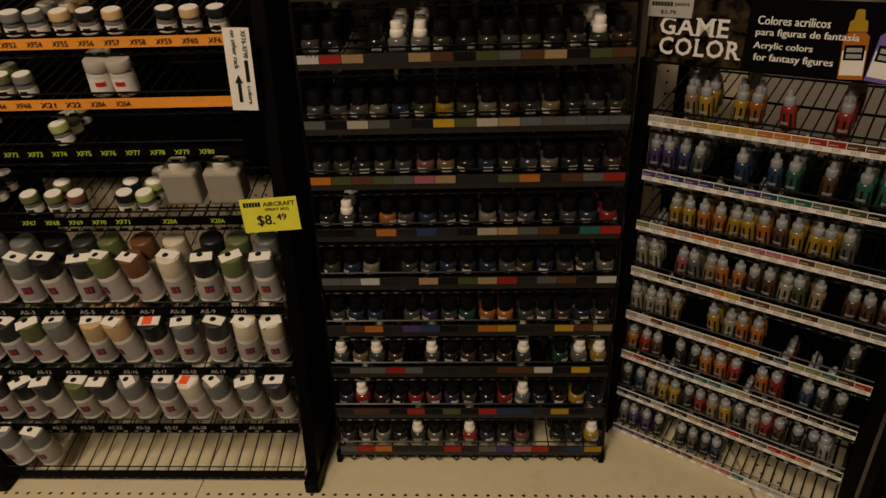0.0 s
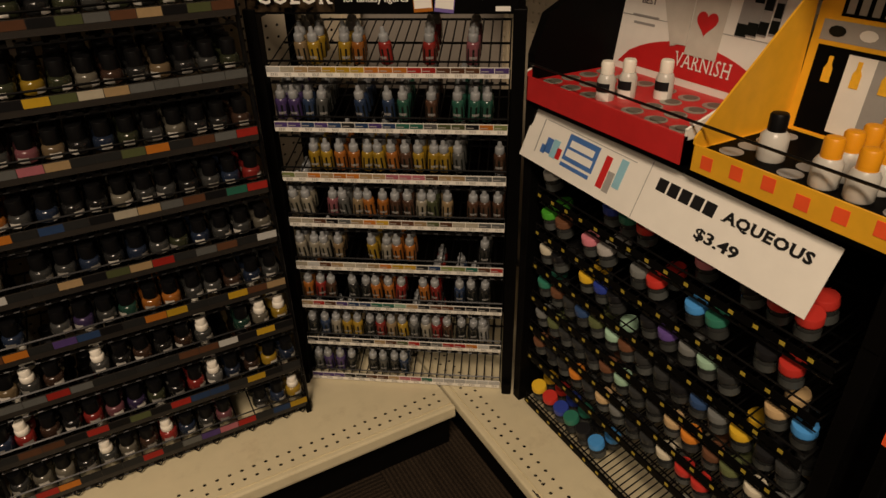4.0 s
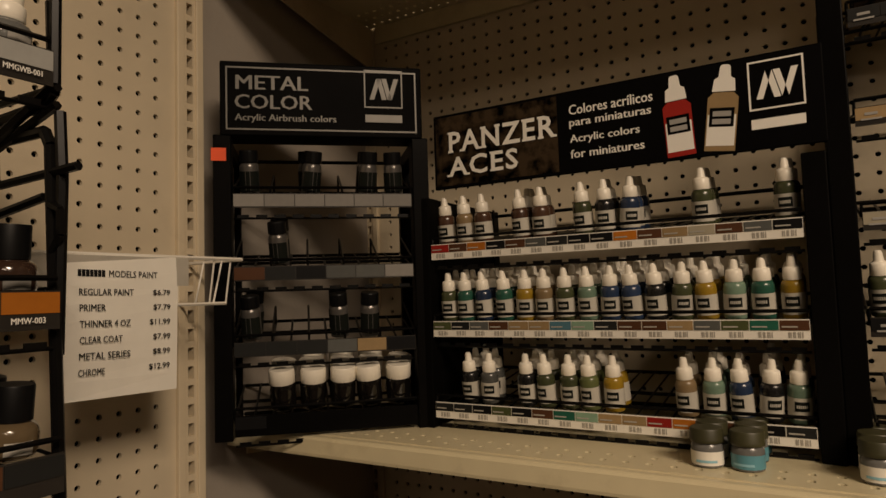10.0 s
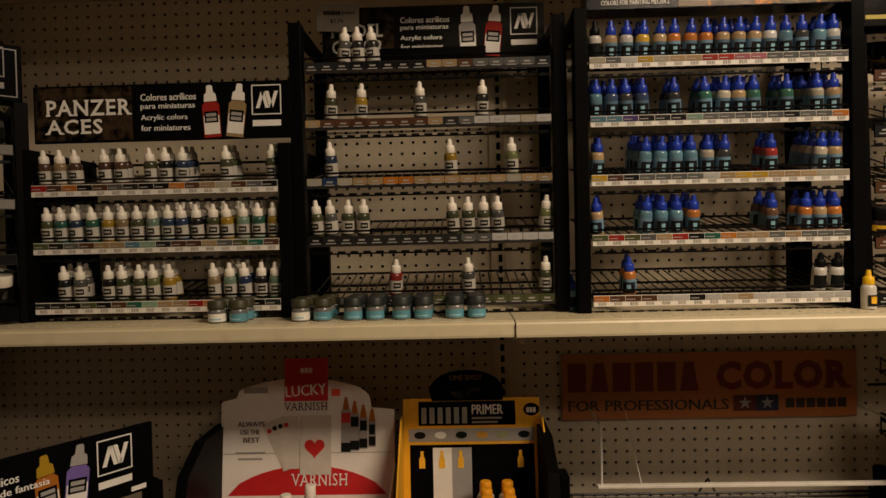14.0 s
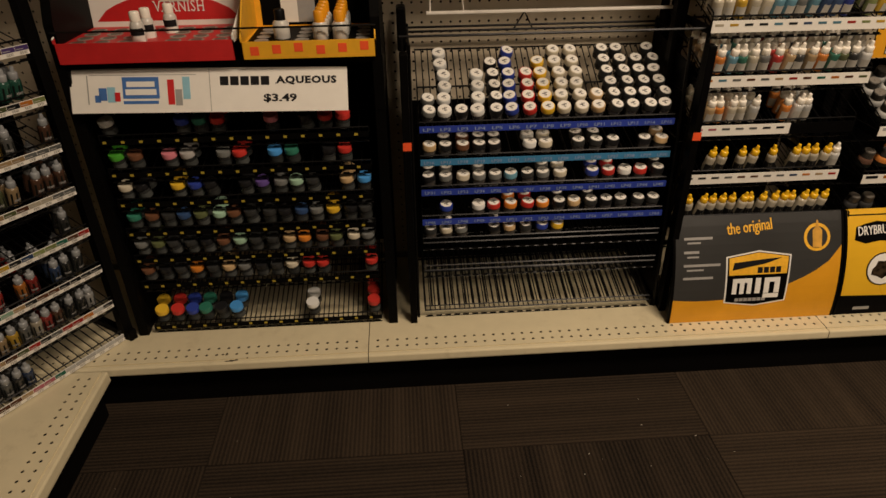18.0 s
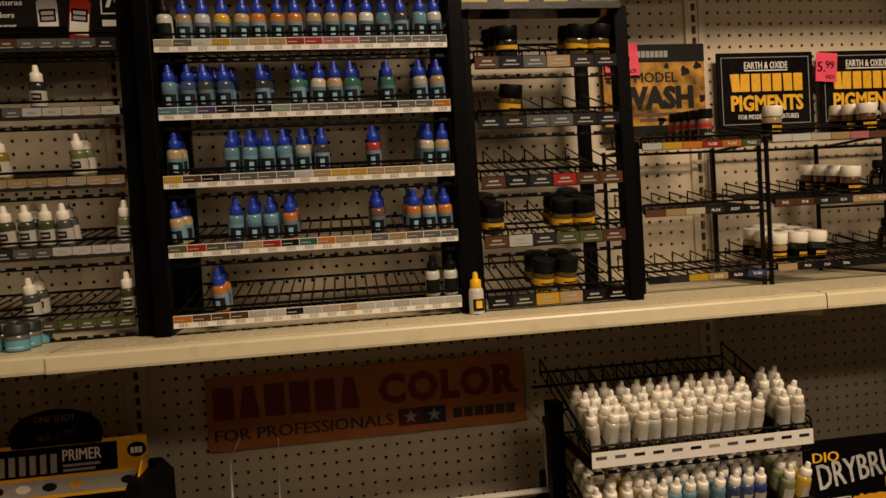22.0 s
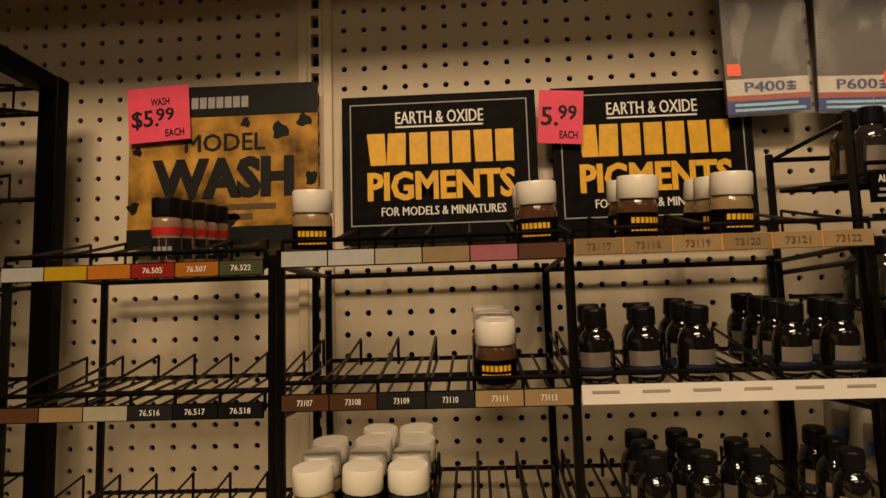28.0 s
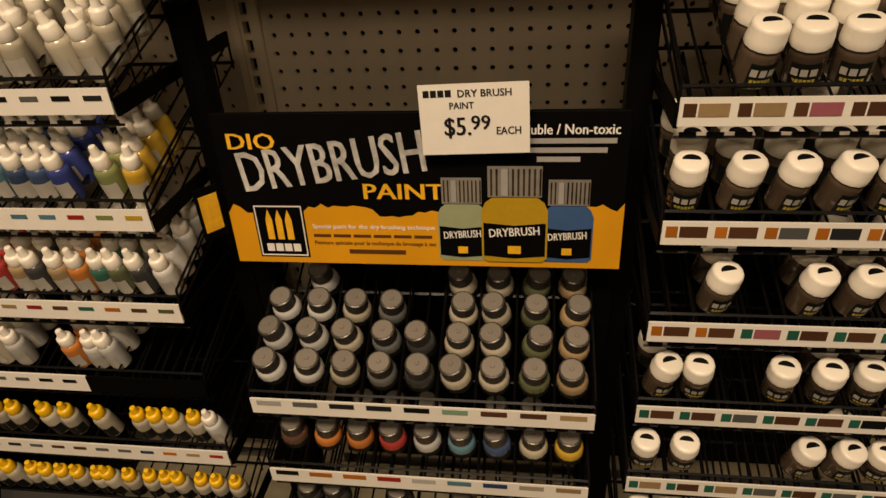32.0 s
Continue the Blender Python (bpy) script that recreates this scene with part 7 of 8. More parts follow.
card = tag_card("white handwritten card, dry brush paint five ninety-nine each", pose(0.816, -1.203, 0.945, -3, -1.5, EAST), 0.112, 0.074, WHITE_CARD, [("DRY BRUSH", 0.36, 0.82, 0.48, 0.10, BLACK_INK), ("PAINT", 0.28, 0.66, 0.22, 0.09, BLACK_INK), ("$5.", 0.22, 0.24, 0.24, 0.30, BLACK_INK), ("99", 0.47, 0.36, 0.17, 0.20, BLACK_INK), ("EACH", 0.70, 0.28, 0.22, 0.11, BLACK_INK)])
blocks_on(card, 0.005, 0.061, 0.030, 0.007, 4, BLACK_INK)
side_card = sign("small black and yellow emblem card edge-on beside the rack", pose(0.800, -0.940, 0.842, 0, 0, -40), 0.03, 0.066, BLACK_CARD, 0.002, "card")
panel("yellow_field", 0.004, 0.010, 0.026, 0.056, 0.0, GOLD_INK, side_card)


# curved printed skirts under the three lower racks
def bend_board(ob, height, sweep):
    """Lays a flat sign's pieces on a curved front: the top sweeps back."""
    for child in ob.children_recursive:
        bm = bmesh.new()
        bm.from_mesh(child.data)
        for k in range(1, 12):
            bmesh.ops.bisect_plane(bm, geom=bm.verts[:] + bm.edges[:] + bm.faces[:], plane_co=(0, 0, height * k / 12), plane_no=(0, 0, 1))
        for v in bm.verts:
            s = v.co.z / height
            v.co.y += sweep * s * s
            v.co.z *= 1 - 0.05 * s
        bm.to_mesh(child.data)
        bm.free()


SLATE = material("slate_print", (0.042, 0.042, 0.040), 0.32, spread=0.25, scale=6, coat=0.2)
AMBER_PRINT = material("amber_print", (0.74, 0.30, 0.012), 0.3, spread=0.14, scale=10, coat=0.2)
SUN_PRINT = material("sunny_print", (0.80, 0.46, 0.02), 0.3, spread=0.1, scale=10, coat=0.2)


def slate_skirt(m, w):
    h = 0.292
    ob = sign("curved printed skirt sign, slate over amber with a shield emblem", m, w, h, SLATE, 0.004, "skirt_sign", bevel=0.0)
    part("amber_field", Geo().plate([(w, 0.0)] + [(w, 0.205)] + [(w * (1 - t * 0.999), h * (0.70 - 0.56 * (1 - (1 - t) ** 2) ** 0.7 + 0.10 * t * t)) for t in [i / 14 for i in range(1, 15)]] + [(0.0, 0.0)], -0.0008, 0.0), AMBER_PRINT, ob)
    words_on(ob, w, h, [("the original", 0.31, 0.80, 0.27, 0.13, GOLD_INK, 5)], -0.0004)
    cx, cz = w * 0.50, h * 0.44

    def shield(k):
        return [(cx - 0.088 * k, cz + 0.058 * k), (cx, cz + 0.072 * k), (cx + 0.088 * k, cz + 0.058 * k), (cx + 0.084 * k, cz - 0.072 * k), (cx, cz - 0.084 * k), (cx - 0.084 * k, cz - 0.072 * k)]
    part("shield_rim", Geo().plate(shield(1.0), -0.0014, -0.0008), WHITE_INK, ob)
    part("shield_field", Geo().plate(shield(0.95), -0.0020, -0.0014), BLACK_CARD, ob)
    part("shield_band", Geo().plate([(cx - 0.080, cz + 0.054), (cx, cz + 0.067), (cx + 0.080, cz + 0.054), (cx + 0.078, cz + 0.008), (cx - 0.078, cz + 0.008)], -0.0026, -0.0020), GOLD_INK, ob)
    part("printed_shell", Geo().plate([(cx - 0.070, cz + 0.022), (cx + 0.020, cz + 0.038), (cx + 0.062, cz + 0.052), (cx + 0.022, cz + 0.050), (cx - 0.066, cz + 0.042)], -0.0032, -0.0026), BLACK_INK, ob)
    blocks_on(ob, cx - 0.002, cz + 0.012, 0.066, 0.016, 4, BLACK_INK, -0.0026)
    g = Geo()
    for x0, x1 in ((-0.066, -0.054), (-0.046, -0.034), (-0.026, -0.014), (-0.004, 0.010), (0.020, 0.034), (0.048, 0.062)):
        g.box(cx + x0, -0.0028, cz - 0.046, cx + x1, -0.0020, cz - 0.002)
    g.box(cx - 0.066, -0.0029, cz - 0.014, cx - 0.014, -0.0021, cz - 0.002).box(cx + 0.020, -0.0029, cz - 0.060, cx + 0.062, -0.0021, cz - 0.048).box(cx + 0.020, -0.0029, cz - 0.014, cx + 0.062, -0.0021, cz - 0.002)
    part("wordmark", g, WHITE_INK, ob, kind="stuff")
    blocks_on(ob, cx - 0.055, cz - 0.068, 0.085, 0.009, 7, DIM_INK, -0.0021)
    bars_on(ob, w, h, [(0.05, 0.80, 0.17, 0.022), (0.05, 0.68, 0.09, 0.022), (0.05, 0.56, 0.22, 0.022), (0.05, 0.44, 0.18, 0.022), (0.07, 0.765, 0.08, 0.015), (0.07, 0.64, 0.07, 0.015), (0.07, 0.52, 0.10, 0.015)], DIM_INK)
    disc("badge", w * 0.85, h * 0.78, 0.036, 0.0, GOLD_INK, ob)
    disc("badge_field", w * 0.85, h * 0.78, 0.028, -0.0007, SLATE, ob)
    part("badge_bottle", Geo().plate([(w * 0.85 - 0.012, h * 0.78 - 0.026), (w * 0.85 + 0.012, h * 0.78 - 0.026), (w * 0.85 + 0.013, h * 0.78 + 0.018), (w * 0.85 + 0.004, h * 0.78 + 0.028), (w * 0.85 + 0.002, h * 0.78 + 0.044), (w * 0.85 - 0.002, h * 0.78 + 0.044), (w * 0.85 - 0.004, h * 0.78 + 0.028), (w * 0.85 - 0.013, h * 0.78 + 0.018)], -0.0020, -0.0014), SAND_PRINT, ob)
    part("black_edge", Geo().box(-0.006, -0.002, 0.0, 0.0, 0.006, h).box(w, -0.002, 0.0, w + 0.006, 0.006, h), BLACK_PANEL, ob, kind="stuff")
    bend_board(ob, h, 0.085)
    return ob


def sunny_skirt(m, w):
    h = 0.292
    ob = sign("curved printed skirt sign, yellow with round pictures", m, w, h, SUN_PRINT, 0.004, "skirt_sign", bevel=0.0)
    part("black_swoosh", Geo().plate([(w, 0.0), (w, 0.105), (w * 0.85, 0.088), (w * 0.6, 0.066), (w * 0.3, 0.056), (0.0, 0.060), (0.0, 0.0)], -0.0008, 0.0), BLACK_CARD, ob)
    part("ink_splash", Geo().plate([(0.02, 0.215), (0.05, 0.205), (0.09, 0.212), (0.135, 0.208), (0.14, 0.235), (0.12, 0.258), (0.08, 0.262), (0.05, 0.256), (0.024, 0.248)], -0.0007, 0.0), BLACK_CARD, ob)
    words_on(ob, w, h, [("DRYBRUSH", 0.065, 0.775, 0.23, 0.08, WHITE_INK, 3)], -0.0008)
    HIDE = material("printed_hide", (0.30, 0.17, 0.06), 0.4, spread=0.8, scale=60)
    for fx, fz, r, inner in ((0.47, 0.80, 0.050, HIDE), (0.23, 0.46, 0.046, MURK), (0.50, 0.34, 0.050, HIDE), (0.77, 0.56, 0.056, MURK)):
        disc("picture_rim", fx * w, fz * h, r, -0.0008, BLACK_INK, ob)
        disc("picture", fx * w, fz * h, r * 0.93, -0.0016, WHITE_INK, ob)
        part("printed_model", Geo().plate([(fx * w + r * q * math.cos(a), fz * h + r * q * 0.8 * math.sin(a)) for a, q in [(2 * math.pi * i / 12, 0.55 + 0.3 * ((i * 7) % 5) / 5) for i in range(12)]], -0.0028, -0.0022), inner, ob)
    part("red_flash", Geo().plate([(w * 0.80, h * 0.36), (w * 0.975, h * 0.44), (w * 0.985, h * 0.58), (w * 0.82, h * 0.50)], -0.0030, -0.0024), RED_CARD, ob)
    lettering("NEW", w * 0.835, h * 0.41, w * 0.115, h * 0.085, -0.0031, WHITE_INK, ob, turn=10)
    bars_on(ob, w, h, [(0.60, 0.90, 0.34, 0.03), (0.66, 0.845, 0.22, 0.018), (0.68, 0.80, 0.22, 0.018), (0.74, 0.755, 0.12, 0.018)], material("burnt_ink", (0.22, 0.08, 0.01), 0.5))
    bars_on(ob, w, h, [(0.66, 0.115, 0.17, 0.05), (0.66, 0.08, 0.17, 0.015), (0.10, 0.05, 0.10, 0.03)], DIM_INK, -0.0008)
    panel("small_emblem", w * 0.87, h * 0.05, w * 0.96, h * 0.20, -0.0008, GOLD_INK, ob)
    part("black_edge", Geo().box(-0.006, -0.002, 0.0, 0.0, 0.006, h).box(w, -0.002, 0.0, w + 0.006, 0.006, h), BLACK_PANEL, ob, kind="stuff")
    bend_board(ob, h, 0.085)
    return ob


slate_skirt(pose(0.664, -0.512, DECK_Z + 0.001, 0, 0, EAST), 0.446)
sunny_skirt(pose(0.664, -0.974, DECK_Z + 0.001, 0, 0, EAST), 0.452)
slate_skirt(pose(0.664, -1.442, DECK_Z + 0.001, 0, 0, EAST), 0.446)

# tags on the can rack
tag = tag_card("yellow handwritten price tag, aircraft spray eight forty-nine", pose(-0.420, 1.078, 0.736, 0, -2, 4), 0.104, 0.067, YELLOW_TAG, [("AIRCRAFT", 0.40, 0.76, 0.56, 0.13, BLACK_INK), ("SPRAY (AS)", 0.42, 0.60, 0.42, 0.11, BLACK_INK), ("$8.", 0.25, 0.17, 0.30, 0.34, BLACK_INK), ("49", 0.60, 0.34, 0.17, 0.18, BLACK_INK)])
blocks_on(tag, 0.006, 0.051, 0.032, 0.009, 6, BLACK_INK)
tag = sign("white paper strip pointing to another rack, written sideways", pose(-0.406, 1.088, 0.966, 0, 2, 0), 0.044, 0.136, WHITE_CARD, 0.0008, "paper_strip", "paper sign", 0.0)
lettering("on other rack", 0.013, 0.132, 0.062, 0.008, -0.0003, BLACK_INK, tag, turn=-90)
lettering("XF76-XF90", 0.030, 0.132, 0.044, 0.008, -0.0003, BLACK_INK, tag, turn=-90)
lettering("colors", 0.030, 0.042, 0.030, 0.007, -0.0003, BLACK_INK, tag, turn=-90)
blocks_on(tag, 0.030, 0.048, 0.008, 0.036, 1, BLACK_INK)
part("arrow", Geo().plate([(0.014, 0.014), (0.020, 0.014), (0.020, 0.046), (0.024, 0.046), (0.017, 0.060), (0.010, 0.046), (0.014, 0.046)], -0.0006, 0), BLACK_INK, tag)

# price list on its white wire basket
basket = thing("wire_basket", "white wire basket hooked on the pegboard", "wire basket", pose(0.292, 1.352, 1.472))
part("top_wire", Geo().bent([(0.0, 0.0, 0.055), (0.318, 0.0, 0.055), (0.318, 0.105, 0.055), (0.0, 0.105, 0.055), (0.0, 0.0, 0.055)], 0.0024, 5), WIRE_WHITE, basket)
part("bottom_wire", Geo().bent([(0.0, 0.012, 0.0), (0.302, 0.012, 0.0), (0.302, 0.105, 0.0), (0.0, 0.105, 0.0), (0.0, 0.012, 0.0)], 0.0020, 5), WIRE_WHITE, basket)
g = Geo()
for i in range(13):
    x = 0.302 * i / 12
    g.bent([(x, 0.105, 0.056), (x, 0.105, 0.0), (x, 0.012, 0.0), (x, 0.002, 0.055)] if i < 1 or i > 10 else [(x, 0.105, 0.066), (x, 0.105, 0.0), (x, 0.012, 0.0)], 0.0014, 4)
for y in (0.035, 0.07):
    g.bent([(0.302, y, 0.0), (0.316, y, 0.055)], 0.0014, 4)
part("basket_wire", g, WIRE_WHITE, basket, kind="stuff")
part("label_strip", Geo().box(0.0, -0.0035, 0.022, 0.235, -0.0015, 0.054), material("grey_plastic_strip", (0.45, 0.42, 0.36), 0.4), basket)
panel("red_marker", 0.012, 0.028, 0.026, 0.052, -0.0035, RED_TAG, basket)
w, h = 0.132, 0.148
ob = thing("price_list", "white paper price list with typed paint prices", "price list", pose(0.374, 1.343, 1.382, -3, 1.5, 0))
sheet = Geo()
for i in range(9):
    z = h * i / 8
    y = -0.010 * math.sin(math.pi * (1 - i / 8)) * 0.6
    sheet.v += [(0, y, z), (w, y + 0.003 * math.sin(4 * z / h), z)]
sheet.f = [(2 * i, 2 * i + 1, 2 * i + 3, 2 * i + 2) for i in range(8)]
part("sheet", sheet, WHITE_CARD, ob)
LIST = [("REGULAR PAINT", "$6.79"), ("PRIMER", "$7.79"), ("THINNER 4 OZ", "$11.99"), ("CLEAR COAT", "$7.99"), ("METAL SERIES", "$8.99"), ("CHROME", "$12.99")]
for k, (item, price) in enumerate(LIST):
    z = h * (0.70 - 0.108 * k)
    y = min(-0.006 * math.sin(math.pi * (1 - q / h)) for q in (z, z + 0.0068)) - 0.0006
    lettering(item, 0.018, z, 0.0045 * len(item), 0.0068, y, BLACK_INK, ob, bold=0.6)
    lettering(price, w - 0.010 - 0.0044 * len(price), z, 0.0042 * len(price), 0.0068, y + 0.002 * min(math.sin(4 * z / h), math.sin(4 * z / h + 0.2)), BLACK_INK, ob, bold=0.6)
lettering("MODELS PAINT", 0.050, h * 0.83, 0.056, 0.0070, -0.0042, BLACK_INK, ob, bold=0.4)
blocks_on(ob, 0.018, h * 0.83, 0.029, 0.0070, 7, BLACK_INK, -0.0036)
for i in range(4):
    bottle("mm", "k", BLACK_CAP, pose(0.312 + 0.034 * i, 1.425, 1.4745, 0, 0, 20 * i), DARK_GLASS, None, None, "squat paint bottles", "black-capped squat bottle in the wire basket")

# ---- boxes and loose goods ----
varnish = thing("varnish_display", "red and white card counter display with three varnish bottles", "counter display", pose(0.715, 0.889, 0.866, 0, 0, EAST))
W, D = 0.365, 0.195
part("tray_floor", Geo().box(0, 0.004, 0.0, W, D, 0.036), RED_CARD, varnish)
part("front_wall", Geo().box(0, 0.0, 0.0, W, 0.004, 0.042), RED_CARD, varnish)
for x in (0.0, W - 0.003):
    g = Geo()
    for sx in (0.0, 0.003):
        g.v += [(x + sx, y, z) for y, z in ((0.0, 0.0), (D, 0.0), (D, 0.108), (D * 0.94, 0.111), (0.0, 0.050))]
    g.f = [(4, 3, 2, 1, 0), (5, 6, 7, 8, 9)] + [(i, (i + 1) % 5, 5 + (i + 1) % 5, 5 + i) for i in range(5)]
    part("side_wall", g, RED_CARD if x == 0.0 else WHITE_CARD, varnish)
    part("white_edge", Geo().rod((x + 0.0015, -0.001, 0.051), (x + 0.0015, D * 0.94, 0.112), 0.0022, 4), WHITE_CARD, varnish)
LEAN_BACK = pose(0, D - 0.006, 0.03, -8, 0, 0)
outline = [(0.004, 0.0), (W - 0.004, 0.0), (W - 0.004, 0.185), (W - 0.05, 0.190), (W - 0.055, 0.215), (W - 0.075, 0.232), (0.24, 0.245), (0.20, 0.250), (0.13, 0.250), (0.085, 0.243), (0.04, 0.228), (0.035, 0.212), (0.004, 0.205)]
backboard = part("backboard", Geo().plate(outline, 0.0, 0.003), WHITE_CARD, varnish, m=LEAN_BACK)
part("red_arch", Geo().plate([(0.02 + (W - 0.04) * i / 14, 0.018 + 0.058 * math.sin(math.pi * i / 14) ** 0.6) for i in range(15)], -0.0006, 0), RED_CARD, backboard)
slab_lettering("VARNISH", 0.150, 0.036, 0.115, 0.024, -0.0009, WHITE_INK, backboard, 0.0)
bars([(0.006, 0.100, W - 0.012, 0.0012)], 0.0, DIM_INK, backboard, "fold_line")
panel("red_plaque", 0.135, 0.205, 0.225, 0.292, -0.0004, RED_CARD, backboard, 0.002)
blocks_on(backboard, 0.168, 0.262, 0.026, 0.010, 3, WHITE_INK, -0.0025)
lettering("LUCKY", 0.138, 0.213, 0.084, 0.022, -0.0030, WHITE_INK, backboard, turn=4)
slab_lettering("VARNISH", 0.134, 0.186, 0.090, 0.016, -0.0009, FADED_BLACK, backboard, 0.0)
for k, line in enumerate(("ALWAYS", "USE THE", "BEST")):
    lettering(line, 0.038 + 0.006 * k, 0.155 - 0.016 * k, (0.056, 0.040, 0.034)[k], 0.010, -0.0006, FADED_BLACK, backboard)
bars([(0.034, 0.100, 0.062, 0.004), (0.040, 0.088, 0.050, 0.004), (0.05, 0.222, 0.05, 0.012)], 0.0, DIM_INK, backboard)
for i, a in enumerate((26, 18, 10, 2)):
    c, s = math.cos(radians(a)), math.sin(radians(a))
    pts = [(0.150 + c * x - s * z, 0.070 + s * x + c * z) for x, z in ((-0.017, 0), (0.017, 0), (0.017, 0.105), (-0.017, 0.105))]
    part("printed_card", Geo().plate(pts, -0.0006 - 0.0005 * i, -0.0001 - 0.0005 * i), material("ivory_card", (0.60, 0.56, 0.48), 0.5), backboard)
    x, z = 0.150 - s * 0.088 - c * 0.008, 0.070 + c * 0.088 - s * 0.008
    disc("card_pip", x, z, 0.005, -0.0008 - 0.0005 * i, RED_CARD if i % 3 == 0 else BLACK_INK, backboard, 8)
panel("printed_card", 0.168, 0.058, 0.232, 0.176, -0.0018, material("ivory_card", (0.60, 0.56, 0.48), 0.5), backboard)
heart = [(0.198 + 0.0013 * 16 * math.sin(w) ** 3 , 0.112 + 0.0013 * (13 * math.cos(w) - 5 * math.cos(2 * w) - 2 * math.cos(3 * w) - math.cos(4 * w))) for w in [2 * math.pi * i / 24 for i in range(24)]]
part("printed_heart", Geo().plate(heart, -0.0032, -0.0026), RED_CARD, backboard)
for i in range(4):
    x = 0.262 + 0.018 * i
    low, high = 0.100 + 0.004 * i, 0.186 - 0.008 * i
    panel("printed_bottle", x - 0.010 + 0.001 * i, low, x + 0.010 - 0.001 * i, high, -0.0006 * i, DIM_INK, backboard)
    panel("printed_label", x - 0.009 + 0.001 * i, high - 0.026, x + 0.009 - 0.001 * i, high - 0.006, -0.0006 * i - 0.0004, RED_CARD if i == 0 else DARK_LABEL, backboard)
    panel("printed_label", x - 0.010 + 0.001 * i, low + 0.002, x + 0.010 - 0.001 * i, low + 0.020, -0.0006 * i - 0.0004, DARK_LABEL, backboard)
    part("printed_cap", Geo().plate([(x - 0.007, high), (x + 0.007, high), (x + 0.005, high + 0.012), (x + 0.002, high + 0.026), (x - 0.002, high + 0.026), (x - 0.005, high + 0.012)], -0.0007 - 0.0006 * i, -0.0006 * i), tint("o", "print"), backboard)
panel("price_sticker", 0.232, 0.214, 0.250, 0.228, -0.0006, ORANGE_STICKER, backboard)
CUP_DEEP = material("shaded_card_hole", (0.13, 0.115, 0.09), 0.5)
CUP = material("silvered_card_hole", (0.36, 0.35, 0.29), 0.4, 0.3)
for r in range(4):
    for c in range(7):
        if (r, c) in ((0, 3), (1, 3), (2, 3)):
            continue
        part("socket", cached("socket", lambda: Geo().lathe([(0.0172, 0.0362), (0.0172, 0.0369)], 16).mesh("socket", CUP)), CUP, varnish, "", pose(0.036 + 0.049 * c, 0.030 + 0.040 * r, 0))
        part("socket_shade", cached("socket_shade", lambda: Geo().lathe([(0.0120, 0.0368), (0.0120, 0.0373)], 14).mesh("socket_shade", CUP_DEEP)), CUP_DEEP, varnish, "", pose(0.036 + 0.049 * c, 0.0335 + 0.040 * r, 0))


def varnish_bottle(m):
    ob = thing("varnish_bottle", "white varnish bottle with a black and red label", "bottle", m, "varnish bottles")
    g = Geo()
    g.smooth = True
    part("body", g.lathe([(0.0135, 0), (0.0145, 0.002), (0.0145, 0.052), (0.011, 0.060), (0.0085, 0.062)], 14), FROSTED, ob)
    g = Geo()
    g.smooth = True
    part("cap", g.lathe([(0.0105, 0.061), (0.0105, 0.078), (0.009, 0.0805), (0.003, 0.081)], 14), WHITE_CAP, ob)
    for mat, z0, z1 in ((BLACK_INK, 0.034, 0.048), (WHITE_CARD, 0.008, 0.033)):
        g = Geo()
        g.smooth = True
        for i in range(7):
            w = -math.pi / 2 + 2.4 * (i / 6 - 0.5)
            g.v += [(0.0149 * math.cos(w), 0.0149 * math.sin(w), z0), (0.0149 * math.cos(w), 0.0149 * math.sin(w), z1)]
        g.f = [(2 * i, 2 * i + 2, 2 * i + 3, 2 * i + 1) for i in range(6)]
        part("label", g, mat, ob)


for x, y in ((0.163, 0.036), (0.172, 0.073), (0.207, 0.118)):
    varnish_bottle(pose(0.715, 0.889, 0.866, 0, 0, EAST) @ pose(x, y, 0.016))

primer = thing("primer_display", "yellow and black card counter display of primer bottles", "counter display", pose(0.715, 0.511, 0.866, 0, 0, EAST))
W, D = 0.282, 0.190
part("tray_floor", Geo().box(0, 0.004, 0.0, W, D, 0.030), YELLOW_CARD, primer)
part("front_wall", Geo().box(0, 0.0, 0.0, W, 0.004, 0.036), YELLOW_CARD, primer)
part("platform", Geo().box(0.01, 0.012, 0.030, W - 0.01, D - 0.02, 0.0315), BLACK_CARD, primer)
for x in (0.0, W - 0.003):
    g = Geo()
    for sx in (0.0, 0.003):
        g.v += [(x + sx, y, z) for y, z in ((0.0, 0.0), (D, 0.0), (D, 0.205), (D * 0.86, 0.205), (0.0, 0.045))]
    g.f = [(4, 3, 2, 1, 0), (5, 6, 7, 8, 9)] + [(i, (i + 1) % 5, 5 + (i + 1) % 5, 5 + i) for i in range(5)]
    part("side_wall", g, YELLOW_CARD, primer)
backboard = part("backboard", Geo().box(0.003, 0.0, 0.0, W - 0.003, 0.003, 0.210), YELLOW_CARD, primer, m=pose(0, D - 0.006, 0.028, -5, 0, 0))
panel("black_field", 0.016, 0.004, W - 0.016, 0.118, 0.0, BLACK_CARD, backboard)
panel("photo_strip", 0.014, 0.124, W - 0.014, 0.150, 0.0, DIM_INK, backboard)
for i in range(6):
    disc("photo_shape", 0.036 + 0.042 * i, 0.137, 0.012, -0.0007, (DARK_LABEL, WHITE_INK, DARK_LABEL, SAND_PRINT, material("sage_print", (0.36, 0.40, 0.26), 0.4), DARK_LABEL)[i], backboard, 10, squash=0.6)
panel("black_band", 0.034, 0.156, W - 0.052, 0.204, 0.0, BLACK_CARD, backboard)
lettering("PRIMER", 0.142, 0.178, 0.062, 0.019, -0.0009, WHITE_INK, backboard)
bars([(0.142, 0.168, 0.060, 0.004), (0.142, 0.160, 0.052, 0.004)], -0.0006, DIM_INK, backboard)
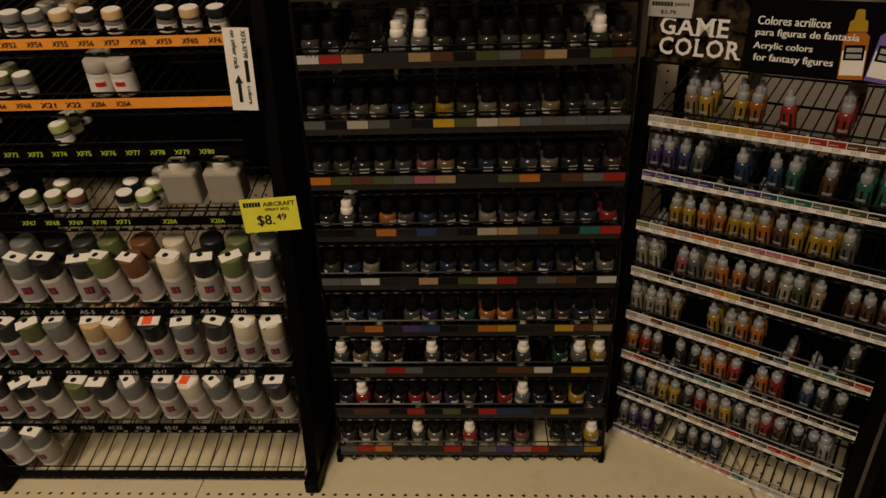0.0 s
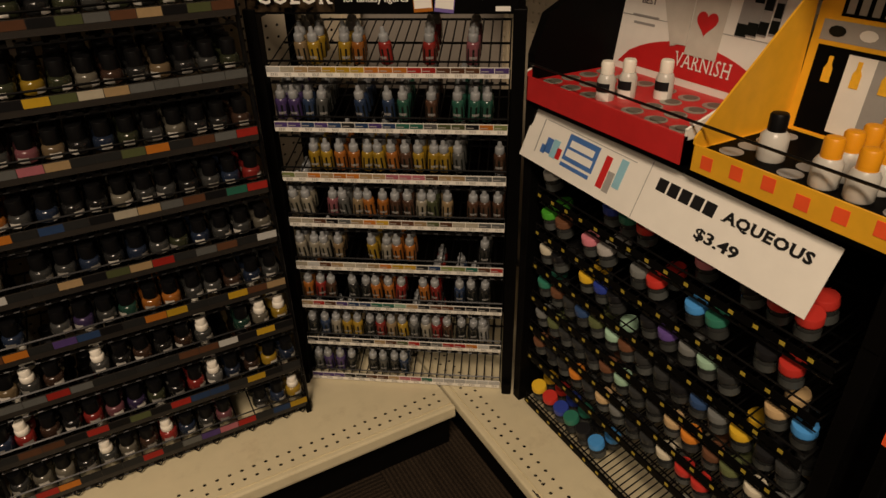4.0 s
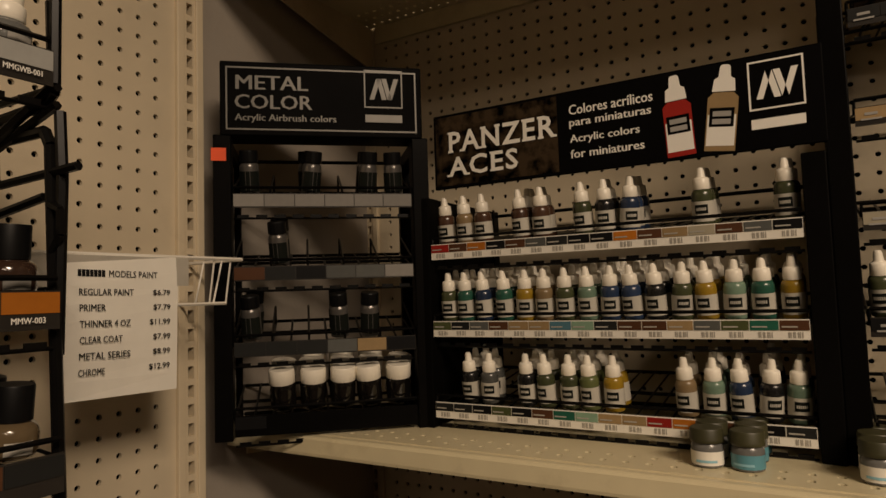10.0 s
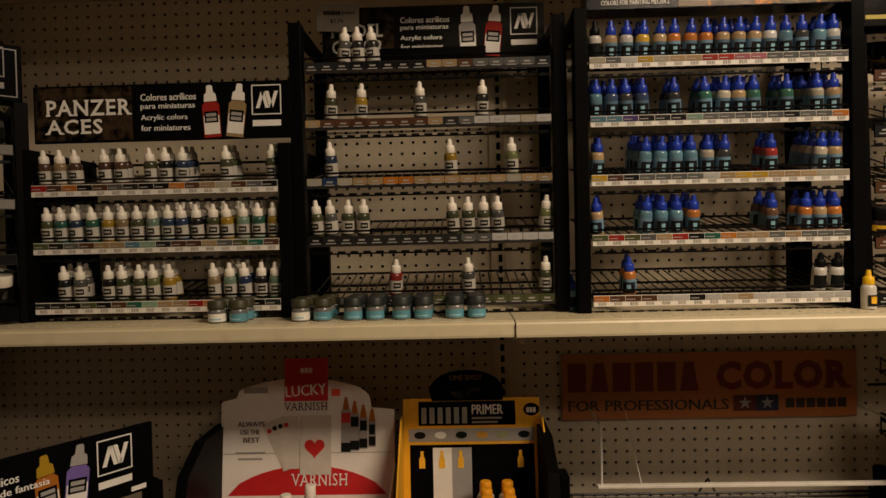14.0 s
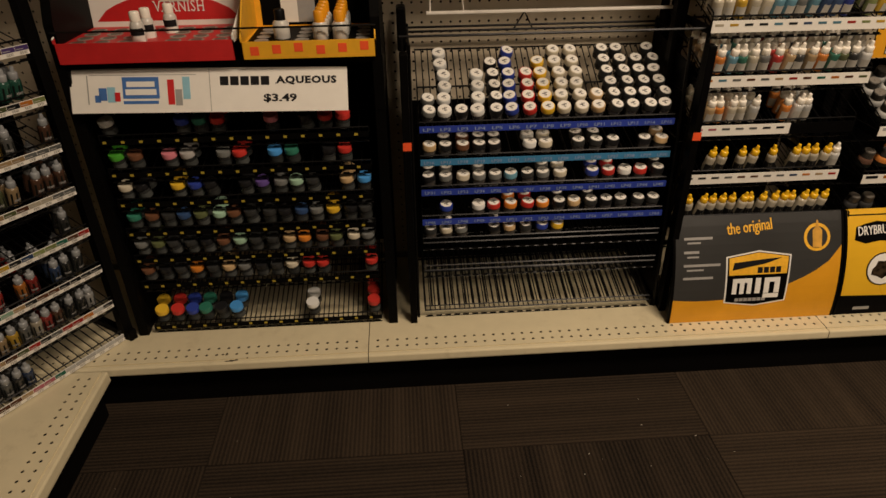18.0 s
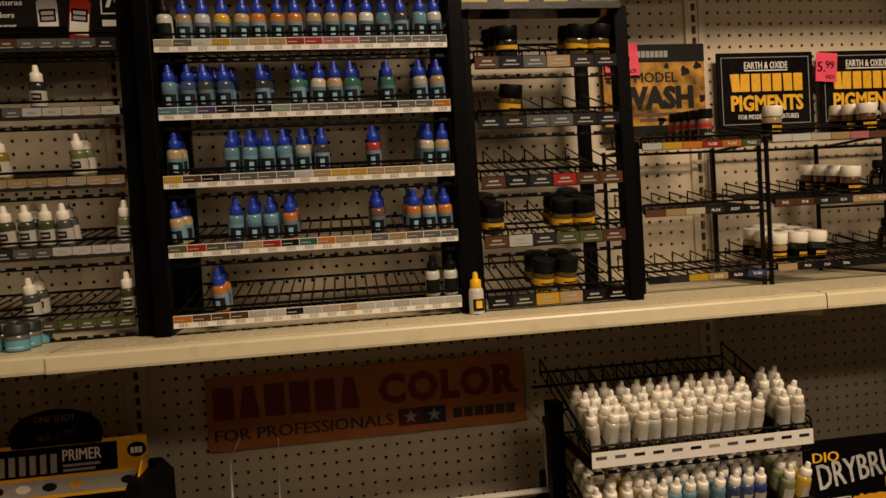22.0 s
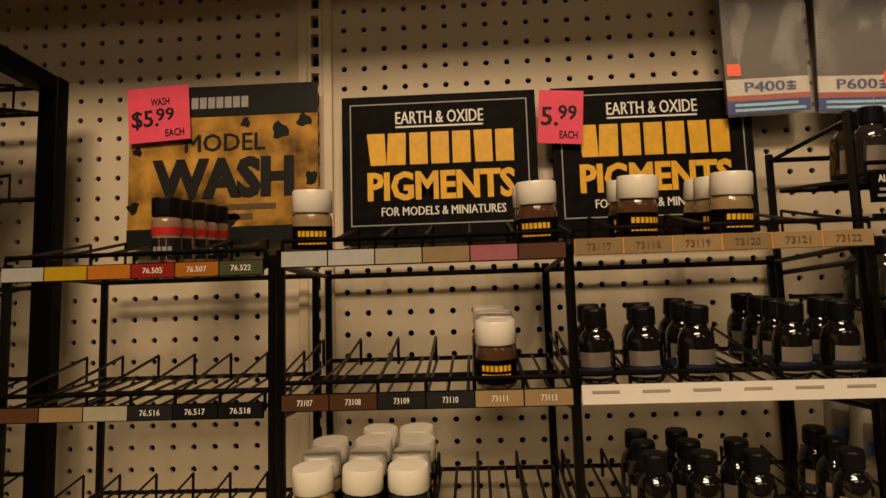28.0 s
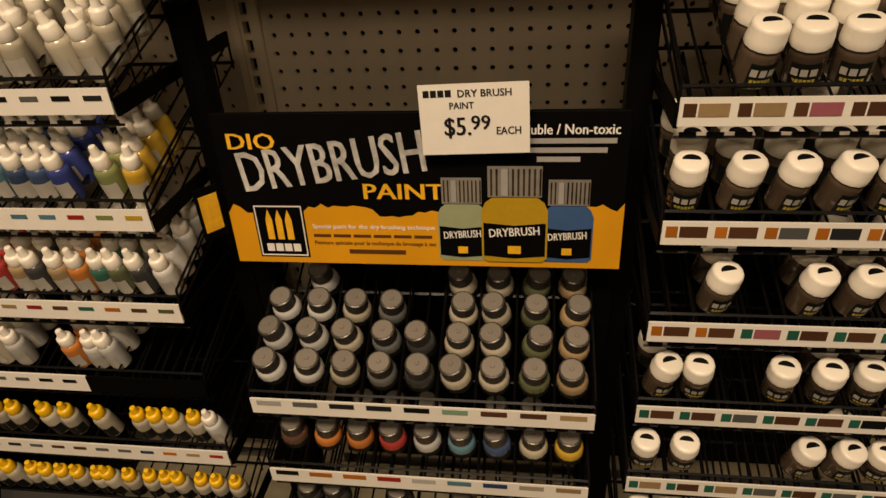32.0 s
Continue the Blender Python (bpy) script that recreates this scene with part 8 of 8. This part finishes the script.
for i in range(6):
    panel("printed_bottle", 0.040 + 0.0165 * i, 0.160, 0.050 + 0.0165 * i, 0.192, -0.0006, DIM_INK, backboard)
disc("emblem", 0.262, 0.186, 0.016, 0.0, BLACK_CARD, backboard, squash=0.8)
blocks_on(backboard, 0.252, 0.180, 0.02, 0.010, 3, WHITE_INK, -0.0007)
part("arched_top", Geo().plate([(0.062, 0.205)] + [(0.132 + 0.078 * math.cos(w), 0.205 + 0.062 * math.sin(w) ** 0.7) for w in [math.pi * (1 - i / 14) for i in range(1, 14)]] + [(0.205, 0.205)], -0.001, 0.002), BLACK_CARD, backboard)
lettering("ONE SHOT", 0.098, 0.246, 0.066, 0.011, -0.0012, material("bronze_ink", (0.22, 0.12, 0.03), 0.5), backboard)
part("printed_brush", Geo().plate([(0.098, 0.222), (0.140, 0.232), (0.166, 0.230), (0.130, 0.214), (0.112, 0.210)], -0.0016, -0.001), MURK, backboard)
panel("white_card_panel", 0.062, 0.010, 0.100, 0.112, -0.0008, WHITE_CARD, backboard)
panel("grey_card_panel", 0.100, 0.010, 0.140, 0.112, -0.0008, DIM_INK, backboard)
for x in (0.040, 0.080, 0.118, 0.238):
    part("printed_bottle", Geo().plate([(x - 0.006, 0.072), (x + 0.006, 0.072), (x + 0.006, 0.090), (x + 0.003, 0.096), (x + 0.003, 0.106), (x - 0.003, 0.106), (x - 0.003, 0.096), (x - 0.006, 0.090)], -0.0022, -0.0016), GOLD_INK, backboard)
for i in range(6):
    panel("price_sticker", 0.018 + 0.046 * i, 0.008 + 0.003 * (i % 3), 0.036 + 0.046 * i, 0.026 + 0.003 * (i % 3), 0.0, ORANGE_STICKER, primer)
for r in range(4):
    for c in (0, 2, 5):
        part("socket", cached("socket2", lambda: Geo().lathe([(0.0155, 0.0316), (0.0155, 0.0322)], 14).mesh("socket", DIM_INK)), DIM_INK, primer, "", pose(0.038 + 0.043 * c, 0.030 + 0.036 * r, 0))
for c in (3, 4):
    for r in range(4):
        m = pose(0.715, 0.511, 0.866, 0, 0, EAST) @ pose(0.036 + 0.042 * c + 0.003, 0.030 + 0.037 * r, 0.0316)
        ob = thing("primer_bottle", "grey primer bottle with an orange cap", "bottle", m, "primer bottles")
        g = Geo()
        g.smooth = True
        part("body", g.lathe([(0.0150, 0), (0.0165, 0.002), (0.0165, 0.030), (0.013, 0.036)], 14), FROSTED, ob)
        g = Geo()
        g.smooth = True
        part("cap", g.lathe([(0.0115, 0.035), (0.0115, 0.056), (0.010, 0.059), (0.004, 0.060)], 14), material("orange_plastic_cap", (0.80, 0.33, 0.01), 0.4), ob)
ob = thing("primer_bottle", "white primer bottle with a black cap", "bottle", pose(0.715, 0.511, 0.866, 0, 0, EAST) @ pose(0.080, 0.050, 0.0316), "primer bottles")
g = Geo()
g.smooth = True
part("body", g.lathe([(0.0165, 0), (0.0175, 0.002), (0.0175, 0.032), (0.012, 0.038)], 14), FROSTED, ob)
g = Geo()
g.smooth = True
part("cap", g.lathe([(0.0115, 0.037), (0.0115, 0.057), (0.010, 0.060), (0.004, 0.061)], 14), BLACK_CAP, ob)

# blister packs of jars on the upper shelf's edge
PACK_LABEL = material("aqua_jar_label", (0.10, 0.29, 0.36), 0.4, random_tint=0.12)
for y, caps in ((0.828, "vd"), (0.675, "vv"), (0.580, "dd"), (0.493, "dd"), (0.397, "dd")):
    for c in range(2):
        for r in range(3):
            low = r == 0
            cap_mat = material("dusty_olive_cap", (0.045, 0.043, 0.018), 0.5, random_tint=0.12) if caps == "vv" or (caps == "vd") else material("dusty_slate_cap", (0.018, 0.022, 0.022), 0.5, random_tint=0.12)
            bottle("jar", "d", cap_mat, pose(0.772 + 0.036 * r, y - 0.0395 * c, SHELF_Z + 0.0002, 0, 0, -90 + rng.uniform(-12, 12)), material("jar_grey_body", (0.16, 0.16, 0.155), 0.25, random_tint=0.3), WHITE_CARD if (y > 0.65 and c == 0) else PACK_LABEL,
                   (SKY_INK, 1.3, 0.006, 0.0085), "jars in blister packs", "paint jar with a dusty dark cap and aqua label")
bottle("drop", "a", BLUE_CAP, pose(0.842, 0.177, SHELF_Z + 0.0002, 0, 0, -80), None, material("sky_label", (0.13, 0.24, 0.33), 0.45, random_tint=0.35), (BLACK_INK, 1.5, 0.008, 0.028), "blue-capped dropper bottles", "blue-capped bottle standing alone beside the rack")
for x, y, rz in ((0.782, -0.3405, -80), (0.816, -0.3365, -100)):
    ob = bottle("drop", "y", YELLOW_CAP, pose(x, y, SHELF_Z + 0.0002, 0, 0, rz), FROSTED, None, (BLACK_INK, 1.6, 0.006, 0.026), "yellow-capped bottles", "yellow-capped dropper bottle with a black label")
    part("emblem", cached("yellow_emblem", lambda: block_mesh("drop", GOLD_INK, 0.8, 0.011, 0.023, 0.0011)), GOLD_INK, ob)

# hanging packs of sanding sheets
GREY_SHEET = material("grey_sanding_sheet", (0.075, 0.068, 0.060), 0.5, spread=0.08, scale=90)
for i, grit in enumerate(("P400", "P600", "P800", "P1000", "P1200", "P1500")):
    m = pose(1.035, -1.404 - 0.1005 * i, 1.728, 2, (-1, 1.5, -0.5, 0.8, -1.2, 0.5)[i], EAST)
    ob = thing("sanding_sheet_pack", "hanging clear pack of grey sanding sheets, blue footer", "sandpaper pack", m, "sanding sheet packs")
    part("sanding_sheet", Geo().box(0.002, 0.002, 0.004, 0.094, 0.008, 0.225), GREY_SHEET, ob)
    panel("blue_footer", 0.002, 0.002, 0.094, 0.017, 0.0018, material("royal_blue_print", (0.012, 0.045, 0.22), 0.5, shine=0.1), ob)
    panel("red_line", 0.002, 0.017, 0.094, 0.023, 0.0018, material("brick_ink", (0.36, 0.05, 0.03), 0.5), ob)
    panel("white_line", 0.002, 0.023, 0.094, 0.042, 0.0018, PALE_LABEL, ob)
    bars([(0.010, 0.0045, 0.078, 0.003), (0.010, 0.0105, 0.070, 0.003)], 0.0012, SKY_INK, ob)
    lettering(grit, 0.022, 0.0265, 0.044, 0.0115, 0.0010, material("navy_print", (0.02, 0.04, 0.16), 0.5), ob)
    bars([(0.069, 0.0265, 0.010, 0.0022), (0.069, 0.0300, 0.010, 0.0022), (0.069, 0.0340, 0.010, 0.0022), (0.0728, 0.0265, 0.0022, 0.0115)], 0.0011, material("navy_print", (0.02, 0.04, 0.16), 0.5), ob, "grit_mark")
    panel("header_strip", 0.002, 0.214, 0.094, 0.226, 0.0018, RED_CARD, ob)
    if i < 4:
        panel("price_sticker", 0.004 + 0.07 * (i > 0), 0.032 + 0.014 * (i == 0), 0.019 + 0.07 * (i > 0), 0.046 + 0.014 * (i == 0), 0.0006, ORANGE_STICKER, ob)
    film = Geo()
    nx, nz = 12, 26
    for k in range(nz + 1):
        z = -0.002 + 0.229 * k / nz
        for c in range(nx + 1):
            x = 0.096 * c / nx
            crease = math.sin(62 * x + 26 * z + 2.1 * i) * math.sin(17 * z - 31 * x + i) + 0.6 * math.sin(95 * x - 48 * z + i * i)
            film.v.append((x, -0.0030 - 0.0014 * crease * math.sin(math.pi * c / nx), z))
    film.f = [((nx + 1) * a + b, (nx + 1) * a + b + 1, (nx + 1) * (a + 1) + b + 1, (nx + 1) * (a + 1) + b) for a in range(nz) for b in range(nx)]
    film.smooth = True
    wrap = part("clear_wrap", film, FILM, ob)
    wrap.visible_shadow = False
    hook = solid("peg_hook", Geo().bent([(1.078, -1.452 - 0.1005 * i, 1.945), (0.93, -1.452 - 0.1005 * i, 1.950), (0.92, -1.452 - 0.1005 * i, 1.962)], 0.0026, 5), WIRE, "black steel peg hook in the pegboard", "peg hook", group="peg hooks")

# paper lying on the shelf
sheet = Geo()
for i in range(7):
    for j in range(4):
        x, y = 0.0 + 0.27 * i / 6, 0.10 * j / 3
        sheet.v.append((x, y, 0.0012 + 0.004 * max(0, 1 - i / 2) * (1 - j / 3) + 0.002 * math.sin(i * 1.3 + j)** 2))
sheet.f = [(4 * i + j, 4 * i + 4 + j, 4 * i + 5 + j, 4 * i + 1 + j) for i in range(6) for j in range(3)]
paper = thing("paper_note", "white handwritten price note lying on the shelf", "paper note", pose(0.792, -1.490, SHELF_Z + 0.0005, 0, 0, -97))
part("sheet", sheet, WHITE_CARD, paper)
for k, (a, b) in enumerate((("PAINT", "$8.99 EACH"), ("CLEARS", "$9.99 EACH"))):
    for body, x, wd in ((a, 0.03, 0.055), (b, 0.14, 0.10)):
        words = lettering(body, x, 0, wd, 0.013, 0, material("faint_marker", (0.36, 0.31, 0.25), 0.7), paper)
        words.matrix_basis = pose(0, 0.052 - 0.030 * k, 0.0062, -90, 0, 0)

# wire hooks above the squat rack
arm = thing("wire_bracket", "black bent wire bracket hooked on the pegboard", "wire bracket", pose(0.288, 1.19, 1.54))
part("bent_wire", Geo().bent([(0.0, 0.0, 0.22), (0.0, 0.0, 0.10), (-0.006, 0.02, 0.085), (-0.012, 0.20, 0.02), (-0.012, 0.262, 0.018)], 0.0042, 6), WIRE, arm)
part("bent_wire", Geo().bent([(0.004, 0.0, 0.08), (0.004, -0.004, 0.03), (0.004, 0.0, -0.10)], 0.0042, 6), WIRE, arm)
part("bent_wire", Geo().bent([(0.002, 0.0, 0.085), (-0.004, 0.10, 0.055), (-0.004, 0.10, 0.005), (0.004, 0.02, 0.018)], 0.0036, 6), WIRE, arm)
part("bent_wire", Geo().bent([(0.0, 0.05, 0.16), (0.0, 0.14, 0.10), (0.0, 0.14, 0.04), (0.0, 0.25, 0.03)], 0.0036, 6), WIRE, arm)


# dark scuffs worn into the deck's paint and the pegboard
SCUFF = material("dark_scuff", (0.035, 0.026, 0.018), 0.7, spread=0.5, scale=200)
deck_1 = bpy.data.objects["base_deck_east_1"]
for x, y, rx, ry in ((0.862, 0.004, 0.011, 0.004), (0.874, 0.006, 0.005, 0.004), (0.850, 0.003, 0.006, 0.002), (0.900, 0.012, 0.004, 0.002), (0.835, 0.030, 0.005, 0.003), (0.845, 0.034, 0.003, 0.002)):
    g = Geo()
    ring = [(x + rx * q * math.cos(a), max(0.0008, y + ry * q * math.sin(a))) for a, q in [(2 * math.pi * i / 10, 0.55 + 0.45 * ((i * 7 + int(x * 1000)) % 5) / 4) for i in range(10)]]
    g.v = [(a, b, 0.0004) for a, b in ring]
    g.f = [tuple(range(10))]
    part("scuff", g, SCUFF, deck_1)
# ---- carpet tiles ----
TILE_SIZE = 0.6096
edge = TILE_SIZE / 2 - 0.0006
TILE = Geo().box(-edge, -edge, -0.008, edge, edge, 0.0).mesh("carpet_tile", CARPET)
for ix in range(9):
    for iy in range(12):
        part("carpet_tile", TILE, CARPET, floor, "", pose(0.705 - TILE_SIZE * ix, 1.594 - TILE_SIZE * iy, rng.uniform(-0.0006, 0.0), 0, 0, 90 * ((ix + iy + 1) % 2) + 180 * rng.randint(0, 1)))
lint = Geo()
for i in range(60):
    x, y, r = rng.uniform(-0.9, 0.57), rng.uniform(-1.2, 0.9), rng.uniform(0.0006, 0.0018)
    lint.box(x, y, 0.0, x + r, y + r * rng.uniform(0.6, 2.0), r * 0.6)
tagged(part("lint", lint, WHITE_CARD), "specks of pale lint scattered on the carpet", "lint", "", "stuff")
solid("crumb", Geo().lathe([(0.0022, 0.0), (0.0036, 0.0012), (0.0032, 0.0034), (0.0014, 0.0042)], 7), ORANGE_STICKER, "tiny orange crumb of card on the carpet", "crumb", pose(0.060, 0.905, 0.0002))
